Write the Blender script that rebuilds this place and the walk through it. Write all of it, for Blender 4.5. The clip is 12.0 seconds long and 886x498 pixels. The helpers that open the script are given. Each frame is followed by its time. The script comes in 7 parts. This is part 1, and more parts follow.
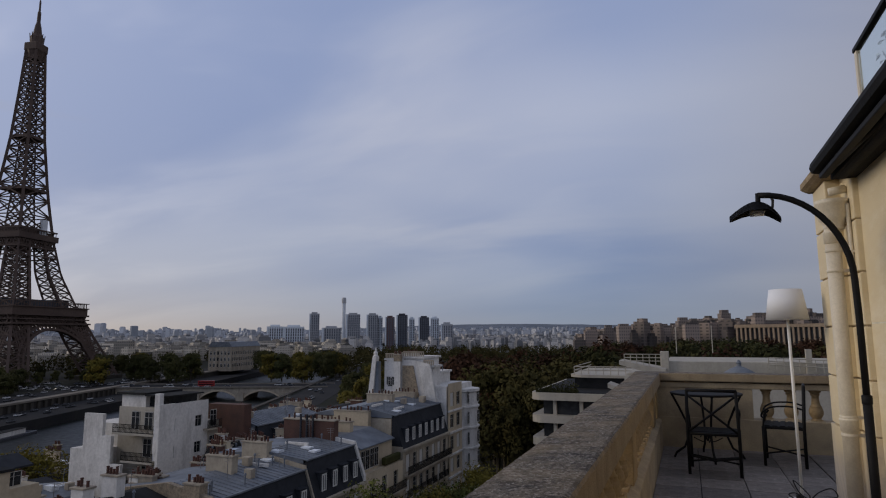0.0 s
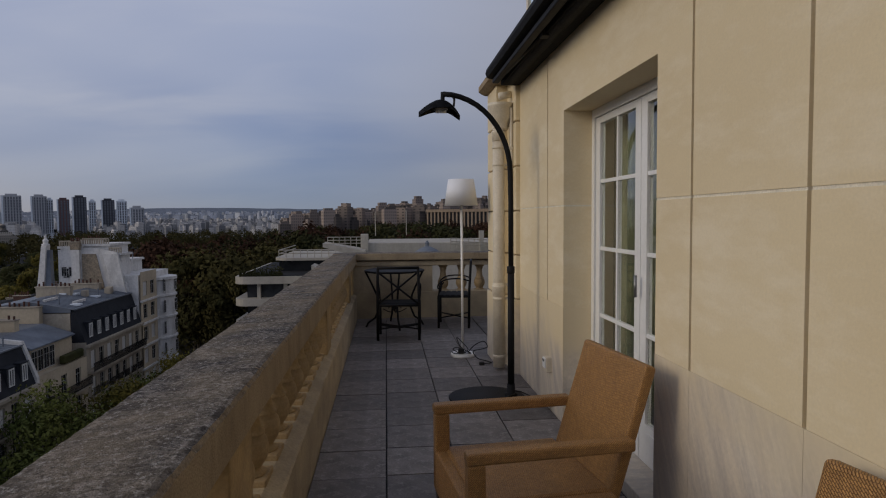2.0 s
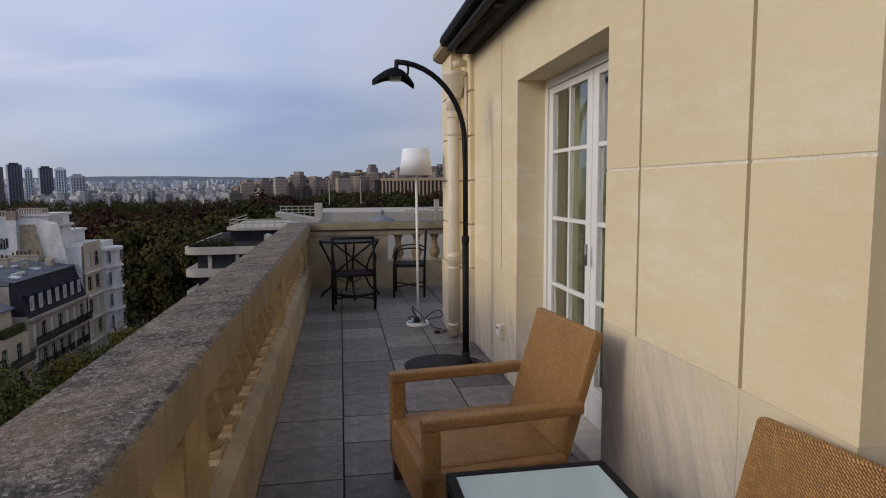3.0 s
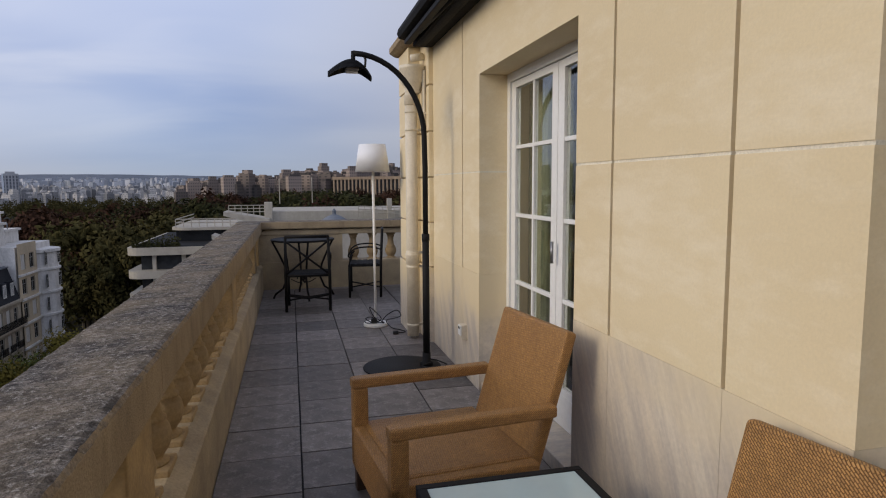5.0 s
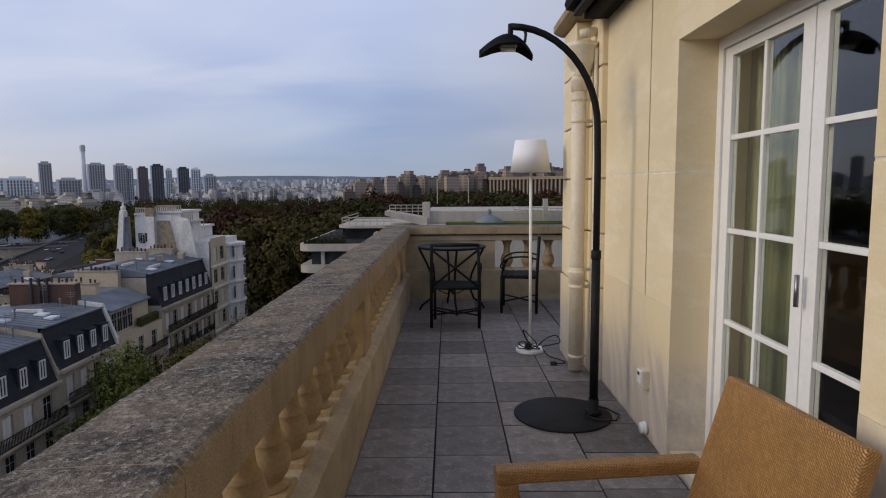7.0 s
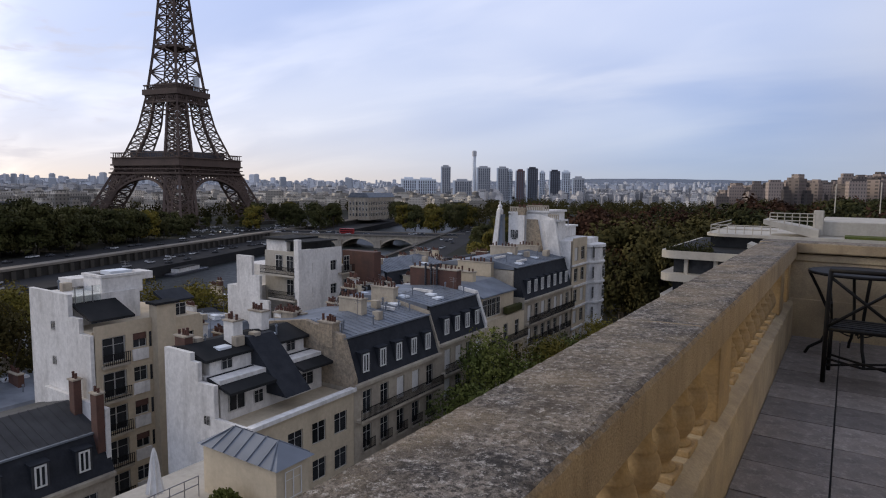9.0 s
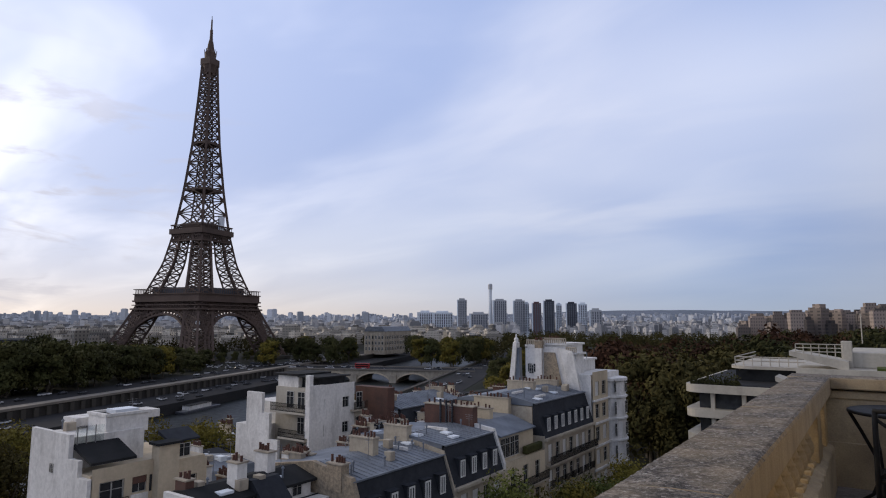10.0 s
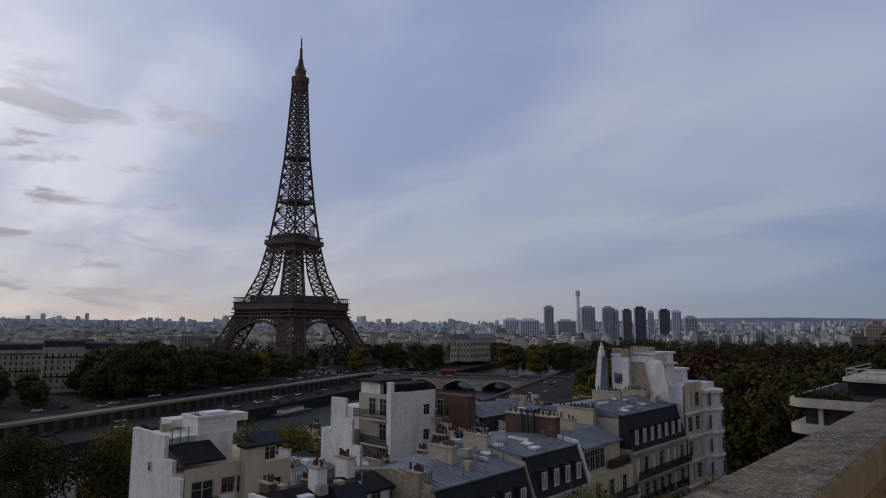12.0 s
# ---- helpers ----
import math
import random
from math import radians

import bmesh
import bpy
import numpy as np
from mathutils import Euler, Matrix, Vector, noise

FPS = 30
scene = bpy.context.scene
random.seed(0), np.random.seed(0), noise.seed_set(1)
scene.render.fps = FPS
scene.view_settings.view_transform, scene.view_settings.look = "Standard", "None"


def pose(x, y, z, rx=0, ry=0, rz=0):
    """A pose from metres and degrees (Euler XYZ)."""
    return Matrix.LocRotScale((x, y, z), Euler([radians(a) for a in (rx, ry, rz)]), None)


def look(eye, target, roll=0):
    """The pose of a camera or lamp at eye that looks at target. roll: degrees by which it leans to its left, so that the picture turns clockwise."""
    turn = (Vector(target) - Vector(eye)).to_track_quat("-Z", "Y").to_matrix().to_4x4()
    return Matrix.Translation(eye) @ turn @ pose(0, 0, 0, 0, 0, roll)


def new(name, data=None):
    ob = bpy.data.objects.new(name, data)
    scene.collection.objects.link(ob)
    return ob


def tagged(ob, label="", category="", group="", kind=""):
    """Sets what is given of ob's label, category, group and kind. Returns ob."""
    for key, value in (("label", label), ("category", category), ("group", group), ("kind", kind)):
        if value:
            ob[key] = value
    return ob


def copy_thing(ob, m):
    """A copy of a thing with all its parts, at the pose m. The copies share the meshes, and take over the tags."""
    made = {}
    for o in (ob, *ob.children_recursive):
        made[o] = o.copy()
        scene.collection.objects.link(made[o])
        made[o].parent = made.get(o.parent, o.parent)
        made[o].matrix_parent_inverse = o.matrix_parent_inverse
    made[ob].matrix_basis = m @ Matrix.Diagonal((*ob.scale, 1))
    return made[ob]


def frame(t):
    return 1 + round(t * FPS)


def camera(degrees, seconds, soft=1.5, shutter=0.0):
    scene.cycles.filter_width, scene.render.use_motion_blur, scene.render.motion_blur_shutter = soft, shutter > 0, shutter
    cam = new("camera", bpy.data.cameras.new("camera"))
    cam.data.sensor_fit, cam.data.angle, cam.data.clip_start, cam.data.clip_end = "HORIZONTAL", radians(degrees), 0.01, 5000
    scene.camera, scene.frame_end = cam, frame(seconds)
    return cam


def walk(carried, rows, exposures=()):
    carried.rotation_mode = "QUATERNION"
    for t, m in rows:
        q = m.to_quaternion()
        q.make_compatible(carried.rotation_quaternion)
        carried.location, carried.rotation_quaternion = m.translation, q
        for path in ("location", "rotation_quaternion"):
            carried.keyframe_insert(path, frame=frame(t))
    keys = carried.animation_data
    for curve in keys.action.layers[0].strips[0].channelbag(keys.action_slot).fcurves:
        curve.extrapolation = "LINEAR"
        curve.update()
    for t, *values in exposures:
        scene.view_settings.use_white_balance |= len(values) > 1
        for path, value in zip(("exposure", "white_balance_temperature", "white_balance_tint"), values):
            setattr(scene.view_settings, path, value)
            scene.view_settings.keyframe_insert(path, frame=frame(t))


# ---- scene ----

cam = camera(71.1, 12.0, 1.1)
PATH = [
    (0, (0.388, 0.416, 1.529), (-0.331, 2.262, 1.805), -0.2),
    (0.5, (0.423, 0.365, 1.521), (-0.094, 2.278, 1.792), -0.3),
    (1, (0.446, 0.326, 1.529), (0.304, 2.303, 1.793), -0.0),
    (1.2, (0.449, 0.321, 1.533), (0.414, 2.302, 1.8), -0.0),
    (1.5, (0.451, 0.313, 1.539), (0.512, 2.298, 1.777), -0.1),
    (2, (0.451, 0.315, 1.529), (0.634, 2.304, 1.429), -0.4),
    (2.5, (0.451, 0.311, 1.532), (0.714, 2.286, 1.354), -0.4),
    (3, (0.452, 0.298, 1.539), (0.776, 2.261, 1.338), -0.4),
    (5, (0.421, 0.452, 1.518), (0.894, 2.384, 1.313), -0.3),
    (5.5, (0.52, 0.681, 1.529), (1.01, 2.609, 1.322), -0.2),
    (6, (0.531, 0.879, 1.538), (1.032, 2.804, 1.333), -0.2),
    (6.5, (0.5, 1.149, 1.542), (0.827, 3.111, 1.336), -0.4),
    (7, (0.528, 1.393, 1.544), (0.51, 3.383, 1.342), -0.4),
    (7.5, (0.537, 1.596, 1.543), (0.13, 3.544, 1.345), -0.5),
    (7.7, (0.492, 1.635, 1.519), (-0.066, 3.546, 1.329), -0.2),
    (9.3, (0.428, 2.464, 1.532), (-0.713, 4.099, 1.378), 0.1),
    (9.5, (0.42, 2.56, 1.544), (-0.722, 4.202, 1.56), 0.1),
    (10, (0.393, 2.767, 1.518), (-0.739, 4.399, 1.75), 0.1),
    (10.5, (0.358, 3.053, 1.545), (-0.767, 4.688, 1.79), 0.3),
    (11, (0.384, 3.321, 1.541), (-0.758, 4.943, 1.792), 0.2),
    (11.5, (0.455, 3.582, 1.548), (-0.874, 5.056, 1.8), 0.0),
    (12, (0.548, 3.838, 1.556), (-0.797, 5.297, 1.81), 0.3),
]
walk(cam, [(t, look(eye, target, roll)) for t, eye, target, roll in PATH],
     [(0.0, -0.66), (0.5, -0.5), (0.8, -0.5), (1.5, -0.66), (2.0, -0.74), (2.5, -0.47), (3.0, -0.12), (5.0, -0.05), (6.0, -0.08), (7.0, -0.08), (7.5, 0.0),
      (9.3, 0.18), (9.6, 0.2), (10.0, 0.0), (10.5, -0.24), (11.0, -0.46), (11.5, -0.68), (12.0, -0.73)])


# ---- world and light ----
SUN_AZ, SUN_EL = 104.0, 20.0      # degrees left of +y, above the horizon
world = bpy.data.worlds.new("world")
scene.world = world
world.use_nodes = True
wt = world.node_tree
wt.nodes.clear()


def wnode(kind, **kw):
    n = wt.nodes.new(kind)
    for k, v in kw.items():
        n.inputs[k].default_value = v
    return n


def wmath(op, a, b=0.0, clamp=False):
    n = wt.nodes.new("ShaderNodeMath")
    n.operation, n.use_clamp = op, clamp
    for i, v in enumerate((a, b)):
        if isinstance(v, (int, float)):
            n.inputs[i].default_value = v
        else:
            wt.links.new(v, n.inputs[i])
    return n.outputs[0]


def wmix(fac, a, b, blend="MIX"):
    n = wt.nodes.new("ShaderNodeMix")
    n.data_type, n.blend_type = "RGBA", blend
    for i, v in ((0, fac), (6, a), (7, b)):
        if isinstance(v, (int, float, tuple)):
            n.inputs[i].default_value = v
        else:
            wt.links.new(v, n.inputs[i])
    return n.outputs[2]


sky = wt.nodes.new("ShaderNodeTexSky")
sky.sky_type, sky.sun_disc = "NISHITA", False
sky.sun_elevation, sky.sun_rotation = radians(SUN_EL), radians(-SUN_AZ)
coord = wt.nodes.new("ShaderNodeTexCoord")
sep = wt.nodes.new("ShaderNodeSeparateXYZ")
wt.links.new(coord.outputs["Generated"], sep.inputs[0])
X, Y, Z = sep.outputs
up = wmath("MAXIMUM", Z, 0.0)
den = wmath("ADD", up, 0.24)
comb = wt.nodes.new("ShaderNodeCombineXYZ")
# cloud sheet high above, streaks drawn out along one heading
wt.links.new(wmath("DIVIDE", X, den), comb.inputs[0])
wt.links.new(wmath("DIVIDE", Y, den), comb.inputs[1])
mapp = wt.nodes.new("ShaderNodeMapping")
mapp.inputs["Rotation"].default_value = (0, 0, radians(-32))
mapp.inputs["Scale"].default_value = (0.55, 1.15, 1.0)
mapp.inputs["Location"].default_value = (1.3, 0.35, 0.0)
wt.links.new(comb.outputs[0], mapp.inputs[0])


def wnoise(scale, detail, rough, distort):
    n = wnode("ShaderNodeTexNoise", Scale=scale, Detail=detail, Roughness=rough, Distortion=distort)
    wt.links.new(mapp.outputs[0], n.inputs["Vector"])
    return n.outputs["Fac"]


def wramp(v, lo, hi):
    n = wt.nodes.new("ShaderNodeMapRange")
    n.interpolation_type = "SMOOTHSTEP"
    n.inputs[1].default_value, n.inputs[2].default_value = lo, hi
    wt.links.new(v, n.inputs[0])
    return n.outputs[0]


broad = wramp(wnoise(0.8, 2.0, 0.45, 0.4), 0.34, 0.68)
fine = wramp(wnoise(2.0, 4.0, 0.5, 0.45), 0.40, 0.78)
# thin level strokes of cloud low down
level = wt.nodes.new("ShaderNodeCombineXYZ")
wt.links.new(X, level.inputs[0])
wt.links.new(Y, level.inputs[1])
wt.links.new(wmath("MULTIPLY", Z, 4.2), level.inputs[2])
stroke = wnode("ShaderNodeTexNoise", Scale=7.5, Detail=5.0, Roughness=0.55, Distortion=0.35)
wt.links.new(level.outputs[0], stroke.inputs["Vector"])
wisp = wramp(stroke.outputs["Fac"], 0.50, 0.66)
sa, se = radians(SUN_AZ), radians(SUN_EL)
SUN_DIR = Vector((-math.sin(sa) * math.cos(se), math.cos(sa) * math.cos(se), math.sin(se)))
dot = wt.nodes.new("ShaderNodeVectorMath")
dot.operation = "DOT_PRODUCT"
wt.links.new(coord.outputs["Generated"], dot.inputs[0])
dot.inputs[1].default_value = SUN_DIR
near_sun = wmath("MAXIMUM", dot.outputs["Value"], 0.0)
halo = wmath("POWER", near_sun, 3.0)
core = wmath("POWER", near_sun, 60.0)
low = wmath("POWER", wmath("SUBTRACT", 1.0, up, True), 7.0)
flat_low = wmath("POWER", wmath("SUBTRACT", 1.0, up, True), 24.0)
high = wramp(up, 0.10, 0.45)
cloud = wmix(broad, (0.33, 0.445, 0.78, 1), (0.66, 0.735, 0.965, 1))
cloud = wmix(wmath("MULTIPLY", fine, 0.3), cloud, (0.84, 0.87, 1.0, 1))
# a brighter bank of cloud down the river
ba, be = radians(19), radians(16)
bank = wt.nodes.new("ShaderNodeVectorMath")
bank.operation = "DOT_PRODUCT"
wt.links.new(coord.outputs["Generated"], bank.inputs[0])
bank.inputs[1].default_value = (-math.sin(ba) * math.cos(be), math.cos(ba) * math.cos(be), math.sin(be))
cloud = wmix(wmath("MULTIPLY", wramp(bank.outputs["Value"], 0.955, 1.0), wmath("ADD", wmath("MULTIPLY", fine, 0.35), 0.30)), cloud, (0.86, 0.88, 1.02, 1))
side = wramp(dot.outputs["Value"], -0.30, 0.80)
cloud = wmix(wmath("MULTIPLY", low, 0.88), cloud, wmix(side, (0.27, 0.405, 0.64, 1), (0.66, 0.66, 0.72, 1)))
cloud = wmix(wmath("MULTIPLY", flat_low, 0.85), cloud, wmix(side, (0.40, 0.475, 0.58, 1), (0.82, 0.68, 0.58, 1)))
cloud = wmix(wmath("MULTIPLY", high, 0.18), cloud, (0.80, 0.90, 1.25, 1))
clear = wmix(1.0, sky.outputs[0], (0.07, 0.07, 0.07, 1), "MULTIPLY")
total = wmix(0.9, clear, cloud)
total = wmix(wramp(up, 0.50, 0.90), total, (0.34, 0.385, 0.53, 1))
total = wmix(wmath("MULTIPLY", wramp(dot.outputs["Value"], 0.05, -0.55), 0.7), total, (0.43, 0.41, 0.43, 1))
warm = wmix(1.0, wmix(halo, (0, 0, 0, 1), (0.80, 0.73, 0.64, 1)), wmix(core, (0, 0, 0, 1), (3.2, 2.6, 1.8, 1)), "ADD")
veil = wmix(wmath("MULTIPLY", wmath("ADD", wmath("MULTIPLY", fine, 0.75), 0.50), wmath("SUBTRACT", 1.0, wmath("MULTIPLY", flat_low, 0.45))), (0, 0, 0, 1), warm, "MIX")
# small ragged clouds, dark against the bright low sky on the sun's side
shred = wmath("MULTIPLY", wmath("MULTIPLY", wisp, wramp(dot.outputs["Value"], 0.60, 0.93)), wramp(up, 0.42, 0.20))
total = wmix(1.0, total, veil, "ADD")
total = wmix(shred, total, (0.60, 0.58, 0.64, 1))
back = wt.nodes.new("ShaderNodeBackground")
back.inputs["Strength"].default_value = 1.0
wt.links.new(total, back.inputs["Color"])
wout = wt.nodes.new("ShaderNodeOutputWorld")
wt.links.new(back.outputs[0], wout.inputs["Surface"])

sun = new("sun", bpy.data.lights.new("sun", "SUN"))
sun.data.energy, sun.data.angle, sun.data.color = 1.15, radians(20), (1.0, 0.85, 0.64)
sun.matrix_world = look((0, 0, 0), -SUN_DIR)


# ---- materials ----
def mat(name, a, b=None, rough=0.7, scale=3.0, grain=60.0, bump=0.2, metal=0.0, spec=0.5, stain=None, stain_scale=1.0,
        stain_amount=0.5, streak=None, vary=0.0, depth=0.01, transmission=0.0, tone=0.5, turn=0.0, top=None):
    """A surface of colour a drifting to b, with fine grain, an optional stain colour and relief."""
    m = bpy.data.materials.new(name)
    m.use_nodes = True
    t = m.node_tree
    p = t.nodes["Principled BSDF"]
    p.inputs["Roughness"].default_value, p.inputs["Metallic"].default_value = rough, metal
    p.inputs["Specular IOR Level"].default_value = spec
    if transmission:
        p.inputs["Transmission Weight"].default_value = transmission
    b = b or tuple(c * 0.8 for c in a)
    co = t.nodes.new("ShaderNodeTexCoord")
    vec = co.outputs["Object"]
    if streak:
        mp = t.nodes.new("ShaderNodeMapping")
        if turn:
            mp.vector_type = "TEXTURE"
            mp.inputs["Rotation"].default_value = (radians(turn), 0, 0)
            mp.inputs["Scale"].default_value = tuple(1 / s for s in streak)
        else:
            mp.inputs["Scale"].default_value = streak
        t.links.new(vec, mp.inputs[0])
        vec2 = mp.outputs[0]
    else:
        vec2 = vec

    def noise_at(s, v, detail=4.0, r=0.6):
        n = t.nodes.new("ShaderNodeTexNoise")
        n.inputs["Scale"].default_value, n.inputs["Detail"].default_value, n.inputs["Roughness"].default_value = s, detail, r
        t.links.new(v, n.inputs["Vector"])
        return n.outputs["Fac"]

    def ranged(v, lo, hi, c=0.0, d=1.0):
        n = t.nodes.new("ShaderNodeMapRange")
        for i, q in enumerate((lo, hi, c, d)):
            n.inputs[i + 1].default_value = q
        t.links.new(v, n.inputs[0])
        return n.outputs[0]

    def mixed(f, x, y, blend="MIX"):
        n = t.nodes.new("ShaderNodeMix")
        n.data_type, n.blend_type = "RGBA", blend
        for i, q in ((0, f), (6, x), (7, y)):
            if isinstance(q, (int, float, tuple)):
                n.inputs[i].default_value = q
            else:
                t.links.new(q, n.inputs[i])
        return n.outputs[2]

    big = noise_at(scale, vec2, 5.0)
    small = noise_at(grain, vec, 3.0)
    col = mixed(ranged(big, 0.32, 0.68), (*a, 1), (*b, 1))
    if stain:
        s = ranged(noise_at(stain_scale, vec2, 8.0, 0.7), 0.48, 0.66, 0.0, stain_amount)
        col = mixed(s, col, (*stain, 1))
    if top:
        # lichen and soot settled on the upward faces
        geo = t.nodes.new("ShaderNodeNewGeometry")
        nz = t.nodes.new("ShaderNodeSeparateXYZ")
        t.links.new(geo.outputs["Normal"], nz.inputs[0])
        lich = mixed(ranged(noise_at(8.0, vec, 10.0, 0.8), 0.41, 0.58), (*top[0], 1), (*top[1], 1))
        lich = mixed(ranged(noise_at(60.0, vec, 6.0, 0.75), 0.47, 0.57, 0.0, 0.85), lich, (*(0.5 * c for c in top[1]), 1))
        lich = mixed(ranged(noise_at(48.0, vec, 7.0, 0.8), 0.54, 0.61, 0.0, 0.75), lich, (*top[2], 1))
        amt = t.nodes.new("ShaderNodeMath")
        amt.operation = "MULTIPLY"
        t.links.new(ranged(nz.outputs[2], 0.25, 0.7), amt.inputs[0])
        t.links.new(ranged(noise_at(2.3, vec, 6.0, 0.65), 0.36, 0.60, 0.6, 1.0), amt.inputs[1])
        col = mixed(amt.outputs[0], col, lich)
    g = ranged(small, 0.25, 0.75, 1.0 - 0.35 * tone, 1.0 + 0.35 * tone)
    rgb = t.nodes.new("ShaderNodeCombineColor")
    for i in range(3):
        t.links.new(g, rgb.inputs[i])
    col = mixed(1.0, col, rgb.outputs[0], "MULTIPLY")
    if vary:
        info = t.nodes.new("ShaderNodeObjectInfo")
        r = ranged(info.outputs["Random"], 0.0, 1.0, 1.0 - vary, 1.0 + vary)
        rgb2 = t.nodes.new("ShaderNodeCombineColor")
        for i in range(3):
            t.links.new(r, rgb2.inputs[i])
        col = mixed(1.0, col, rgb2.outputs[0], "MULTIPLY")
    t.links.new(col, p.inputs["Base Color"])
    t.links.new(ranged(small, 0.2, 0.8, max(rough - 0.1, 0.02), min(rough + 0.1, 1.0)), p.inputs["Roughness"])
    if bump:
        bn = t.nodes.new("ShaderNodeBump")
        bn.inputs["Strength"].default_value, bn.inputs["Distance"].default_value = bump, depth
        t.links.new(small, bn.inputs["Height"])
        t.links.new(bn.outputs[0], p.inputs["Normal"])
    return m


def weave_mat(name, a, b, pitch):
    """Woven strands: rows of short raised bricks in two directions."""
    m = mat(name, a, b, rough=0.5, scale=9, grain=220, bump=0.0)
    t = m.node_tree
    p = t.nodes["Principled BSDF"]
    co = t.nodes.new("ShaderNodeTexCoord")
    br = t.nodes.new("ShaderNodeTexBrick")
    br.inputs["Scale"].default_value = 1.0
    br.inputs["Brick Width"].default_value, br.inputs["Row Height"].default_value = pitch * 2.2, pitch
    br.inputs["Mortar Size"].default_value, br.inputs["Mortar Smooth"].default_value = pitch * 0.22, 1.0
    br.offset = 0.5
    br.inputs["Color1"].default_value, br.inputs["Color2"].default_value = (1, 1, 1, 1), (0.72, 0.72, 0.72, 1)
    br.inputs["Mortar"].default_value = (0.33, 0.27, 0.22, 1)
    t.links.new(co.outputs["UV"], br.inputs["Vector"])
    old = p.inputs["Base Color"].links[0].from_socket
    mx = t.nodes.new("ShaderNodeMix")
    mx.data_type, mx.blend_type = "RGBA", "MULTIPLY"
    mx.inputs[0].default_value = 1.0
    t.links.new(old, mx.inputs[6])
    t.links.new(br.outputs["Color"], mx.inputs[7])
    t.links.new(mx.outputs[2], p.inputs["Base Color"])
    bn = t.nodes.new("ShaderNodeBump")
    bn.inputs["Strength"].default_value, bn.inputs["Distance"].default_value = 0.9, 0.004
    bn.invert = True
    t.links.new(br.outputs["Fac"], bn.inputs["Height"])
    t.links.new(bn.outputs[0], p.inputs["Normal"])
    return m


def glass_mat(name, tint=(0.9, 0.95, 0.95), rough=0.02):
    m = bpy.data.materials.new(name)
    m.use_nodes = True
    p = m.node_tree.nodes["Principled BSDF"]
    p.inputs["Base Color"].default_value = (*tint, 1)
    p.inputs["Roughness"].default_value, p.inputs["Transmission Weight"].default_value, p.inputs["IOR"].default_value = rough, 1.0, 1.45
    return m


M = {}
M["render"] = mat("warm limestone", (0.77, 0.65, 0.425), (0.68, 0.56, 0.35), rough=0.75, scale=1.3, grain=90, bump=0.12, depth=0.004,
                  streak=(1, 0.6, 1.8), stain=(0.88, 0.79, 0.60), stain_scale=2.6, stain_amount=0.5, tone=0.12)
M["marble"] = mat("veined pale marble", (0.70, 0.605, 0.47), (0.47, 0.415, 0.36), rough=0.5, scale=5.0, grain=50, bump=0.08, depth=0.003, turn=-24,
                  streak=(1, 2.2, 0.28), stain=(0.74, 0.66, 0.53), stain_scale=6, stain_amount=0.75, tone=0.25)
def blended(name, below, above, z0, z1):
    """Bleached stone that turns ragged into the stone of the wall above, between two heights."""
    m = M[below].copy()
    m.name = name
    t = m.node_tree
    p = t.nodes["Principled BSDF"]
    co = t.nodes.new("ShaderNodeTexCoord")
    sp = t.nodes.new("ShaderNodeSeparateXYZ")
    t.links.new(co.outputs["Object"], sp.inputs[0])
    nz = t.nodes.new("ShaderNodeTexNoise")
    nz.inputs["Scale"].default_value, nz.inputs["Detail"].default_value = 2.6, 6.0
    t.links.new(co.outputs["Object"], nz.inputs["Vector"])
    ad = t.nodes.new("ShaderNodeMath")
    ad.operation = "MULTIPLY_ADD"
    ad.inputs[1].default_value = 0.9
    t.links.new(nz.outputs["Fac"], ad.inputs[0])
    t.links.new(sp.outputs[2], ad.inputs[2])
    mr = t.nodes.new("ShaderNodeMapRange")
    mr.interpolation_type = "SMOOTHSTEP"
    mr.inputs[1].default_value, mr.inputs[2].default_value = z0 + 0.45, z1 + 0.45
    t.links.new(ad.outputs[0], mr.inputs[0])
    mx = t.nodes.new("ShaderNodeMix")
    mx.data_type = "RGBA"
    t.links.new(mr.outputs[0], mx.inputs[0])
    t.links.new(p.inputs["Base Color"].links[0].from_socket, mx.inputs[6])
    mx.inputs[7].default_value = (*above, 1)
    t.links.new(mx.outputs[2], p.inputs["Base Color"])
    return m


M["skirting"] = blended("bleached marble skirting", "marble", (0.735, 0.615, 0.40), 0.60, 1.15)
M["skirting_faded"] = blended("bleached stone skirting", "marble", (0.735, 0.615, 0.40), 0.22, 0.80)
M["mortar"] = mat("pale mortar", (0.82, 0.76, 0.62), rough=0.9, scale=8, grain=120, bump=0.3, tone=0.4)
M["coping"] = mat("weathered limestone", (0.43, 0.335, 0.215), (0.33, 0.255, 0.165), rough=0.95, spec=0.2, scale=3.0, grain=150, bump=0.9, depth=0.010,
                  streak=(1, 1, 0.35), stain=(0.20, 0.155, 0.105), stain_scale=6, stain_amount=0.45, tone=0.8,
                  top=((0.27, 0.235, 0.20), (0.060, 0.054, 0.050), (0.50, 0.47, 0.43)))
M["baluster"] = mat("yellow limestone", (0.48, 0.345, 0.18), (0.30, 0.215, 0.115), rough=0.85, spec=0.2, scale=4, grain=70, bump=0.3, depth=0.006,
                    stain=(0.30, 0.24, 0.17), stain_scale=5, stain_amount=0.45, tone=0.5)
M["plinth"] = mat("stained limestone", (0.50, 0.40, 0.25), (0.34, 0.27, 0.18), rough=0.85, scale=2.5, grain=70, bump=0.35, depth=0.006,
                  stain=(0.24, 0.20, 0.15), stain_scale=3.5, stain_amount=0.5, tone=0.5)
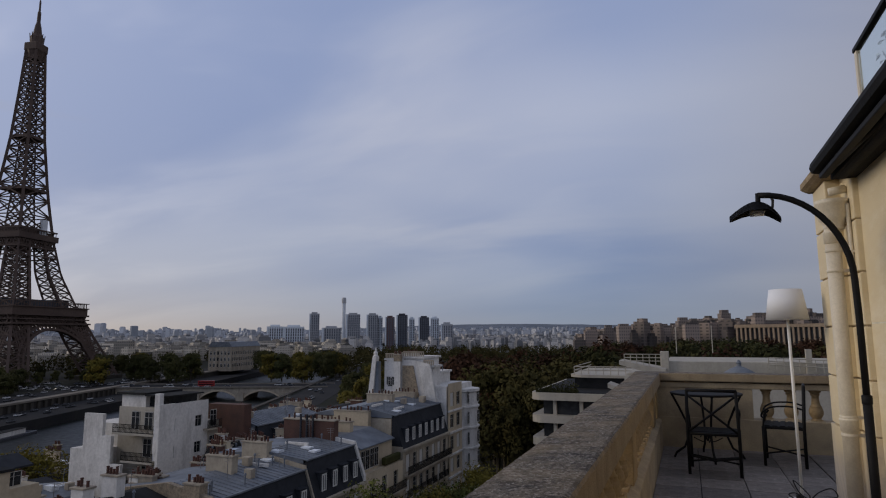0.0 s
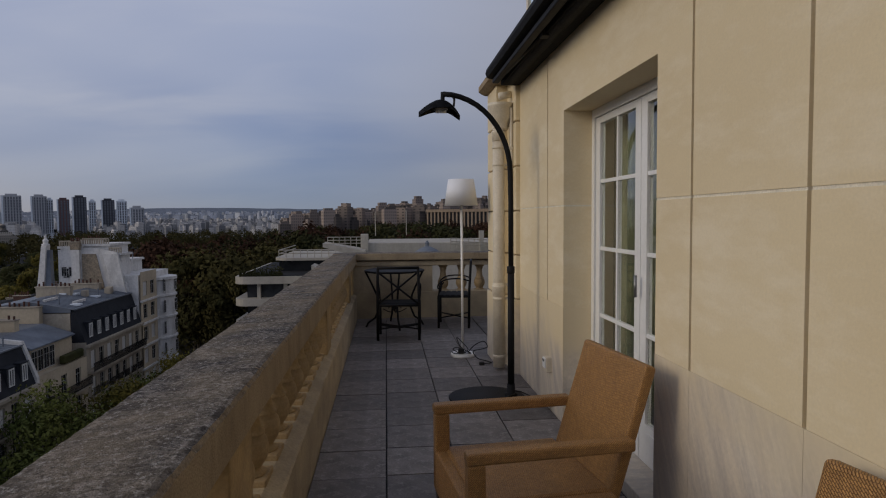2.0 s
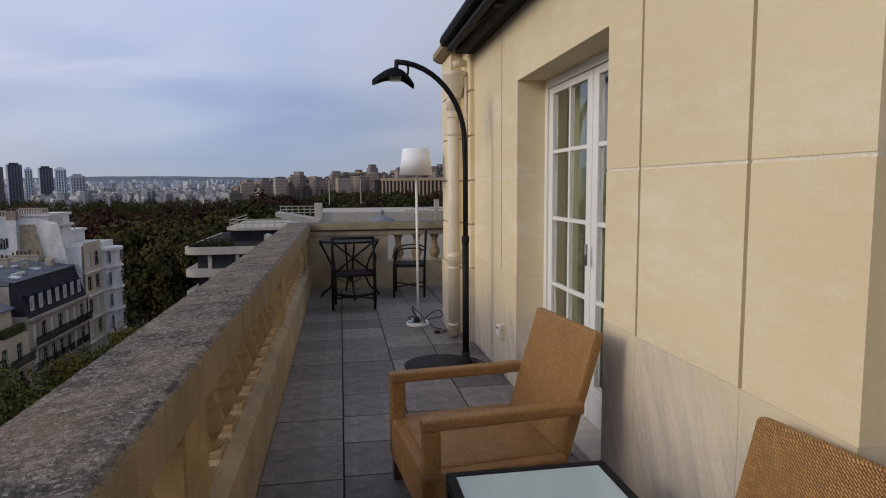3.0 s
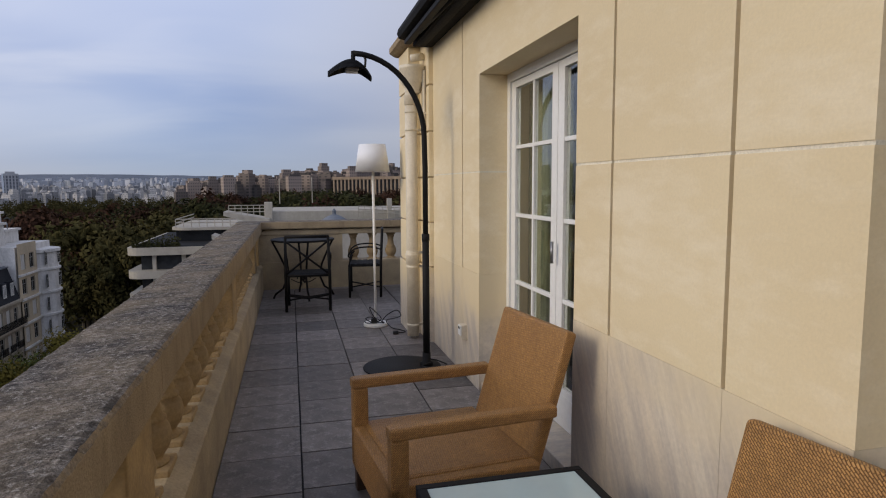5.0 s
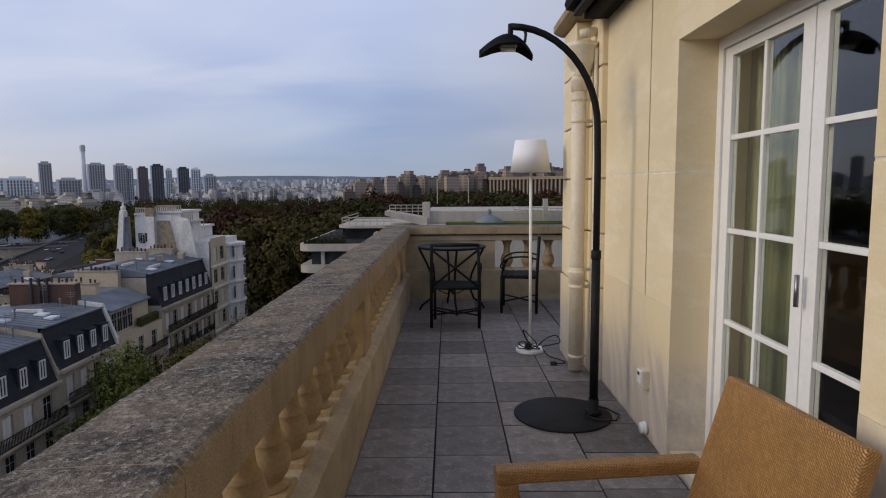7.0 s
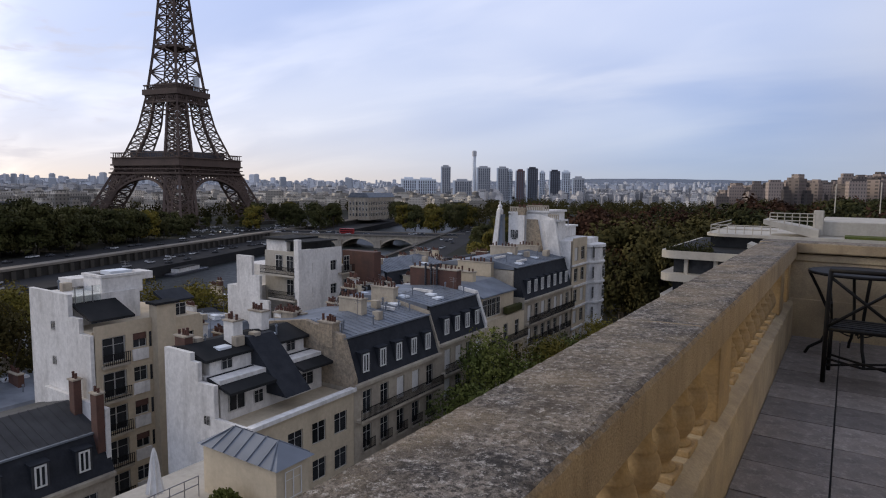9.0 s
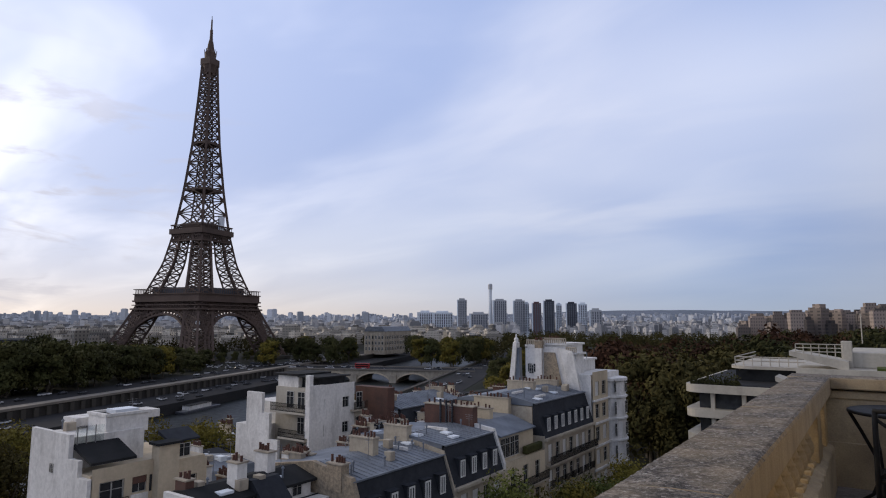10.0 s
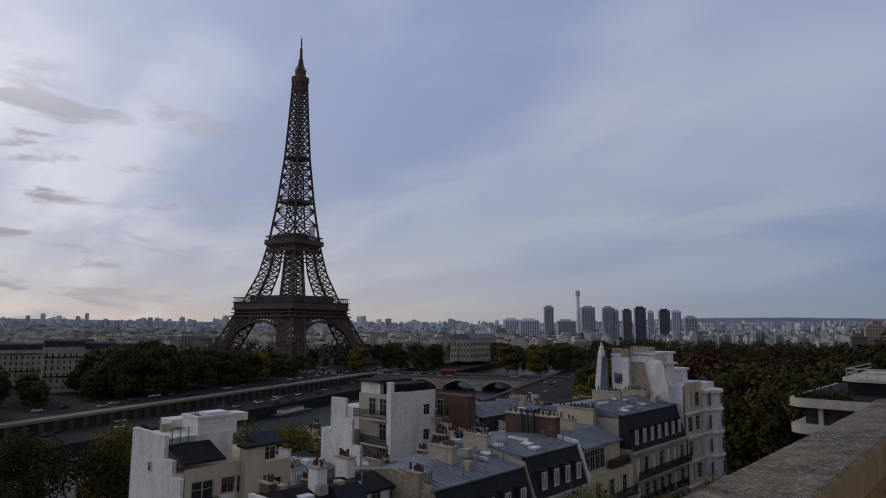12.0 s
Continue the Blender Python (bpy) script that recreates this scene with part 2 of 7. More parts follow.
M["tile"] = mat("grey slate paving", (0.205, 0.183, 0.172), (0.092, 0.083, 0.078), rough=0.6, spec=0.35, scale=3.4, grain=38, bump=0.3, depth=0.005,
                stain=(0.33, 0.30, 0.285), stain_scale=7.0, stain_amount=0.7, vary=0.33, tone=0.55)
M["bed"] = mat("dark joint sand", (0.035, 0.033, 0.032), rough=1.0, scale=8, grain=200, bump=0.3)
M["white"] = mat("white gloss paint", (0.82, 0.82, 0.80), (0.77, 0.77, 0.75), rough=0.35, scale=3, grain=40, bump=0.04, tone=0.12)
M["shade"] = mat("white lampshade fabric", (0.86, 0.88, 0.92), (0.82, 0.84, 0.89), rough=0.85, scale=4, grain=400, bump=0.1, tone=0.1)
M["cream"] = mat("cream painted metal", (0.76, 0.69, 0.55), (0.66, 0.59, 0.46), rough=0.5, scale=3, grain=60, bump=0.08, depth=0.003,
                 stain=(0.40, 0.32, 0.22), stain_scale=4, stain_amount=0.3, tone=0.25)
M["black"] = mat("black powder-coated metal", (0.009, 0.009, 0.010), (0.016, 0.016, 0.017), rough=0.6, spec=0.15, scale=5, grain=150, bump=0.1, depth=0.002, tone=0.3)
M["iron"] = mat("black wrought iron", (0.006, 0.006, 0.007), (0.014, 0.013, 0.012), rough=0.6, spec=0.15, scale=9, grain=160, bump=0.25, depth=0.003, tone=0.4)
M["soot"] = mat("black painted eave", (0.006, 0.006, 0.007), (0.012, 0.012, 0.012), rough=0.8, spec=0.2, scale=2, grain=50, bump=0.1, tone=0.4)
M["steel"] = mat("brushed grey metal", (0.30, 0.30, 0.31), (0.22, 0.22, 0.23), rough=0.4, scale=6, grain=90, bump=0.05, metal=0.9)
M["rubber"] = mat("black rubber cable", (0.012, 0.012, 0.012), rough=0.6, scale=8, grain=90, bump=0.05)
M["wicker"] = weave_mat("honey woven rattan", (0.55, 0.29, 0.09), (0.44, 0.225, 0.068), 0.0068)
M["wood"] = mat("dark stained wood", (0.05, 0.03, 0.02), (0.09, 0.05, 0.03), rough=0.5, scale=6, grain=60, bump=0.1, streak=(1, 1, 0.1))
M["frosted"] = mat("frosted pale glass", (0.50, 0.62, 0.62), (0.46, 0.58, 0.59), rough=0.12, scale=1, grain=30, bump=0.0, tone=0.05)
M["glass"] = glass_mat("clear window glass")
M["rail_glass"] = glass_mat("clear balustrade glass", (0.85, 0.95, 0.92))
M["curtain"] = mat("olive lined curtain", (0.15, 0.16, 0.09), (0.10, 0.11, 0.065), rough=0.9, scale=4, grain=200, bump=0.2, tone=0.3)
# dark wall colour paints in the dimness of the room
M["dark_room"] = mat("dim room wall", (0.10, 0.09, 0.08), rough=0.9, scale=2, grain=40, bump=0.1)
M["leaf"] = mat("small green leaves", (0.065, 0.085, 0.03), (0.11, 0.105, 0.03), rough=0.8, spec=0.15, scale=0.6, grain=6, bump=0.0, tone=0.8)
M["leaf_green"] = mat("green plane tree leaves", (0.045, 0.066, 0.017), (0.125, 0.125, 0.028), rough=0.8, spec=0.15, scale=0.16, grain=1.6, bump=0.0, tone=1.0, vary=0.2)
M["leaf_gold"] = mat("golden autumn leaves", (0.185, 0.135, 0.022), (0.085, 0.085, 0.019), rough=0.8, spec=0.15, scale=0.2, grain=1.6, bump=0.0, tone=1.0, vary=0.2)
M["leaf_rust"] = mat("rust autumn leaves", (0.040, 0.020, 0.014), (0.056, 0.030, 0.017), rough=0.8, spec=0.05, scale=0.12, grain=1.2, bump=0.0, tone=0.3, vary=0.3)
M["leaf_dark"] = mat("dark green leaves", (0.040, 0.047, 0.016), (0.070, 0.065, 0.021), rough=0.8, spec=0.15, scale=0.12, grain=1.2, bump=0.0, tone=1.0, vary=0.3)
M["bark"] = mat("grey bark", (0.09, 0.075, 0.055), (0.06, 0.05, 0.04), rough=0.9, scale=2, grain=14, bump=0.5)
M["tower"] = mat("brown painted iron", (0.125, 0.088, 0.072), (0.085, 0.061, 0.051), rough=0.7, spec=0.2, scale=0.05, grain=0.6, bump=0.0, tone=0.4)
M["wall_white"] = mat("white rendered wall", (0.74, 0.72, 0.69), (0.62, 0.60, 0.57), rough=0.85, spec=0.2, scale=0.25, grain=3.0, bump=0.1, streak=(1, 1, 0.28),
                      stain=(0.32, 0.305, 0.285), stain_scale=0.9, stain_amount=0.45, tone=0.4)
M["wall_cream"] = mat("cream rendered wall", (0.58, 0.49, 0.355), (0.46, 0.385, 0.28), rough=0.85, spec=0.2, scale=0.3, grain=3.0, bump=0.1, streak=(1, 1, 0.3),
                      stain=(0.36, 0.30, 0.22), stain_scale=0.5, stain_amount=0.4, tone=0.3)
M["wall_stone"] = mat("grey ashlar stone", (0.44, 0.385, 0.30), (0.29, 0.25, 0.20), rough=0.85, spec=0.2, scale=0.3, grain=3.0, bump=0.2, streak=(1, 1, 0.4),
                      stain=(0.24, 0.21, 0.18), stain_scale=0.6, stain_amount=0.5, tone=0.4)
M["cream_band"] = mat("weathered cream concrete", (0.46, 0.42, 0.35), (0.36, 0.33, 0.28), rough=0.85, scale=0.4, grain=3.0, bump=0.1, streak=(1, 1, 0.3),
                      stain=(0.27, 0.25, 0.21), stain_scale=0.6, stain_amount=0.45, tone=0.3)
M["palace"] = mat("warm palace stone", (0.33, 0.255, 0.18), (0.25, 0.19, 0.14), rough=0.9, spec=0.2, scale=0.05, grain=0.6, bump=0.0, tone=0.4)
M["leaf_olive"] = mat("olive autumn leaves", (0.042, 0.041, 0.016), (0.064, 0.052, 0.018), rough=0.8, spec=0.05, scale=0.12, grain=1.2, bump=0.0, tone=0.3, vary=0.3)
M["leaf_deep"] = mat("deep green leaves", (0.026, 0.031, 0.013), (0.042, 0.040, 0.016), rough=0.8, spec=0.05, scale=0.12, grain=1.2, bump=0.0, tone=0.3, vary=0.3)
M["quay_dark"] = mat("dark quay wall", (0.055, 0.050, 0.045), (0.032, 0.030, 0.028), rough=0.95, spec=0.15, scale=0.1, grain=0.8, bump=0.0, tone=0.6)
M["promenade"] = mat("pale promenade stone", (0.25, 0.22, 0.185), (0.18, 0.16, 0.135), rough=0.9, spec=0.2, scale=0.1, grain=0.8, bump=0.0, tone=0.4)
M["rubble"] = mat("rubble stone gable", (0.34, 0.27, 0.19), (0.20, 0.165, 0.12), rough=0.95, scale=2.2, grain=5, bump=0.8, depth=0.05, tone=1.0)
M["brick_far"] = mat("dark red brick", (0.12, 0.058, 0.042), (0.075, 0.04, 0.032), rough=0.9, scale=0.8, grain=8, bump=0.5, depth=0.03, tone=0.6)
M["zinc"] = mat("blue-grey zinc roofing", (0.19, 0.21, 0.24), (0.10, 0.115, 0.14), rough=0.55, spec=0.3, scale=0.5, grain=4, bump=0.05, metal=0.0, tone=0.3)
M["slate"] = mat("dark blue slate", (0.030, 0.033, 0.040), (0.016, 0.018, 0.023), rough=0.75, spec=0.2, scale=0.9, grain=7, bump=0.3, depth=0.03, tone=0.6)
M["roof_dark"] = mat("dark weathered metal roofing", (0.06, 0.062, 0.066), (0.035, 0.036, 0.04), rough=0.7, spec=0.2, scale=0.5, grain=4, bump=0.1, tone=0.4)
M["tar"] = mat("dark flat roof", (0.016, 0.017, 0.018), (0.030, 0.030, 0.031), rough=0.9, spec=0.12, scale=0.4, grain=4, bump=0.1, tone=0.4)
M["pot"] = mat("terracotta pots", (0.14, 0.062, 0.045), (0.045, 0.035, 0.031), rough=0.85, spec=0.2, scale=2, grain=10, bump=0.2, vary=0.2)
M["pane"] = mat("dark window pane", (0.018, 0.02, 0.023), (0.03, 0.032, 0.035), rough=0.2, spec=0.25, scale=0.5, grain=2, bump=0.0, vary=0.5)
M["blind"] = mat("white painted joinery", (0.72, 0.71, 0.68), rough=0.7, scale=1, grain=8, bump=0.1)
M["asphalt"] = mat("worn asphalt", (0.028, 0.028, 0.030), (0.040, 0.039, 0.039), rough=0.95, spec=0.08, scale=0.05, grain=0.7, bump=0.0, tone=0.4)
M["ground"] = mat("city ground", (0.032, 0.031, 0.026), (0.022, 0.024, 0.016), rough=0.95, spec=0.08, scale=0.012, grain=0.15, bump=0.0, tone=0.5)
M["water"] = mat("grey river water", (0.012, 0.015, 0.015), (0.016, 0.019, 0.018), rough=0.4, spec=0.15, scale=0.02, grain=0.4, bump=0.25, depth=0.3, tone=0.2)
M["quay"] = mat("quay stone", (0.085, 0.076, 0.064), (0.05, 0.045, 0.039), rough=0.9, spec=0.2, scale=0.1, grain=0.8, bump=0.0, tone=0.5)
# blue distance haze is put into the hill's own colour
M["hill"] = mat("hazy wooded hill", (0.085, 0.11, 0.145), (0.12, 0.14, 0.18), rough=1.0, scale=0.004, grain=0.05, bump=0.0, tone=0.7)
M["tower_grey"] = mat("grey tower cladding", (0.46, 0.465, 0.48), (0.36, 0.365, 0.38), rough=0.6, scale=0.03, grain=0.3, bump=0.0, tone=0.4, vary=0.15)
M["tower_brown"] = mat("brown tower cladding", (0.14, 0.075, 0.075), (0.11, 0.062, 0.062), rough=0.6, scale=0.03, grain=0.3, bump=0.0, tone=0.4)
M["tower_pale"] = mat("pale tower cladding", (0.74, 0.78, 0.82), (0.64, 0.68, 0.73), rough=0.5, scale=0.03, grain=0.3, bump=0.0, tone=0.3)
# dark glazing, also the painted shade on the high-rises' end walls
M["tower_dark"] = mat("dark tower glazing and shaded sides", (0.055, 0.057, 0.068), (0.07, 0.073, 0.085), rough=0.5, spec=0.2, scale=0.03, grain=0.3, bump=0.0, tone=0.3)
# far glazing, paled so that its colour carries the haze
M["tower_glass"] = mat("hazy tower glazing", (0.12, 0.128, 0.15), (0.17, 0.18, 0.205), rough=0.6, spec=0.2, scale=0.03, grain=0.3, bump=0.0, tone=0.3)
M["red"] = mat("red bus paint", (0.35, 0.02, 0.02), rough=0.35, scale=0.5, grain=3, bump=0.0)
M["car_white"] = mat("white car paint", (0.6, 0.6, 0.6), rough=0.3, scale=1, grain=5, bump=0.0, vary=0.3)
M["car_dark"] = mat("dark car paint", (0.04, 0.042, 0.05), rough=0.3, scale=1, grain=5, bump=0.0, vary=0.3)


# ---- mesh helpers ----
def link(name, bm, material, parent=None, label="", smooth=False):
    me = bpy.data.meshes.new(name)
    bm.to_mesh(me)
    bm.free()
    if material:
        me.materials.append(material)
    if smooth:
        me.shade_smooth()
    ob = new(name, me)
    if parent:
        ob.parent = parent
    if label:
        ob["label"] = label
    return ob


def part(name, bm, material, parent, label="", smooth=False):
    return link(name, bm, material, parent, label, smooth)


def thing(name, label, category, at=None, group="", kind=""):
    ob = new(name)
    ob.empty_display_size = 0.1
    if at is not None:
        ob.matrix_world = at
    return tagged(ob, label, category, group, kind)


def share(name, me, parent, at=(0, 0, 0), rz=0.0, scale=None, label=""):
    ob = new(name, me)
    ob.parent = parent
    ob.matrix_basis = Matrix.LocRotScale(at, Euler((0, 0, rz)), scale)
    if label:
        ob["label"] = label
    return ob


def mesh_of(name, bm, material):
    me = bpy.data.meshes.new(name)
    bm.to_mesh(me)
    bm.free()
    me.materials.append(material)
    return me


def add_box(bm, x0, x1, y0, y1, z0, z1, bevel=0.0):
    vs = bmesh.ops.create_cube(bm, size=1)["verts"]
    for v in vs:
        v.co = ((x0 + x1) / 2 + v.co.x * (x1 - x0), (y0 + y1) / 2 + v.co.y * (y1 - y0), (z0 + z1) / 2 + v.co.z * (z1 - z0))
    if bevel:
        es = list({e for v in vs for e in v.link_edges})
        bmesh.ops.bevel(bm, geom=es, offset=bevel, segments=2, affect="EDGES", profile=0.5)
    return vs


def box(x0, x1, y0, y1, z0, z1, bevel=0.0):
    bm = bmesh.new()
    add_box(bm, x0, x1, y0, y1, z0, z1, bevel)
    return bm


def add_tube(bm, pts, r, n=10, caps=True):
    """A round bar through pts; r is one radius or one for each point."""
    pts = [Vector(p) for p in pts]
    rs = r if isinstance(r, (list, tuple)) else [r] * len(pts)
    rings, side = [], None
    for i, p in enumerate(pts):
        d = (pts[min(i + 1, len(pts) - 1)] - pts[max(i - 1, 0)]).normalized()
        if side is None:
            side = d.orthogonal().normalized()
        side = (side - d * side.dot(d)).normalized()
        other = d.cross(side)
        rings.append([bm.verts.new(p + (side * math.cos(2 * math.pi * k / n) + other * math.sin(2 * math.pi * k / n)) * rs[i]) for k in range(n)])
    for a, b in zip(rings, rings[1:]):
        for k in range(n):
            bm.faces.new((a[k], a[(k + 1) % n], b[(k + 1) % n], b[k]))
    if caps:
        bm.faces.new(rings[0][::-1])
        bm.faces.new(rings[-1])


def tube(pts, r, n=10):
    bm = bmesh.new()
    add_tube(bm, pts, r, n)
    return bm


def add_bar(bm, a, b, w):
    """A square bar from a to b."""
    a, b = Vector(a), Vector(b)
    d = (b - a).normalized()
    s = d.cross(Vector((0, 0, 1)))
    s = (s if s.length > 0.01 else Vector((1, 0, 0))).normalized() * (w / 2)
    o = d.cross(s).normalized() * (w / 2)
    q = [bm.verts.new(p + i * s + j * o) for p in (a, b) for i, j in ((-1, -1), (1, -1), (1, 1), (-1, 1))]
    for f in ((0, 1, 2, 3), (7, 6, 5, 4), (0, 4, 5, 1), (1, 5, 6, 2), (2, 6, 7, 3), (3, 7, 4, 0)):
        bm.faces.new([q[i] for i in f])


def lathe(profile, n=20, centre=(0, 0, 0)):
    """A turned body from (radius, height) pairs."""
    bm = bmesh.new()
    rings = []
    for r, z in profile:
        rings.append([bm.verts.new((centre[0] + r * math.cos(2 * math.pi * k / n), centre[1] + r * math.sin(2 * math.pi * k / n), centre[2] + z)) for k in range(n)])
    for a, b in zip(rings, rings[1:]):
        for k in range(n):
            bm.faces.new((a[k], a[(k + 1) % n], b[(k + 1) % n], b[k]))
    bm.faces.new(rings[0][::-1])
    bm.faces.new(rings[-1])
    return bm


def extrude_profile(prof, y0, y1, steps=1):
    """A bar along y with the closed cross-section prof of (x, z)."""
    bm = bmesh.new()
    rings = []
    for i in range(steps + 1):
        y = y0 + (y1 - y0) * i / steps
        rings.append([bm.verts.new((x, y, z)) for x, z in prof])
    n = len(prof)
    for a, b in zip(rings, rings[1:]):
        for k in range(n):
            bm.faces.new((a[k], b[k], b[(k + 1) % n], a[(k + 1) % n]))
    bm.faces.new(rings[0])
    bm.faces.new(rings[-1][::-1])
    bmesh.ops.recalc_face_normals(bm, faces=bm.faces)
    return bm


def box_uv(ob):
    """Lays metre-scaled coordinates on each face by its main direction."""
    me = ob.data
    uv = me.uv_layers.new(name="uv")
    for f in me.polygons:
        n = f.normal
        ax = max(range(3), key=lambda i: abs(n[i]))
        for li in f.loop_indices:
            c = me.vertices[me.loops[li].vertex_index].co
            u, v = ((c.y, c.z), (c.x, c.z), (c.x, c.y))[ax]
            uv.data[li].uv = (u * 0.8 + v * 0.6, v * 0.8 - u * 0.6)
    return ob


# ---- the terrace: floor, walls, parapet ----
WALL_X, END_Y, Y0 = 1.745, 9.80, -3.4
floor = tagged(link("floor", box(-0.33, 2.6, Y0, END_Y + 0.3, -0.30, -0.022), M["bed"]), "dark bedding under square grey slate terrace paving", "floor", kind="structure")

# house wall with two door openings; wall_east is cut into slabs around them
OPEN = ((3.19, 4.75), (0.07, 1.63))
HEAD = 2.30
wall_east = thing("wall_east", "warm yellow limestone house wall with vertical grooves", "wall", kind="structure")
GROOVES = (5.20, 2.845, 2.11)
segs = [(4.75, 5.20), (5.20, 6.22), (2.845, 3.19), (2.11, 2.845), (1.63, 2.11), (Y0, 0.07)]
for a, b in segs:
    g0 = 0.010 if a in GROOVES else 0.0
    g1 = 0.010 if b in GROOVES else 0.0
    for z0, z1 in ((0.865, 1.606), (1.618, 3.0)):
        part("wall_panel", box(WALL_X, 2.05, a + g0, b - g1, z0, z1), M["render"], wall_east)
    part("mortar_joint", box(WALL_X + 0.003, 2.05, a + g0, b - g1, 1.606, 1.618), M["mortar"], wall_east, "pale mortar joint")
    n = max(1, round((b - a) / 0.62))
    for i in range(n):
        part("skirting_slab", box(WALL_X - 0.002, 2.05, a + (b - a) * i / n + 0.001, a + (b - a) * (i + 1) / n - 0.001, -0.05, 0.864), M["skirting_faded"] if a > 4.7 else M["skirting"], wall_east, "veined grey-cream marble slab")
for a, b in OPEN:
    part("lintel", box(WALL_X, 2.05, a, b, HEAD, 3.0), M["render"], wall_east)
part("groove_back", box(WALL_X + 0.045, 2.04, 2.0, 3.0, 0.86, 2.99), M["plinth"], wall_east)
part("groove_back", box(WALL_X + 0.045, 2.04, 5.0, 5.4, 0.86, 2.99), M["plinth"], wall_east)
tagged(link("wall_inner", box(2.05, 2.35, 4.75, 7.1, -0.05, 3.0), M["render"]), "plain inner masonry behind the house front", "wall", kind="structure")
for a, b in ((1.63, 3.19), (Y0, 0.07)):
    tagged(link("wall_inner", box(2.05, 2.35, a, b, -0.05, 3.0), M["render"]), "plain inner masonry behind the house front", "wall", kind="structure")

# rusticated corner: two shallow steps, each of courses with open joints
corner = thing("wall_corner", "rusticated limestone corner of the house", "wall", kind="structure")
for (a, b, x) in ((6.22, 6.62, 1.70), (6.62, 7.15, 1.585)):
    z = 0.74
    part("corner_base", box(x - 0.012, 2.6, a + 0.001, b, -0.05, z - 0.012, 0.004), M["skirting_faded"], corner, "greyed stone base course")
    while z < 2.86:
        z1 = min(z + 0.43, 2.885)
        part("stone_course", box(x, 2.6, a + 0.001, b, z, z1 - 0.014, 0.008), M["render"], corner)
        z = z1
    part("joint_back", box(x + 0.02, 2.6, a + 0.01, b - 0.01, -0.04, 2.94), M["plinth"], corner)
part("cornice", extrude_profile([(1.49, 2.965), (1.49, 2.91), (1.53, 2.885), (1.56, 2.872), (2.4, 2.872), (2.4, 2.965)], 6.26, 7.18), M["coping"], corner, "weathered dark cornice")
tagged(link("ceiling", box(2.0, 6.0, Y0, 7.1, 3.0, 3.2), M["tar"]), "flat roof deck over the rooms", "ceiling", kind="structure")
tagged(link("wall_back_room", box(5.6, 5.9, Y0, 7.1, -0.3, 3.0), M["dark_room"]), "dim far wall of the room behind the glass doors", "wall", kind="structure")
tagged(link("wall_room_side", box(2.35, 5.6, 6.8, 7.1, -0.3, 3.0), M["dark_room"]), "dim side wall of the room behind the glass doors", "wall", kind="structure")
tagged(link("wall_south", box(-0.35, 5.9, Y0 - 0.3, Y0, -0.3, 3.0), M["render"]), "plain limestone wall closing the terrace", "wall", kind="structure")
tagged(link("floor_room", box(2.06, 5.6, Y0, 6.8, -0.3, 0.06), M["wood"]), "dark wooden floor inside the room", "floor", kind="structure")

# parapet: plinth, piers, turned balusters, coping stones
parapet = thing("parapet", "weathered limestone balustrade with turned balusters", "balustrade", kind="structure")
PLINTH = [(-0.36, -0.3), (-0.36, 0.30), (-0.33, 0.345), (-0.27, 0.385), (-0.235, 0.392), (-0.075, 0.392), (-0.05, 0.385), (-0.008, 0.362), (0.0, 0.350), (0.0, -0.1)]
COPING = [(-0.345, 0.835), (-0.353, 0.86), (-0.356, 0.972), (-0.345, 0.985), (-0.17, 0.995), (-0.022, 1.0), (-0.006, 0.994), (0.001, 0.978), (0.0, 0.842), (-0.008, 0.832)]


def worn(bm, amount, seed, fixed=()):
    """Chips and hollows along the edges of a stone bar."""
    rnd = random.Random(seed)
    for v in bm.verts:
        if v.co.x > -0.06 and v.co.z > 0.3 and not any(abs(v.co.z - z) < 0.003 for z in fixed):
            v.co.x -= abs(rnd.gauss(0, amount))
            v.co.z -= abs(rnd.gauss(0, amount))
        elif v.co.z > 0.9:
            v.co.z += rnd.gauss(0, amount * 0.6)
    return bm


part("parapet_base", worn(extrude_profile(PLINTH, Y0, END_Y, 190), 0.0028, 3, (0.392,)), M["plinth"], parapet, "stained yellow plinth")
cuts = [Y0, -1.8, 0.35, 2.57, 4.85, 7.15, END_Y + 0.02]
for i, (a, b) in enumerate(zip(cuts, cuts[1:])):
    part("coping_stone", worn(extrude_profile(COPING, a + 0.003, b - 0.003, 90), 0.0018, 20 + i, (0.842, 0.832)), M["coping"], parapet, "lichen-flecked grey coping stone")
for y in cuts[1:-1]:
    part("joint_mortar", extrude_profile([(x + (0.004 if x < -0.17 else -0.004), z - 0.004) for x, z in COPING], y - 0.004, y + 0.004), M["mortar"], parapet, "pale mortar joint")
piers = [(-3.4, -3.1), (-0.96, -0.64), (2.28, 2.60), (5.52, 5.86), (8.72, 9.04), (9.55, END_Y)]
for a, b in piers:
    part("pier", box(-0.27, -0.045, a, b, 0.388, 0.838, 0.008), M["baluster"], parapet, "square yellow pier")
BAL = [(0.072, 0.418), (0.074, 0.430), (0.058, 0.436), (0.050, 0.446), (0.058, 0.458), (0.074, 0.482), (0.085, 0.515), (0.086, 0.540), (0.079, 0.572), (0.066, 0.594), (0.070, 0.600), (0.070, 0.608),
       (0.058, 0.614), (0.050, 0.645), (0.044, 0.700), (0.043, 0.740), (0.056, 0.752), (0.056, 0.766), (0.048, 0.772), (0.070, 0.792), (0.074, 0.838)]
bal_me = mesh_of("baluster", lathe(BAL, 22), M["baluster"])
bal_me.shade_smooth()
foot_me = mesh_of("baluster_foot", box(-0.088, 0.088, -0.088, 0.088, 0.388, 0.420, 0.007), M["baluster"])
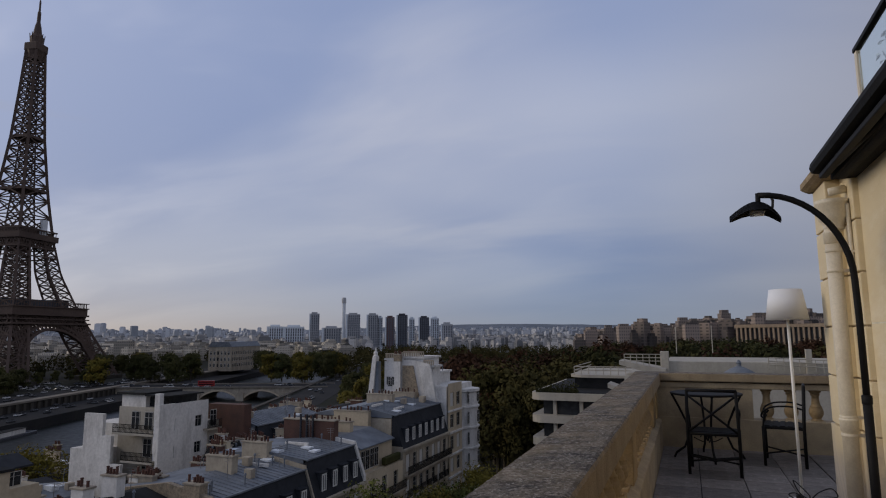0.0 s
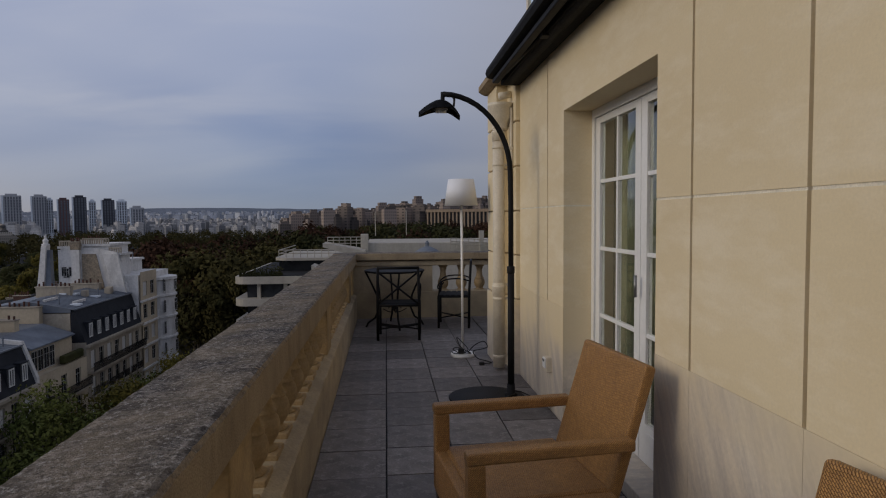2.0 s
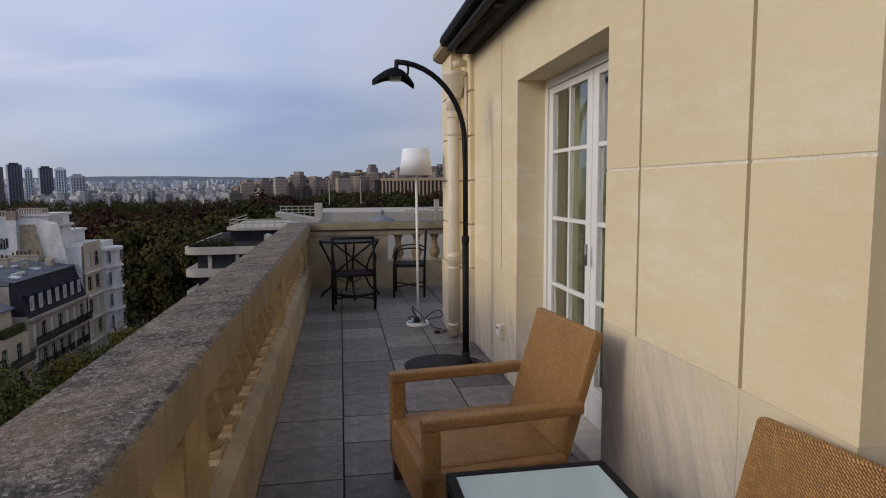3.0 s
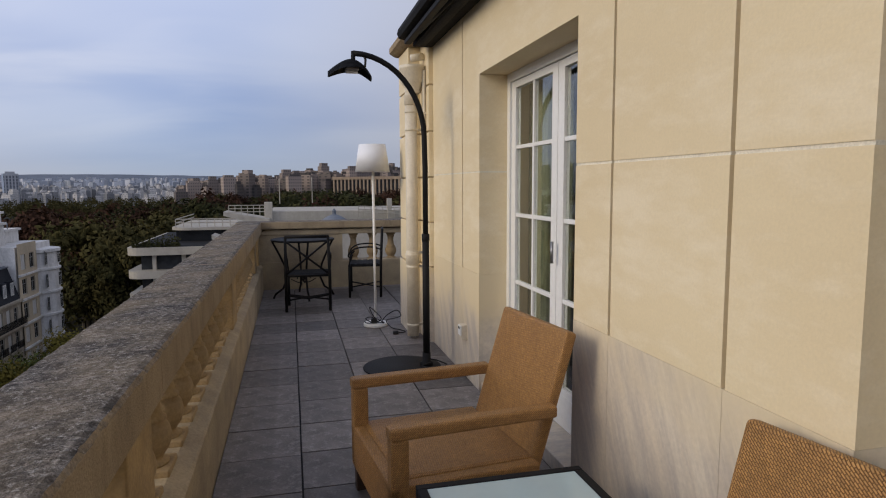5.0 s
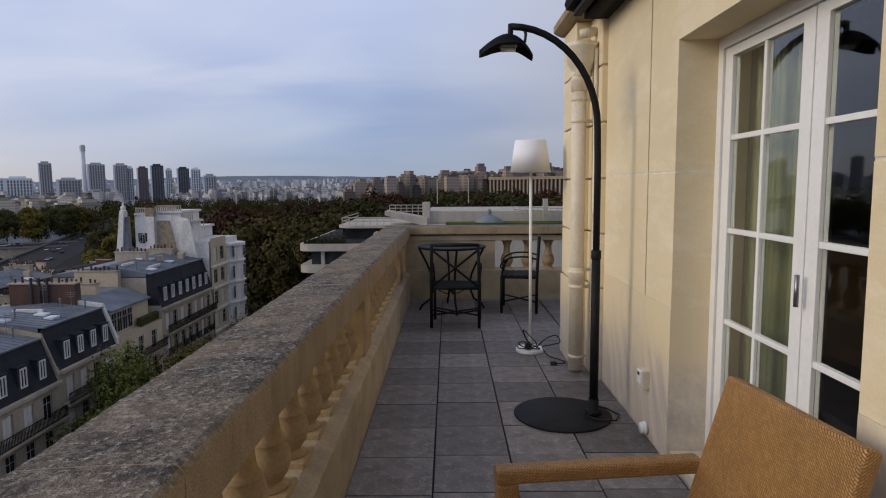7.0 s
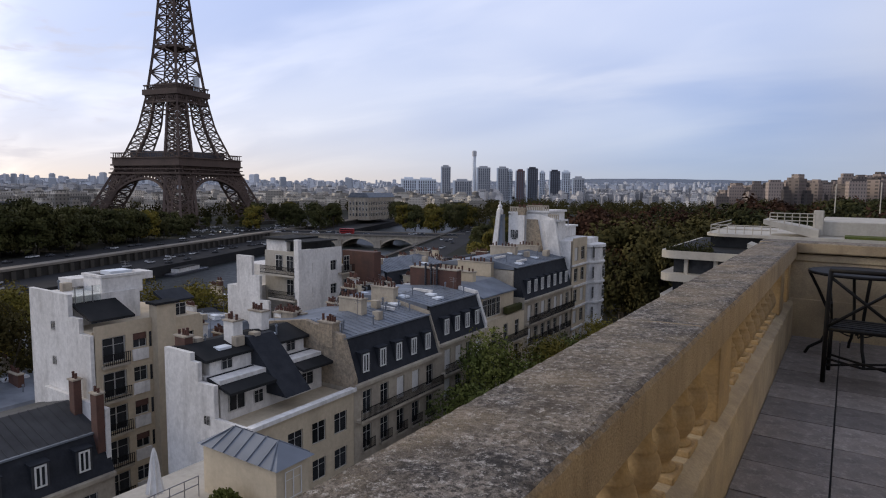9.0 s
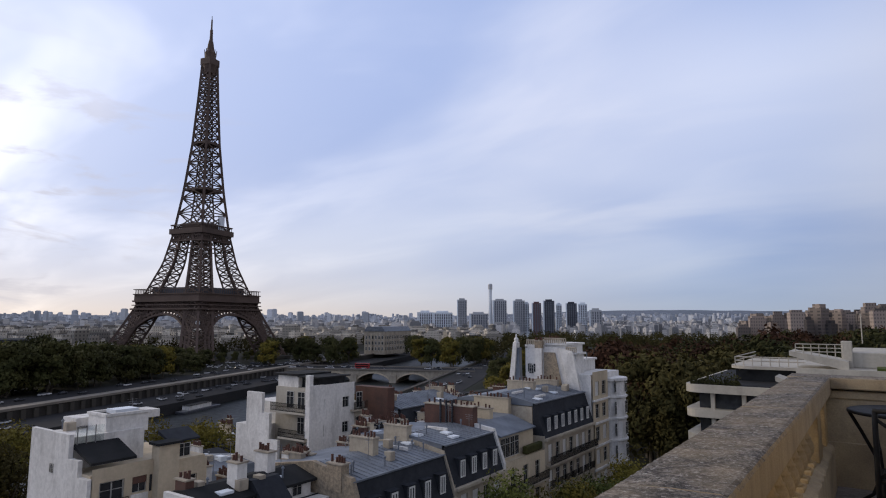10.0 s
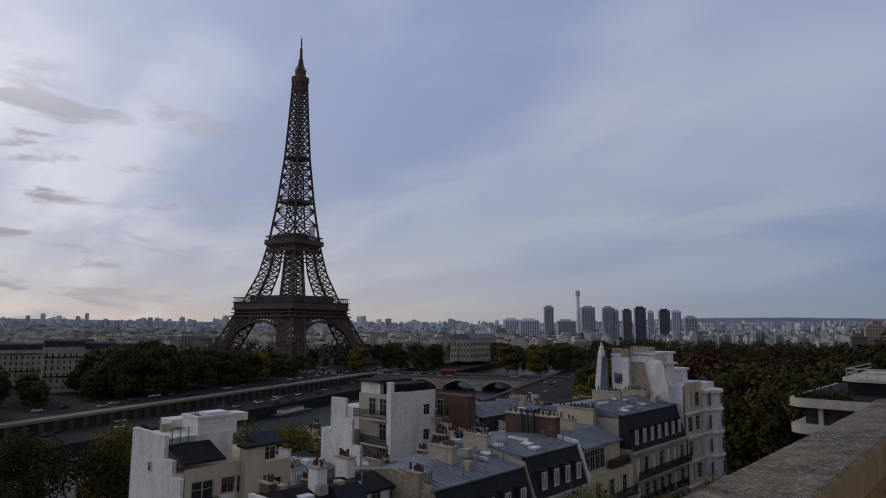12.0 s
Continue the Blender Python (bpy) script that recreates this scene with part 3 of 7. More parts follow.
for (a0, a), (b, b0) in zip(piers, piers[1:]):
    n = max(1, round((b - a) / 0.29))
    for i in range(n):
        y = a + (b - a) * (i + 0.5) / n
        share("baluster", bal_me, parapet, (-0.155, y, 0))
        share("baluster_foot", foot_me, parapet, (-0.155, y, 0))

wall_end = thing("wall_end", "limestone end balustrade with a solid panel", "balustrade", kind="structure")
part("end_base", box(-0.3, 3.2, END_Y, END_Y + 0.3, -0.3, 0.40, 0.006), M["plinth"], wall_end, "stained stone base")
part("end_panel", box(-0.30, 1.16, END_Y + 0.025, END_Y + 0.28, 0.395, 0.86, 0.004), M["plinth"], wall_end, "solid limestone panel")
part("end_rail", box(-0.02, 3.2, END_Y + 0.01, END_Y + 0.29, 0.80, 0.875, 0.01), M["plinth"], wall_end)
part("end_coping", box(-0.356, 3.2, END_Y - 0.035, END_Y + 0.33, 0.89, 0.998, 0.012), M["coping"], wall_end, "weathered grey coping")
for i in range(7):
    share("baluster", bal_me, wall_end, (1.335 + 0.287 * i, END_Y + 0.15, -0.006), 0, (1.0, 1.0, 0.985))
    part("baluster_foot", box(1.335 + 0.287 * i - 0.085, 1.335 + 0.287 * i + 0.085, END_Y + 0.06, END_Y + 0.24, 0.398, 0.41, 0.003), M["plinth"], wall_end)

# eave with awning cassette, seen from below
eave = thing("eave", "black eave with gutter and folded awning under the roof", "eave", kind="structure")
part("gutter", extrude_profile([(1.43, 2.86), (1.415, 2.90), (1.425, 2.94), (1.50, 2.96), (1.80, 2.96), (1.80, 2.84), (1.745, 2.82), (1.60, 2.835), (1.50, 2.845)], Y0, 6.25), M["soot"], eave, "black half-round gutter")
part("soffit_board", box(1.56, 1.744, Y0, 6.24, 2.79, 2.835, 0.01), M["soot"], eave)
part("awning_roll", tube([(1.62, Y0, 2.82), (1.62, 6.1, 2.82)], 0.055, 14), M["soot"], eave, "rolled black awning", True)
part("awning_bar", box(1.47, 1.53, Y0, 6.18, 2.795, 2.835, 0.008), M["black"], eave)
for y in (2.0, 4.6):
    part("awning_arm", tube([(1.56, y, 2.805), (1.52, y + 1.15, 2.805)], 0.016, 8), M["black"], eave, "dark folded awning arm", True)
    part("arm_bracket", box(1.535, 1.60, y - 0.05, y + 0.04, 2.775, 2.835, 0.006), M["black"], eave)
tagged(link("trim", box(1.80, 6.0, Y0, 7.2, 2.90, 3.05), M["soot"]), "dark roof edge above the gutter", "trim", kind="structure")

# glazed doors with curtains
def glazed_door(y0, y1):
    d = thing("door", "white double glazed terrace door with small panes", "door", kind="structure")
    x = 1.955
    part("frame_post", box(x, x + 0.07, y1 - 0.055, y1, 0.06, HEAD), M["white"], d)
    part("frame_post", box(x, x + 0.07, y0, y0 + 0.055, 0.06, HEAD), M["white"], d)
    part("frame_head", box(x, x + 0.07, y0 + 0.055, y1 - 0.055, HEAD - 0.06, HEAD), M["white"], d)
    part("threshold", box(1.76, x + 0.09, y0 - 0.0, y1, -0.05, 0.06, 0.006), M["marble"], d, "worn stone threshold")
    mid = y1 - 0.853
    for a, b in ((y0 + 0.06, mid - 0.004), (mid + 0.004, y1 - 0.06)):
        leaf = part("door_leaf", box(x + 0.012, x + 0.055, a, b, 0.065, 0.30), M["white"], d, "white glazed door leaf")
        for c, e in ((a, a + 0.082), (b - 0.082, b)):
            part("stile", box(x + 0.011, x + 0.056, c, e, 0.30, HEAD - 0.065, 0.003), M["white"], leaf)
        part("top_rail", box(x + 0.012, x + 0.055, a + 0.082, b - 0.082, HEAD - 0.11, HEAD - 0.065), M["white"], leaf)
        part("bottom_panel", box(x + 0.006, x + 0.012, a + 0.10, b - 0.10, 0.10, 0.26, 0.003), M["white"], leaf)
        m = a + 0.39 if a > mid else b - 0.39
        part("glazing_bar", box(x + 0.015, x + 0.05, m - 0.013, m + 0.013, 0.30, HEAD - 0.11, 0.003), M["white"], leaf)
        zs = [0.30, 0.827, 1.305, 1.78, HEAD - 0.11]
        for z in zs[1:4]:
            part("glazing_bar", box(x + 0.0165, x + 0.0485, a + 0.082, b - 0.082, z - 0.013, z + 0.013, 0.003), M["white"], leaf)
        for z0, z1 in zip(zs, zs[1:]):
            for c, e in ((a + 0.082, m - 0.013), (m + 0.013, b - 0.082)):
                p = part("pane", box(x + 0.03, x + 0.036, c, e, z0, z1), M["glass"], leaf, "clear glass pane")
                p.visible_shadow = False
    part("handle", tube([(x - 0.03, mid - 0.03, 1.05), (x - 0.03, mid - 0.03, 1.18)], 0.010, 8), M["steel"], d, "slim metal handle", True)
    return d


for y0, y1 in OPEN:
    glazed_door(y0, y1)


def curtain(y0, y1):
    bm = bmesh.new()
    n, rows = 60, []
    for z in (0.08, 2.45):
        rows.append([bm.verts.new((2.14 + 0.035 * math.sin(i * 1.3) + 0.01 * math.sin(i * 0.37), y0 + (y1 - y0) * i / n, z)) for i in range(n + 1)])
    for i in range(n):
        bm.faces.new((rows[0][i], rows[0][i + 1], rows[1][i + 1], rows[1][i]))
    ob = link("curtain", bm, M["curtain"], None, "", True)
    mod = ob.modifiers.new("thick", "SOLIDIFY")
    mod.thickness = 0.004
    return tagged(ob, "olive floor-length curtain hanging behind the glass door", "curtain", "door curtains")


for a, b in ((4.05, 4.74), (3.22, 3.50), (0.1, 0.5), (1.0, 1.6)):
    curtain(a, b)

# glass guard and planting on the roof above
guard = thing("roof_guard", "glass roof guard with a dark metal handrail", "railing")
part("handrail", box(1.77, 1.83, Y0, 6.12, 3.80, 3.84, 0.008), M["black"], guard, "dark metal handrail")
for i, y in enumerate((6.08, 5.20, 4.1, 3.0, 1.9, 0.8, -0.3)):
    part("post", box(1.78, 1.82, y - 0.03, y + 0.03, 3.05, 3.80, 0.004), M["steel"] if i else M["cream"], guard, "upright post")
for a, b in ((5.24, 6.04), (4.14, 5.16), (3.04, 4.06), (1.94, 2.96), (0.84, 1.86)):
    p = part("glass_panel", box(1.795, 1.807, a, b, 3.08, 3.78), M["rail_glass"], guard, "clear glass panel")
    p.visible_shadow = False


def leaf_cloud(points, size, seed, outward=None):
    """Many small folded leaves round the given points, laid across the outward directions where these are given."""
    rnd = random.Random(seed)
    verts, faces = [], []
    for i, p in enumerate(points):
        s = size * rnd.uniform(0.6, 1.4)
        d = Vector((rnd.gauss(0, 1), rnd.gauss(0, 1), rnd.gauss(0, 1))).normalized()
        if outward:
            n = (outward[i] + Vector((rnd.gauss(0, 0.38), rnd.gauss(0, 0.38), rnd.gauss(0, 0.38)))).normalized()
            d = (d - n * d.dot(n)).normalized()
            o = n.cross(d) * (s * 0.55)
            up_ = n * (-0.2 * s)
        else:
            o = d.orthogonal().normalized() * (s * 0.55)
            up_ = d.cross(o) * 0.4
        c = Vector(p)
        k = len(verts)
        verts += [c - d * s, c + o + up_, c + d * s, c - o + up_]
        faces += [(k, k + 1, k + 2), (k, k + 2, k + 3)]
    me = bpy.data.meshes.new("leaves")
    me.from_pydata(verts, [], faces)
    return me


rnd = random.Random(5)
for y in (5.75, 5.15, 4.55, 3.9, 3.3):
    sh = thing("shrub", "small-leaved green shrub in a planter behind the glass guard", "shrub", Matrix.Translation((2.05, y, 3.05)), "roof shrubs")
    part("planter", box(-0.17, 0.17, -0.28, 0.28, 0.0, 0.22, 0.01), M["soot"], sh)
    pts, stems = [], bmesh.new()
    for k in range(9):
        tip = Vector((rnd.uniform(-0.18, 0.18), rnd.uniform(-0.3, 0.3), rnd.uniform(0.5, 0.85)))
        base = Vector((tip.x * 0.3, tip.y * 0.5, 0.2))
        add_tube(stems, [base, (base + tip) / 2 + Vector((0.01, 0.02, 0)), tip], [0.008, 0.006, 0.003], 5)
        for j in range(45):
            f = rnd.uniform(0.15, 1.05)
            pts.append(base.lerp(tip, f) + Vector((rnd.gauss(0, 0.035), rnd.gauss(0, 0.035), rnd.gauss(0, 0.03))))
    part("stem", stems, M["bark"], sh)
    lm = leaf_cloud(pts, 0.022, y)
    lm.materials.append(M["leaf"])
    share("foliage", lm, sh)

# ---- things on the terrace ----
pipe = thing("downpipe", "cream painted cast-iron downpipe with a hopper head", "drainpipe")
PX, PY = 1.572, 6.42
part("pipe", tube([(PX, PY, 0.03), (PX, PY, 2.45)], 0.058, 20), M["cream"], pipe, "", True)
part("hopper", lathe([(0.066, 2.39), (0.080, 2.405), (0.074, 2.425), (0.100, 2.475), (0.118, 2.50), (0.118, 2.605), (0.128, 2.615), (0.128, 2.65), (0.110, 2.65), (0.10, 2.52)], 22, (PX + 0.02, PY, 0)), M["cream"], pipe, "flared hopper head", True)
part("spout", tube([(PX + 0.0, PY - 0.02, 2.72), (PX + 0.12, PY - 0.02, 2.74)], 0.035, 12), M["cream"], pipe, "short outlet pipe", True)
for z in (0.14, 0.72, 0.86, 2.05, 2.22):
    part("collar", lathe([(0.059, -0.014), (0.063, -0.012), (0.063, 0.012), (0.059, 0.014)], 20, (PX, PY, z)), M["cream"], pipe, "", True)
    part("bracket", box(PX + 0.05, PX + 0.13, PY - 0.012, PY + 0.012, z - 0.012, z + 0.012), M["cream"], pipe)
for z in (0.80, 2.33):
    part("socket_ring", lathe([(0.059, -0.05), (0.066, -0.045), (0.067, 0.03), (0.070, 0.036), (0.070, 0.05), (0.059, 0.054)], 20, (PX, PY, z)), M["cream"], pipe, "", True)
thin = thing("wall_conduit", "thin cream conduit beside the downpipe", "conduit")
part("tube", tube([(1.682, 6.33, 0.05), (1.682, 6.33, 2.6)], 0.016, 10), M["cream"], thin, "", True)
for z in (0.5, 1.3, 2.2):
    part("clip", box(1.664, 1.70, 6.31, 6.35, z - 0.012, z + 0.012), M["cream"], thin)

sock = thing("outdoor_socket", "cream weatherproof socket on the marble skirting", "socket")
part("back_box", box(1.70, 1.745, 5.065, 5.15, 0.30, 0.42, 0.006), M["cream"], sock)
part("flap", box(1.688, 1.70, 5.07, 5.145, 0.335, 0.415, 0.004), M["white"], sock, "pale hinged flap")
part("pilot", box(1.685, 1.69, 5.09, 5.125, 0.385, 0.405, 0.002), M["black"], sock)
cap = thing("drain_cap", "white plastic cap at the wall foot", "drain cap")
part("body", tube([(1.745, 5.09, 0.055), (1.70, 5.09, 0.055)], 0.035, 14), M["white"], cap, "", True)
part("rim", tube([(1.735, 5.09, 0.055), (1.722, 5.09, 0.055)], 0.042, 14), M["white"], cap, "", True)

# curved black heater
heater = thing("patio_heater", "black arched patio heater on a round base", "heater")
HX, HY = 1.495, 5.44
part("base_disc", lathe([(0.318, 0.0), (0.325, 0.003), (0.325, 0.010), (0.318, 0.013)], 48, (1.29, 5.46, 0)), M["black"], heater, "flat round black base", True)
part("base_collar", lathe([(0.055, 0.012), (0.055, 0.035), (0.036, 0.045), (0.034, 0.12)], 20, (HX, HY, 0)), M["black"], heater, "", True)
part("lower_pole", tube([(HX, HY, 0.04), (HX, HY, 1.10)], 0.029, 16), M["black"], heater, "", True)
part("pole_sleeve", lathe([(0.03, 1.06), (0.033, 1.065), (0.033, 1.115), (0.026, 1.12)], 16, (HX, HY, 0)), M["black"], heater, "", True)
part("base_cable", tube([(HX + 0.02, HY - 0.06, 0.05), (HX - 0.06, HY - 0.08, 0.03), (HX + 0.0, HY - 0.14, 0.02), (HX + 0.12, HY - 0.12, 0.012), (HX + 0.17, HY - 0.02, 0.012), (HX + 0.10, HY + 0.06, 0.03), (HX + 0.03, HY + 0.04, 0.05)], 0.006, 6), M["rubber"], heater, "black supply cable", True)
arc = [(HX, HY, 1.05), (HX, HY, 1.65), (HX - 0.005, HY, 1.90)]
for k in range(1, 13):
    a = math.radians(90 * k / 12)
    arc.append((HX - 0.005 - 0.56 * (1 - math.cos(a)), HY, 1.90 + 0.645 * math.sin(a)))
part("arched_pole", tube(arc, 0.022, 14), M["black"], heater, "arched upper pole", True)
part("drop", tube([(0.93, HY, 2.56), (0.925, HY, 2.44)], 0.018, 10), M["black"], heater, "", True)
part("cable_loop", tube([(0.955, HY, 2.46), (0.985, HY, 2.43), (1.02, HY, 2.45), (1.025, HY, 2.50), (1.01, HY, 2.535)], 0.010, 8), M["rubber"], heater, "", True)


def wing_head():
    """A shell-like reflector hood, open below, drooping at both tips."""
    bm = bmesh.new()
    nx, ny, rings = 16, 8, []
    for i in range(nx + 1):
        u = i / nx * 2 - 1
        half = 0.135 * math.sqrt(max(1 - abs(u) ** 2.6, 0.02))
        row = []
        for j in range(ny + 1):
            v = j / ny * 2 - 1
            z = 2.50 - (0.10 if u < 0 else 0.125) * abs(u) ** (1.5 if u < 0 else 2.2) - 0.085 * v * v * (1 - 0.5 * abs(u))
            row.append(bm.verts.new((0.90 + 0.17 * u, HY + half * v, z)))
        rings.append(row)
    for a, b in zip(rings, rings[1:]):
        for j in range(ny):
            bm.faces.new((a[j], b[j], b[j + 1], a[j + 1]))
    r = bmesh.ops.solidify(bm, geom=bm.faces[:], thickness=0.008)
    bmesh.ops.recalc_face_normals(bm, faces=bm.faces)
    return bm


hood = part("hood", wing_head(), M["black"], heater, "drooping black reflector hood", True)
part("lamp_unit", box(0.86, 0.97, HY - 0.05, HY + 0.05, 2.41, 2.455, 0.012), M["steel"], heater, "grey lamp unit under the hood")
part("bulb", tube([(0.87, HY, 2.402), (0.96, HY, 2.402)], 0.014, 10), M["shade"], heater, "pale heating tube", True)

# white floor lamp with its cable
lamp = thing("floor_lamp", "white floor lamp with a tapered shade", "floor lamp")
LX, LY = 1.283, 7.07
part("base", lathe([(0.128, 0.0), (0.132, 0.006), (0.132, 0.03), (0.12, 0.04), (0.02, 0.046)], 32, (LX, LY, 0)), M["white"], lamp, "round white base", True)
part("pole", tube([(LX, LY, 0.04), (LX - 0.004, LY, 1.75)], 0.0135, 12), M["white"], lamp, "", True)


def shade():
    bm = bmesh.new()
    n, rings = 40, []
    for r, z in ((0.183, 1.662), (0.141, 1.948), (0.137, 1.948), (0.179, 1.664)):
        rings.append([bm.verts.new((LX - 0.008 + r * math.cos(2 * math.pi * k / n), LY + r * math.sin(2 * math.pi * k / n), z)) for k in range(n)])
    for a, b in zip(rings, rings[1:] + rings[:1]):
        for k in range(n):
            bm.faces.new((a[k], a[(k + 1) % n], b[(k + 1) % n], b[k]))
    return bm


part("shade", shade(), M["shade"], lamp, "white fabric shade", True)
part("shade_disc", lathe([(0.178, 1.668), (0.178, 1.671)], 32, (LX - 0.008, LY, 0)), M["shade"], lamp)
part("bulb_holder", tube([(LX, LY, 1.74), (LX, LY, 1.84)], 0.02, 10), M["white"], lamp)


def curve_through(ctrl, steps=8):
    out = []
    c = [Vector(p) for p in ctrl]
    for i in range(len(c) - 1):
        p0, p1, p2, p3 = c[max(i - 1, 0)], c[i], c[i + 1], c[min(i + 2, len(c) - 1)]
        for k in range(steps):
            f = k / steps
            out.append(0.5 * ((2 * p1) + (p2 - p0) * f + (2 * p0 - 5 * p1 + 4 * p2 - p3) * f * f + (3 * p1 - p0 - 3 * p2 + p3) * f ** 3))
    return out + [c[-1]]


cable = thing("power_cable", "tangled black cable with a plug lying round the lamp base", "cable")
part("loop", tube(curve_through([(1.30, 7.0, 0.06), (1.22, 6.96, 0.12), (1.17, 7.02, 0.09), (1.25, 7.0, 0.05), (1.33, 6.97, 0.09), (1.27, 6.98, 0.17), (1.21, 7.0, 0.22),
                              (1.26, 6.99, 0.11), (1.36, 6.98, 0.05), (1.30, 6.95, 0.06), (1.18, 6.97, 0.055), (1.16, 7.03, 0.06)]), 0.0055, 6), M["rubber"], cable, "", True)
part("lead", tube(curve_through([(1.33, 6.98, 0.06), (1.40, 6.96, 0.14), (1.50, 6.96, 0.18), (1.54, 6.95, 0.12), (1.46, 6.93, 0.10), (1.38, 6.93, 0.08), (1.42, 6.85, 0.02), (1.50, 6.78, 0.008), (1.54, 6.70, 0.008)]), 0.0055, 6), M["rubber"], cable, "", True)
part("plug", box(1.40, 1.455, 6.60, 6.64, 0.0, 0.035, 0.008), M["rubber"], cable, "black moulded plug")
part("plug_lead", tube(curve_through([(1.455, 6.62, 0.017), (1.50, 6.64, 0.01), (1.54, 6.68, 0.008)]), 0.005, 6), M["rubber"], cable, "", True)
part("adaptor", box(1.225, 1.285, 6.965, 7.02, 0.046, 0.10, 0.008), M["rubber"], cable, "black adaptor block")


# rattan armchairs
def armchair(m, label):
    c = thing("rattan_armchair", label, "armchair", m, "rattan armchairs")

    def w(name, bm, lab=""):
        return box_uv(part(name, bm, M["wicker"], c, lab))

    W = 0.375
    w("seat", box(0.05, 0.66, -W + 0.06, W - 0.06, 0.25, 0.345, 0.02), "woven rattan seat")
    w("front_apron", box(0.0, 0.06, -W, W, 0.12, 0.335, 0.012))
    for s in (-1, 1):
        a0, a1 = sorted((s * W, s * (W - 0.072)))
        w("armrest", box(-0.005, 0.74, a0, a1, 0.522, 0.575, 0.012), "flat woven armrest")
        w("front_post", box(0.0, 0.075, a0, a1, 0.12, 0.526, 0.012))
        w("side_apron", box(0.05, 0.66, a0 + 0.004, a1 - 0.004, 0.12, 0.335, 0.01))
        part("foot", box(0.012, 0.062, a0 + 0.012, a1 - 0.012, 0.0, 0.125), M["wood"], c, "short dark wooden foot")
        part("foot", box(0.60, 0.65, a0 + 0.012, a1 - 0.012, 0.0, 0.125), M["wood"], c, "short dark wooden foot")
    # leaning back
    bm = bmesh.new()
    add_box(bm, -0.0275, 0.0275, -0.318, 0.318, 0.0, 0.715, 0.016)
    bm.transform(Matrix.Translation((0.635, 0, 0.19)) @ Matrix.Rotation(radians(17), 4, "Y"))
    w("backrest", bm, "leaning woven backrest")
    return c


CH1 = Matrix.Translation((0.728, 3.115, 0)) @ Matrix.Rotation(radians(6.7), 4, "Z")
armchair(CH1, "honey rattan armchair with woven back beside the glass door")
armchair(Matrix.Translation((0.868, 1.40, 0)) @ Matrix.Rotation(radians(10.0), 4, "Z"), "honey rattan armchair with woven back behind the glass table")

table = thing("side_table", "low table with frosted glass top in a black frame", "table")
tx0, tx1, ty0, ty1 = 0.825, 1.46, 1.93, 2.535
for nm, b in (("frame_rail", (tx0, tx1, ty1 - 0.035, ty1)), ("frame_rail", (tx0, tx1, ty0, ty0 + 0.035)), ("frame_rail", (tx0, tx0 + 0.035, ty0 + 0.035, ty1 - 0.035)), ("frame_rail", (tx1 - 0.035, tx1, ty0 + 0.035, ty1 - 0.035))):
    part(nm, box(*b, 0.405, 0.452, 0.004), M["black"], table, "black metal edge")
part("glass_top", box(tx0 + 0.035, tx1 - 0.035, ty0 + 0.035, ty1 - 0.035, 0.438, 0.448), M["frosted"], table, "pale frosted glass top")
for x in (tx0 + 0.02, tx1 - 0.02):
    for y in (ty0 + 0.02, ty1 - 0.02):
        part("leg", box(x - 0.018, x + 0.018, y - 0.018, y + 0.018, 0.0, 0.405), M["black"], table)


# wrought-iron bistro set
def bistro_chair(m, label):
    c = thing("bistro_chair", label, "chair", m, "bistro chairs")
    W, D = 0.26, 0.42
    for s in (-1, 1):
        part("back_leg", tube([(s * W, 0.0, 0.0), (s * W, -0.005, 0.46), (s * (W - 0.01), -0.03, 0.915)], 0.0175, 8), M["iron"], c, "", True)
        part("front_leg", tube([(s * W, D, 0.0), (s * W, D, 0.45)], 0.0165, 8), M["iron"], c, "", True)
        part("armrest", tube(curve_through([(s * W, 0.0, 0.66), (s * (W + 0.005), 0.12, 0.69), (s * (W + 0.01), 0.30, 0.68), (s * (W + 0.015), 0.40, 0.63), (s * (W + 0.01), 0.43, 0.57), (s * (W + 0.005), 0.40, 0.55), (s * (W + 0.005), 0.37, 0.59)], 5), 0.0105, 7), M["iron"], c, "scrolled arm", True)
        part("arm_post", tube([(s * W, D, 0.44), (s * (W + 0.01), D - 0.02, 0.60)], 0.0105, 7), M["iron"], c, "", True)
        part("cross_bar", tube([(s * (W - 0.01), -0.025, 0.86), (-s * W, 0.0, 0.45)], 0.0125, 7), M["iron"], c, "diagonal back bar", True)
        part("stretcher", tube([(s * W, 0.0, 0.14), (-s * W, D, 0.14)], 0.010, 7), M["iron"], c, "", True)
    part("top_rail", tube([(-W, -0.03, 0.912), (W, -0.03, 0.912)], 0.0175, 8), M["iron"], c, "", True)
    part("back_rail", tube([(-W, 0.0, 0.44), (W, 0.0, 0.44)], 0.014, 8), M["iron"], c, "", True)
    part("low_rail", tube([(-W, 0.0, 0.20), (0, 0.01, 0.155), (W, 0.0, 0.20)], 0.010, 7), M["iron"], c, "", True)
    part("seat", box(-W + 0.01, W - 0.01, 0.0, D, 0.42, 0.455, 0.012), M["iron"], c, "black slatted seat")
    for k in range(5):
        part("slat", box(-W + 0.02, W - 0.02, 0.03 + k * 0.08, 0.085 + k * 0.08, 0.452, 0.463, 0.003), M["iron"], c)
    return c


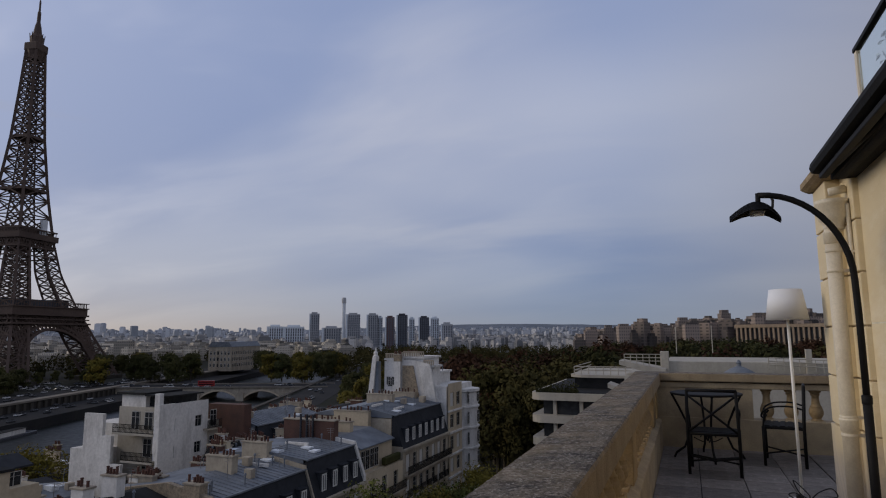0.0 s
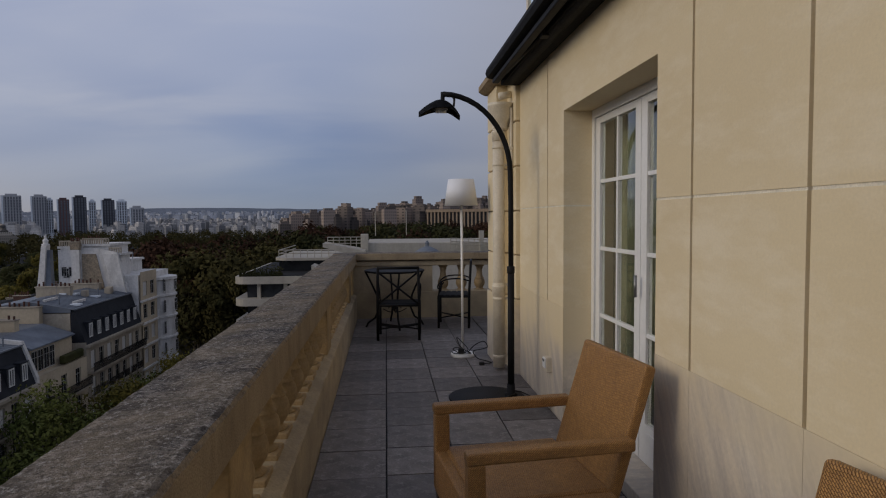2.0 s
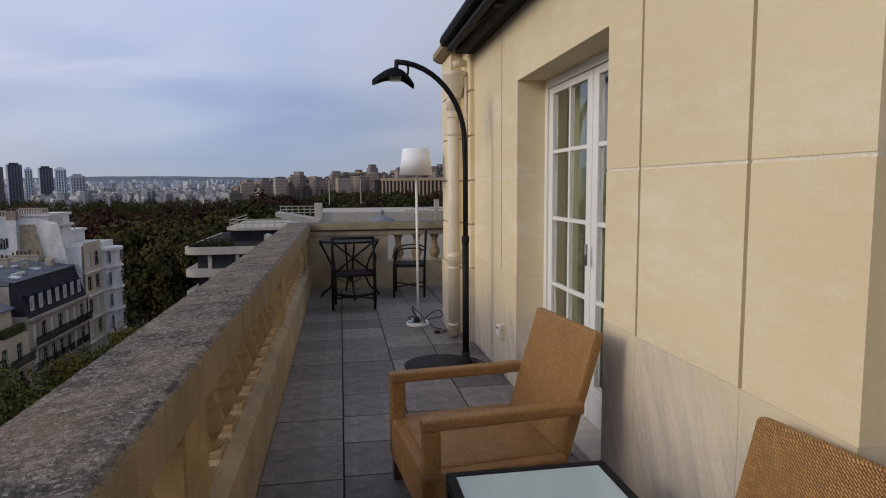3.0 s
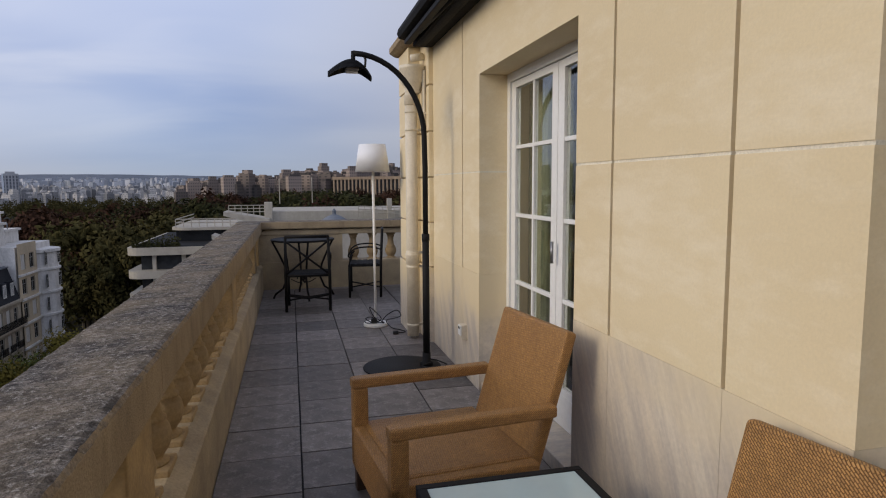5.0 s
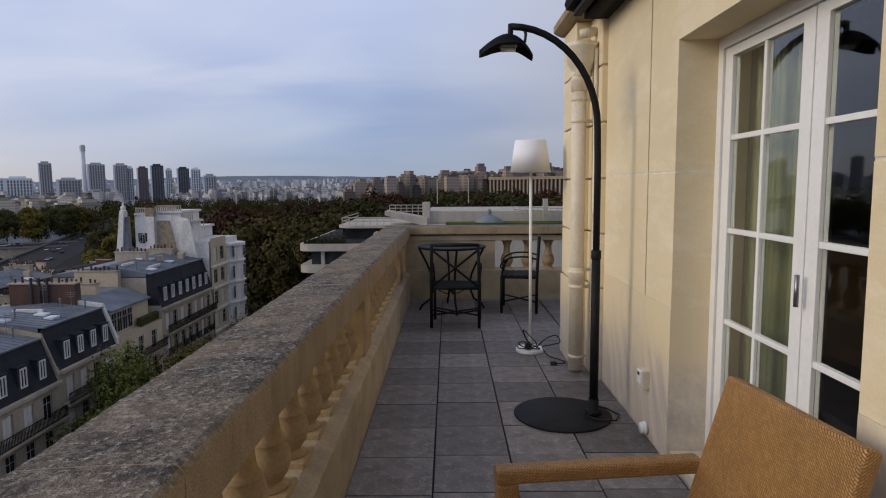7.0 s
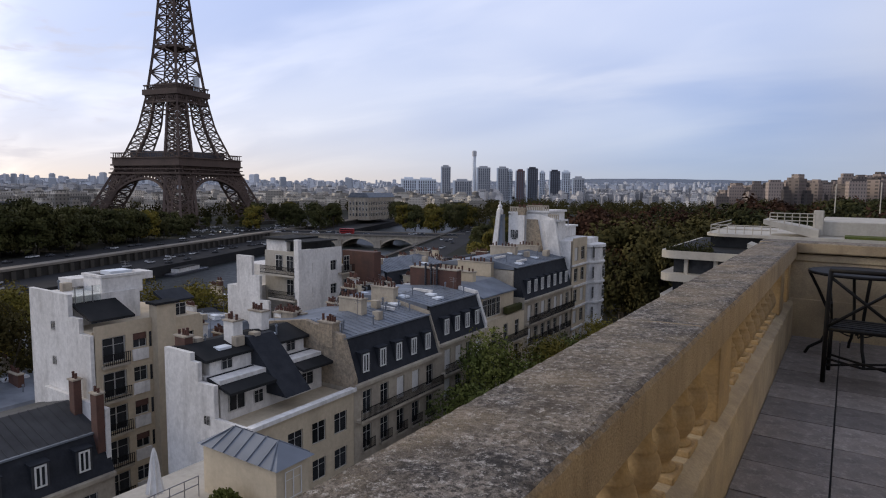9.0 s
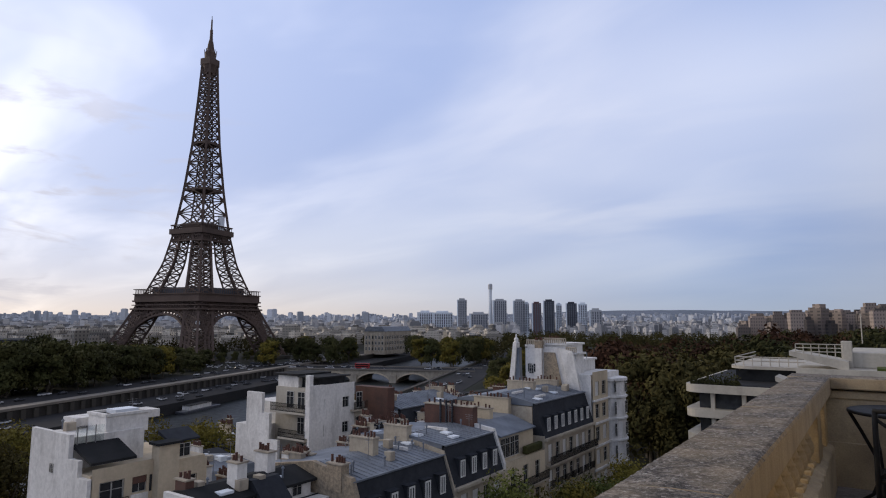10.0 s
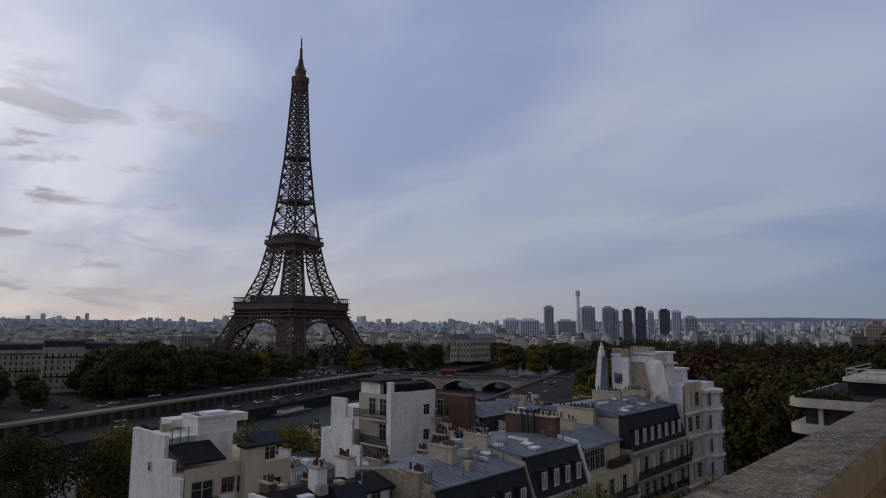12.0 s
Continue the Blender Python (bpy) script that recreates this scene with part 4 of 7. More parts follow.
bistro_chair(Matrix.Translation((0.597, 8.05, 0)) @ Matrix.Rotation(radians(-4), 4, "Z"), "black wrought-iron chair with crossed back at a round table")
bistro_chair(Matrix.Translation((1.62, 9.04, 0)) @ Matrix.Rotation(radians(82), 4, "Z"), "black wrought-iron armchair turned towards a round table")
bt = thing("bistro_table", "round black iron table with curved legs", "table")
part("top_ring", lathe([(0.40, 0.775), (0.425, 0.78), (0.425, 0.80), (0.40, 0.805)], 40, (0.567, 9.1, 0)), M["iron"], bt, "round black top", True)
for k in range(4):
    a = radians(8 + 90 * k)
    ca, sa_ = math.cos(a), math.sin(a)
    part("leg", tube([(0.567 + r * ca, 9.1 + r * sa_, z) for r, z in ((0.41, 0.78), (0.33, 0.62), (0.25, 0.44), (0.22, 0.28), (0.28, 0.13), (0.38, 0.06), (0.41, 0.0))], 0.0135, 8), M["iron"], bt, "curved iron leg", True)
    part("scroll", tube(curve_through([(0.567 + r * ca, 9.1 + r * sa_, z) for r, z in ((0.17, 0.25), (0.06, 0.20), (0.02, 0.26), (0.07, 0.29), (0.09, 0.25))], 5), 0.007, 6), M["iron"], bt, "", True)


# ---- the city below: ground, river, bridge ----
GZ = -33.2


def flat_mesh(name, verts, faces, material):
    me = bpy.data.meshes.new(name)
    me.from_pydata(verts, [], faces)
    me.materials.append(material)
    return me


def quay_x(y, off=0.0):
    return -275.0 - 0.41 * (y - 105.0) + off


Ya, Yb, RW, WZ = -1500.0, 4600.0, 140.0, -42.0
fa, fb, na, nb = quay_x(Ya), quay_x(Yb), quay_x(Ya, RW), quay_x(Yb, RW)
gv = [(-4800, Ya, GZ), (fa, Ya, GZ), (fb, Yb, GZ), (-4800, Yb, GZ), (fa, Ya, WZ - 2), (fb, Yb, WZ - 2), (na, Ya, WZ - 2), (nb, Yb, WZ - 2), (na, Ya, GZ), (nb, Yb, GZ), (4000, Yb, GZ), (4000, Ya, GZ)]
ground = new("ground", flat_mesh("ground", gv, [(0, 1, 2, 3), (1, 4, 5, 2), (4, 6, 7, 5), (6, 8, 9, 7), (8, 11, 10, 9)], M["ground"]))
tagged(ground, "dark city ground with streets and planting", "ground", kind="structure")
tagged(new("water", flat_mesh("water", [(fa, Ya, WZ), (na, Ya, WZ), (nb, Yb, WZ), (fb, Yb, WZ)], [(0, 1, 2, 3)], M["water"])), "grey slow river between stone quays", "river", kind="structure")


def along(y, off, z):
    return Vector((quay_x(y, off), y, z))


def strip(name, y0, y1, o0, o1, z0, z1, material, label, cat):
    bm = bmesh.new()
    q = [bm.verts.new(along(y, o, z)) for z in (z0, z1) for y, o in ((y0, o0), (y1, o0), (y1, o1), (y0, o1))]
    for f in ((3, 2, 1, 0), (4, 5, 6, 7), (0, 1, 5, 4), (1, 2, 6, 5), (2, 3, 7, 6), (3, 0, 4, 7)):
        bm.faces.new([q[i] for i in f])
    bmesh.ops.recalc_face_normals(bm, faces=bm.faces)
    return tagged(link(name, bm, material), label, cat, kind="structure")


strip("quay_wall", -300, 900, -1.5, 0.6, WZ, GZ + 0.2, M["quay_dark"], "stone embankment wall along the far river bank", "quay")
strip("trim", -300, 900, -1.7, 1.4, GZ + 0.2, GZ + 1.2, M["promenade"], "pale stone parapet along the quay", "parapet")
strip("pavement", -300, 900, -12, -1.8, GZ - 0.5, GZ + 0.25, M["promenade"], "pale riverside promenade", "pavement")
strip("road", -300, 900, -34, -12.2, GZ - 0.5, GZ + 0.1, M["asphalt"], "asphalt riverside road", "road")
strip("lower_quay", -300, 900, 0.7, 30, WZ - 1, WZ + 5.0, M["asphalt"], "low stone mooring quay", "quay")
strip("quay_wall_near", -300, 900, RW - 1, RW + 1.5, WZ, GZ + 1.0, M["quay"], "stone embankment wall along the near river bank", "quay")
strip("road_near", -300, 900, RW + 4, RW + 30, GZ - 0.5, GZ + 0.1, M["asphalt"], "asphalt road along the near river bank", "road")
tagged(link("street", box(-32, -14, -200, 240, GZ - 0.5, GZ + 0.08), M["asphalt"]), "narrow tree-lined street between the houses", "road", kind="structure")

quay_pier = mesh_of("quay_pier", box(-0.5, 0.9, -1.1, 1.1, 0.0, 3.6), M["quay"])
piers = thing("quay_arcade", "row of stone piers along the quay wall", "arcade")
for k in range(80):
    y = -60 + 5.6 * k
    share("quay_pier", quay_pier, piers, along(y, 0.5, WZ + 5.0), radians(22.3))

# stone arch bridge across the river
E_ = Vector((-0.379, 0.925, 0))
N_ = Vector((0.925, 0.379, 0))
B0 = Vector((quay_x(334), 334, 0)) - N_ * 4
bridge = thing("bridge", "low stone arch bridge over the river", "bridge")


BL, BN, BW = 148.0, 5, 16.0


def bpt(s, o, z):
    return B0 + N_ * s + E_ * o + Vector((0, 0, z))


for i in range(BN):
    s0, s1 = BL * i / BN + 2.2, BL * (i + 1) / BN - 2.2
    curve = [(s0 + (s1 - s0) * k / 14, -40.6 + 5.0 * math.sin(math.pi * k / 14) ** 0.75) for k in range(15)]
    bm = bmesh.new()
    for (sa1, za), (sb1, zb) in zip(curve, curve[1:]):
        for o in (-BW, BW):
            bm.faces.new([bm.verts.new(bpt(*q)) for q in ((sa1, o, za), (sb1, o, zb), (sb1, o, -33.3), (sa1, o, -33.3))])
        bm.faces.new([bm.verts.new(bpt(*q)) for q in ((sa1, -BW, za), (sb1, -BW, zb), (sb1, BW, zb), (sa1, BW, za))])
    part("arch_wall", bm, M["wall_stone"], bridge, "low stone arch with flat soffit")
    bm = bmesh.new()
    for (sa1, za), (sb1, zb) in zip(curve, curve[1:]):
        for o in (-BW - 0.2, BW + 0.2):
            add_bar(bm, bpt(sa1, o, za + 0.45), bpt(sb1, o, zb + 0.45), 0.9)
    tagged(part("arch_ring", bm, M["wall_cream"], bridge, "pale ring of arch stones"), kind="stuff")
for i in range(BN + 1):
    s0 = BL * i / BN
    bm = bmesh.new()
    for z0, z1, w, o in ((-43.0, -33.3, 2.2, BW), (-43.0, -36.5, 2.6, BW + 1.6)):
        q = [bm.verts.new(bpt(s0 + a * w, b * o, z)) for z in (z0, z1) for a, b in ((-1, -1), (1, -1), (1, 1), (-1, 1))]
        for f in ((3, 2, 1, 0), (4, 5, 6, 7), (0, 1, 5, 4), (1, 2, 6, 5), (2, 3, 7, 6), (3, 0, 4, 7)):
            bm.faces.new([q[j] for j in f])
    part("pier", bm, M["wall_stone"], bridge, "stone pier with a stepped base")
bm = bmesh.new()
bm.faces.new([bm.verts.new(bpt(*q)) for q in ((-3, -BW, -33.28), (BL + 3, -BW, -33.28), (BL + 3, BW, -33.28), (-3, BW, -33.28))])
part("deck", bm, M["asphalt"], bridge, "asphalt bridge deck")
for o in (-16.5, 15.7):
    bm = bmesh.new()
    add_bar(bm, B0 + E_ * o + Vector((0, 0, -32.9)), B0 + N_ * 148 + E_ * o + Vector((0, 0, -32.9)), 0.9)
    part("parapet", bm, M["promenade"], bridge)

def vehicle(m, body, L, W, H, label, name, group):
    v = thing(name, label, "bus" if H > 2 else "car", m, group)
    bm = bmesh.new()
    if H > 2:
        add_box(bm, -L / 2, L / 2, -W / 2, W / 2, 0.4, H, 0.2)
        part("body", bm, body, v)
        for s in (-1, 1):
            part("window_band", box(-L / 2 + 0.6, L / 2 - 0.6, s * W / 2 - 0.03, s * W / 2 + 0.03, 1.4, 2.1), M["pane"], v)
            part("window_band", box(-L / 2 + 0.6, L / 2 - 0.6, s * W / 2 - 0.03, s * W / 2 + 0.03, 2.9, 3.6), M["pane"], v)
    else:
        add_box(bm, -L / 2, L / 2, -W / 2, W / 2, 0.3, 0.9, 0.12)
        part("body", bm, body, v)
        bm = bmesh.new()
        vs = add_box(bm, -L * 0.32, L * 0.24, -W * 0.44, W * 0.44, 0.88, H)
        for q in vs:
            if q.co.z > 1:
                q.co.x *= 0.72
                q.co.y *= 0.88
        part("cabin", bm, M["pane"], v, "glazed cabin")
    bm = bmesh.new()
    for x in (-L * 0.32, L * 0.32):
        for s in (-1, 1):
            w_ = tube([(x, s * W * 0.5, 0.33), (x, s * W * 0.38, 0.33)], 0.33, 10)
            me = bpy.data.meshes.new("wheel")
            w_.to_mesh(me)
            w_.free()
            me.materials.append(M["rubber"])
            share("wheel", me, v)
    bm.free()
    return v


vehicle(Matrix.Translation(B0 + N_ * 62 + E_ * -6 + Vector((0, 0, -33.3))) @ Matrix.Rotation(math.atan2(N_.y, N_.x), 4, "Z"), M["red"], 11, 2.5, 4.2, "red double-deck bus crossing the stone bridge", "bus", "")
car_w = vehicle(Matrix.Translation((0, -400, GZ + 0.1)), M["car_white"], 4.3, 1.8, 1.5, "white car in traffic by the river", "car", "cars by the river")
car_d = vehicle(Matrix.Translation((6, -400, GZ + 0.1)), M["car_dark"], 4.3, 1.8, 1.45, "dark car in traffic by the river", "car", "cars by the river")
rnd = random.Random(3)
ang = math.atan2(E_.y, E_.x)
for i in range(46):
    y = rnd.uniform(-30, 330)
    copy_thing(rnd.choice((car_w, car_d)), Matrix.Translation(along(y, rnd.choice((4, 8, 13, 17, 21, 26)), WZ + 5.0)) @ Matrix.Rotation(ang, 4, "Z"))
for i in range(90):
    y = rnd.uniform(30, 520)
    o = rnd.choice((-31, -27.5, -24, -19, -15)) if i % 3 else rnd.choice((RW + 8, RW + 14, RW + 20))
    copy_thing(rnd.choice((car_w, car_d)), Matrix.Translation(along(y, o, GZ + 0.1)) @ Matrix.Rotation(ang, 4, "Z"))
for i in range(60):
    y = rnd.uniform(30, 190)
    copy_thing(rnd.choice((car_w, car_d, car_d)), Matrix.Translation(along(y, rnd.choice((6, 10, 14, 18, 22, 26)) + RW, GZ + 0.1)) @ Matrix.Rotation(ang + rnd.uniform(-0.05, 0.05), 4, "Z"))
for i in range(50):
    s_, o_ = rnd.uniform(-95, -6), rnd.uniform(-34, 34)
    copy_thing(rnd.choice((car_w, car_d)), Matrix.Translation(B0 + N_ * s_ + E_ * o_ + Vector((0, 0, GZ + 0.1))) @ Matrix.Rotation(rnd.choice((0.4, 1.95)) + rnd.uniform(-0.1, 0.1), 4, "Z"))
for i in range(22):
    copy_thing(rnd.choice((car_w, car_d, car_w)), Matrix.Translation(B0 + N_ * rnd.uniform(2, 145) + E_ * rnd.choice((-10, -6.5, 3, 7)) + Vector((0, 0, -33.4))) @ Matrix.Rotation(math.atan2(N_.y, N_.x), 4, "Z"))
for i in range(26):
    copy_thing(rnd.choice((car_w, car_d)), Matrix.Translation(Vector((quay_x(330) - rnd.uniform(10, 60), 330 + rnd.uniform(-40, 60), GZ + 0.1))) @ Matrix.Rotation(rnd.uniform(0, 3), 4, "Z"))

# moored barges
for y, o, L in ((60, 35, 38), (118, 36, 45), (190, 35, 30), (150, 96, 40), (90, 92, 34)):
    b = thing("barge", "dark moored river barge with a pale deckhouse", "boat", Matrix.Translation(along(y, o, WZ)) @ Matrix.Rotation(ang, 4, "Z"), "moored barges")
    part("hull", box(-L / 2, L / 2, -2.6, 2.6, -0.5, 1.4, 0.3), M["car_dark"], b)
    part("deckhouse", box(-L * 0.35, L * 0.25, -2.0, 2.0, 1.4, 3.4, 0.15), M["wall_white"], b, "pale deckhouse")
    part("roof", box(-L * 0.36, L * 0.26, -2.2, 2.2, 3.4, 3.6), M["tar"], b)

# ---- the iron lattice tower ----
tower = thing("lattice_tower", "tall brown wrought-iron lattice tower on four arched legs", "tower", Matrix.Translation((-498.2, 336.8, GZ)) @ Matrix.Rotation(radians(11.2), 4, "Z"))


def half_out(z):
    """Half the tower's outer width at height z."""
    pts = ((0, 56.2), (30, 42.8), (57, 31.6), (85, 21.9), (115, 16.4), (150, 12.2), (196, 8.3), (240, 6.1), (276, 4.6))
    for (a, p), (b, q) in zip(pts, pts[1:]):
        if z <= b:
            return p + (q - p) * (z - a) / (b - a)
    return pts[-1][1]


def leg_width(z):
    return 18.0 - 3.5 * z / 57 if z < 57 else 15.5 - 6.0 * (z - 57) / 58


def lattice(bm, quads, w, wd):
    """Chords up the four corners of successive squares, a belt at each, and crossed bars on every face."""
    for i, (a, b) in enumerate(zip(quads, quads[1:])):
        for k in range(4):
            k2 = (k + 1) % 4
            add_bar(bm, a[k], b[k], w)
            add_bar(bm, b[k], b[k2], wd)
            add_bar(bm, a[k], b[k2], wd)
            add_bar(bm, a[k2], b[k], wd)


for sx in (-1, 1):
    for sy in (-1, 1):
        for z0, z1, n, w, wd in ((0, 54, 9, 1.9, 0.72), (58, 112, 9, 1.5, 0.62)):
            bm = bmesh.new()
            quads = []
            for i in range(n + 1):
                z = z0 + (z1 - z0) * i / n
                o = half_out(z)
                q = o - leg_width(z)
                quads.append([(sx * a, sy * b, z) for a, b in ((o, o), (o, q), (q, q), (q, o))])
            lattice(bm, quads, w, wd)
            tagged(part("leg" if z0 == 0 else "upper_leg", bm, M["tower"], tower, "lattice leg of crossed iron bars"), kind="stuff")
        part("foot", box(min(sx * 31, sx * 58), max(sx * 31, sx * 58), min(sy * 31, sy * 58), max(sy * 31, sy * 58), 0, 3.0, 0.3), M["quay"], tower, "stone footing")

# arches, girders and galleries
for side in range(4):
    R = Matrix.Rotation(radians(90 * side), 4, "Z")
    bm = bmesh.new()
    prev = None
    for k in range(33):
        a = math.pi * k / 32
        ring = []
        for r in (37.8, 41.6):
            z = 5 + math.sin(a) * (r - 2.4)
            z = min(z, 44.8)
            y = -half_out(max(z, 0)) + 0.6
            ring.append(Vector((math.cos(a) * r, y, z)))
        if prev:
            add_bar(bm, prev[0], ring[0], 1.7)
            add_bar(bm, prev[1], ring[1], 1.5)
            add_bar(bm, prev[0], ring[1], 0.8)
            add_bar(bm, prev[1], ring[0], 0.8)
            if ring[1].z > 22:
                add_bar(bm, ring[1], (ring[1].x, -half_out(45) + 0.6, 45.0), 0.9)
                add_bar(bm, prev[1], (ring[1].x, -half_out(45) + 0.6, 45.0), 0.7)
        prev = ring
    bm.transform(R)
    tagged(part("arch", bm, M["tower"], tower, "curved openwork arch between the legs"), kind="stuff")
    bm = bmesh.new()
    for k in range(29):
        x0, x1 = -35 + 70 * k / 28, -35 + 70 * (k + 1) / 28
        y = -half_out(50) + 0.5
        f0, f1 = 38.0 / 35, 38.0 / 35
        if k < 28:
            add_bar(bm, (x0 * f0, y, 45.0), (x1 * f1, y, 51.5), 1.1)
            add_bar(bm, (x1 * f0, y, 45.0), (x0 * f1, y, 51.5), 1.1)
        add_bar(bm, (x0, -37.4, 57.4), (x0, -37.4, 61.6), 0.35)
    for z, y, L, w in ((44.8, -38.6, 39, 1.3), (51.6, -37.4, 38, 1.4), (61.7, -37.4, 37.8, 0.6), (57.6, -37.6, 37.8, 0.8), (48.2, -38.0, 38, 0.8)):
        add_bar(bm, (-L, y, z), (L, y, z), w)
    bm.transform(R)
    tagged(part("girder", bm, M["tower"], tower, "crossed girder under the first gallery"), kind="stuff")
    bm = bmesh.new()
    for k in range(15):
        x0, x1 = -17.5 + 35 * k / 14, -17.5 + 35 * (k + 1) / 14
        add_bar(bm, (x0, -18.4, 116), (x0, -18.4, 119.5), 0.35)
        if k < 14:
            add_bar(bm, (x0, -18.2, 105.5), (x1, -18.2, 111.5), 0.6)
            add_bar(bm, (x1, -18.2, 105.5), (x0, -18.2, 111.5), 0.6)
    for z, L, y in ((105.3, 18.5, -18.6), (119.6, 18.6, -18.4), (98.0, 19.0, -20.6)):
        add_bar(bm, (-L, y, z), (L, y, z), 1.0)
    bm.transform(R)
    tagged(part("girder", bm, M["tower"], tower, "crossed girder under the second gallery"), kind="stuff")
def gallery(z0, z1, o, i):
    bm = bmesh.new()
    add_box(bm, -o, o, -o, -i, z0, z1)
    add_box(bm, -o, o, i, o, z0, z1)
    add_box(bm, -o, -i, -i, i, z0, z1)
    add_box(bm, i, o, -i, i, z0, z1)
    return bm


part("first_gallery", gallery(51.8, 57.4, 37.0, 14.0), M["tower"], tower, "square gallery deck")
part("pavilion", gallery(57.4, 63.5, 27.0, 19.0), M["tower_dark"], tower, "dark glazed pavilions on the deck")
part("second_gallery", gallery(111.6, 116.2, 19.4, 6.0), M["tower"], tower, "square upper gallery deck")
part("second_pavilion", gallery(116.2, 122.0, 12.5, 8.0), M["tower"], tower)
part("site_cabin", box(14.5, 17.5, 4.0, 9.0, 116.2, 129.0), M["tower_pale"], tower, "pale hoist cladding at the second gallery")
bm = bmesh.new()
quads, inner, z = [], [], 116.0
while z < 270:
    o = half_out(z)
    quads.append([(o, o, z), (o, -o, z), (-o, -o, z), (-o, o, z)])
    q = o * 0.45
    inner.append([(q, q, z), (q, -q, z), (-q, -q, z), (-q, q, z)])
    z += max(o * 0.95, 5.4)
o = half_out(272)
quads.append([(o, o, 272), (o, -o, 272), (-o, -o, 272), (-o, o, 272)])
inner.append([(o * .45, o * .45, 272), (o * .45, -o * .45, 272), (-o * .45, -o * .45, 272), (-o * .45, o * .45, 272)])
lattice(bm, quads, 2.1, 0.85)
tagged(part("shaft", bm, M["tower"], tower, "tapering lattice shaft"), kind="stuff")
bm = bmesh.new()
lattice(bm, inner, 1.1, 0.6)
tagged(part("lift_core", bm, M["tower"], tower, "inner lift guides"), kind="stuff")
for z in (152.0, 196.0):
    o = half_out(z)
    part("landing", box(-o, o, -o, o, z, z + 2.2), M["tower"], tower)
part("top_gallery", box(-6.2, 6.2, -6.2, 6.2, 272, 279, 0.8), M["tower"], tower, "top viewing gallery")
part("top_flare", lathe([(5.4, 264), (6.8, 271), (7.2, 272)], 8), M["tower"], tower)
part("top_room", lathe([(5.2, 279), (5.0, 285), (3.4, 288), (2.4, 295), (1.4, 299)], 12), M["tower"], tower, "rounded summit housing")
for k in range(8):
    a = 2 * math.pi * k / 8
    part("aerial", tube([(4.6 * math.cos(a), 4.6 * math.sin(a), 279), (5.4 * math.cos(a), 5.4 * math.sin(a), 288)], 0.35, 5), M["tower"], tower)
part("mast", lathe([(1.5, 298), (1.3, 308), (0.8, 309), (0.7, 318), (0.3, 319), (0.25, 322)], 8), M["tower"], tower, "slender summit mast")


# ---- houses ----
WIN_GAP = 0.22


def opened_wall(place, length, z0, z1, holes):
    """A wall sheet from place(s, z, depth), with reveals round each hole (s0, s1, z0, z1)."""
    ss = sorted({0.0, length, *[h[0] for h in holes], *[h[1] for h in holes]})
    zs = sorted({z0, z1, *[h[2] for h in holes], *[h[3] for h in holes]})
    bm = bmesh.new()
    for a, b in zip(ss, ss[1:]):
        for c, d in zip(zs, zs[1:]):
            m, k = (a + b) / 2, (c + d) / 2
            if not any(h[0] < m < h[1] and h[2] < k < h[3] for h in holes):
                bm.faces.new([bm.verts.new(place(s, z, 0)) for s, z in ((a, c), (b, c), (b, d), (a, d))])
    for a, b, c, d in holes:
        for (s, z), (s2, z2) in zip(((a, c), (b, c), (b, d), (a, d)), ((b, c), (b, d), (a, d), (a, c))):
            bm.faces.new([bm.verts.new(p) for p in (place(s, z, 0), place(s, z, WIN_GAP), place(s2, z2, WIN_GAP), place(s2, z2, 0))])
    bmesh.ops.remove_doubles(bm, verts=bm.verts, dist=0.001)
    return bm


# one window, 1 m wide and high, facing +x
wf = bmesh.new()
ys, zs = (0.0, 0.065, 0.47, 0.53, 0.935, 1.0), (0.0, 0.045, 0.67, 0.695, 0.96, 1.0)
grid = [[wf.verts.new((-0.03, y, z)) for z in zs] for y in ys]
for i in range(5):
    for j in range(5):
        if i in (0, 2, 4) or j in (0, 2, 4):
            wf.faces.new((grid[i][j], grid[i + 1][j], grid[i + 1][j + 1], grid[i][j + 1]))
bmesh.ops.solidify(wf, geom=wf.faces[:], thickness=-0.06)
top_x = max(v.co.x for v in wf.verts)
for v in wf.verts:
    v.co.x += 0.045 - top_x
WIN_FRAME = mesh_of("window", wf, M["blind"])
WIN_PANE = mesh_of("pane", box(-0.04, -0.01, 0.02, 0.98, 0.02, 0.98), M["pane"])
WIN_SHUT = mesh_of("shutter", box(-0.03, 0.03, 0.02, 0.98, 0.02, 0.98), M["blind"])


def bold_frame():
    """A broad white casement frame with one upright, 1 m wide and high, facing +x."""
    bm = bmesh.new()
    for y0, y1, z0, z1 in ((0.0, 0.15, 0.0, 1.0), (0.43, 0.57, 0.0, 1.0), (0.85, 1.0, 0.0, 1.0), (0.15, 0.85, 0.0, 0.07), (0.15, 0.85, 0.92, 1.0)):
        add_box(bm, -0.01, 0.05 - 0.004 * (z1 - z0 < 0.5), y0, y1, z0, z1)
    return mesh_of("window", bm, M["blind"])


DORM_FRAME = bold_frame()


def put_window(parent, x, y, z, w, h, rz=0.0, shut=False, frame=None):
    f = share("window", frame or WIN_FRAME, parent, (x, y, z), rz, (1, w, h))
    share("shutter" if shut else "pane", WIN_SHUT if shut else WIN_PANE, f, label="closed white shutter" if shut else "")
    return f


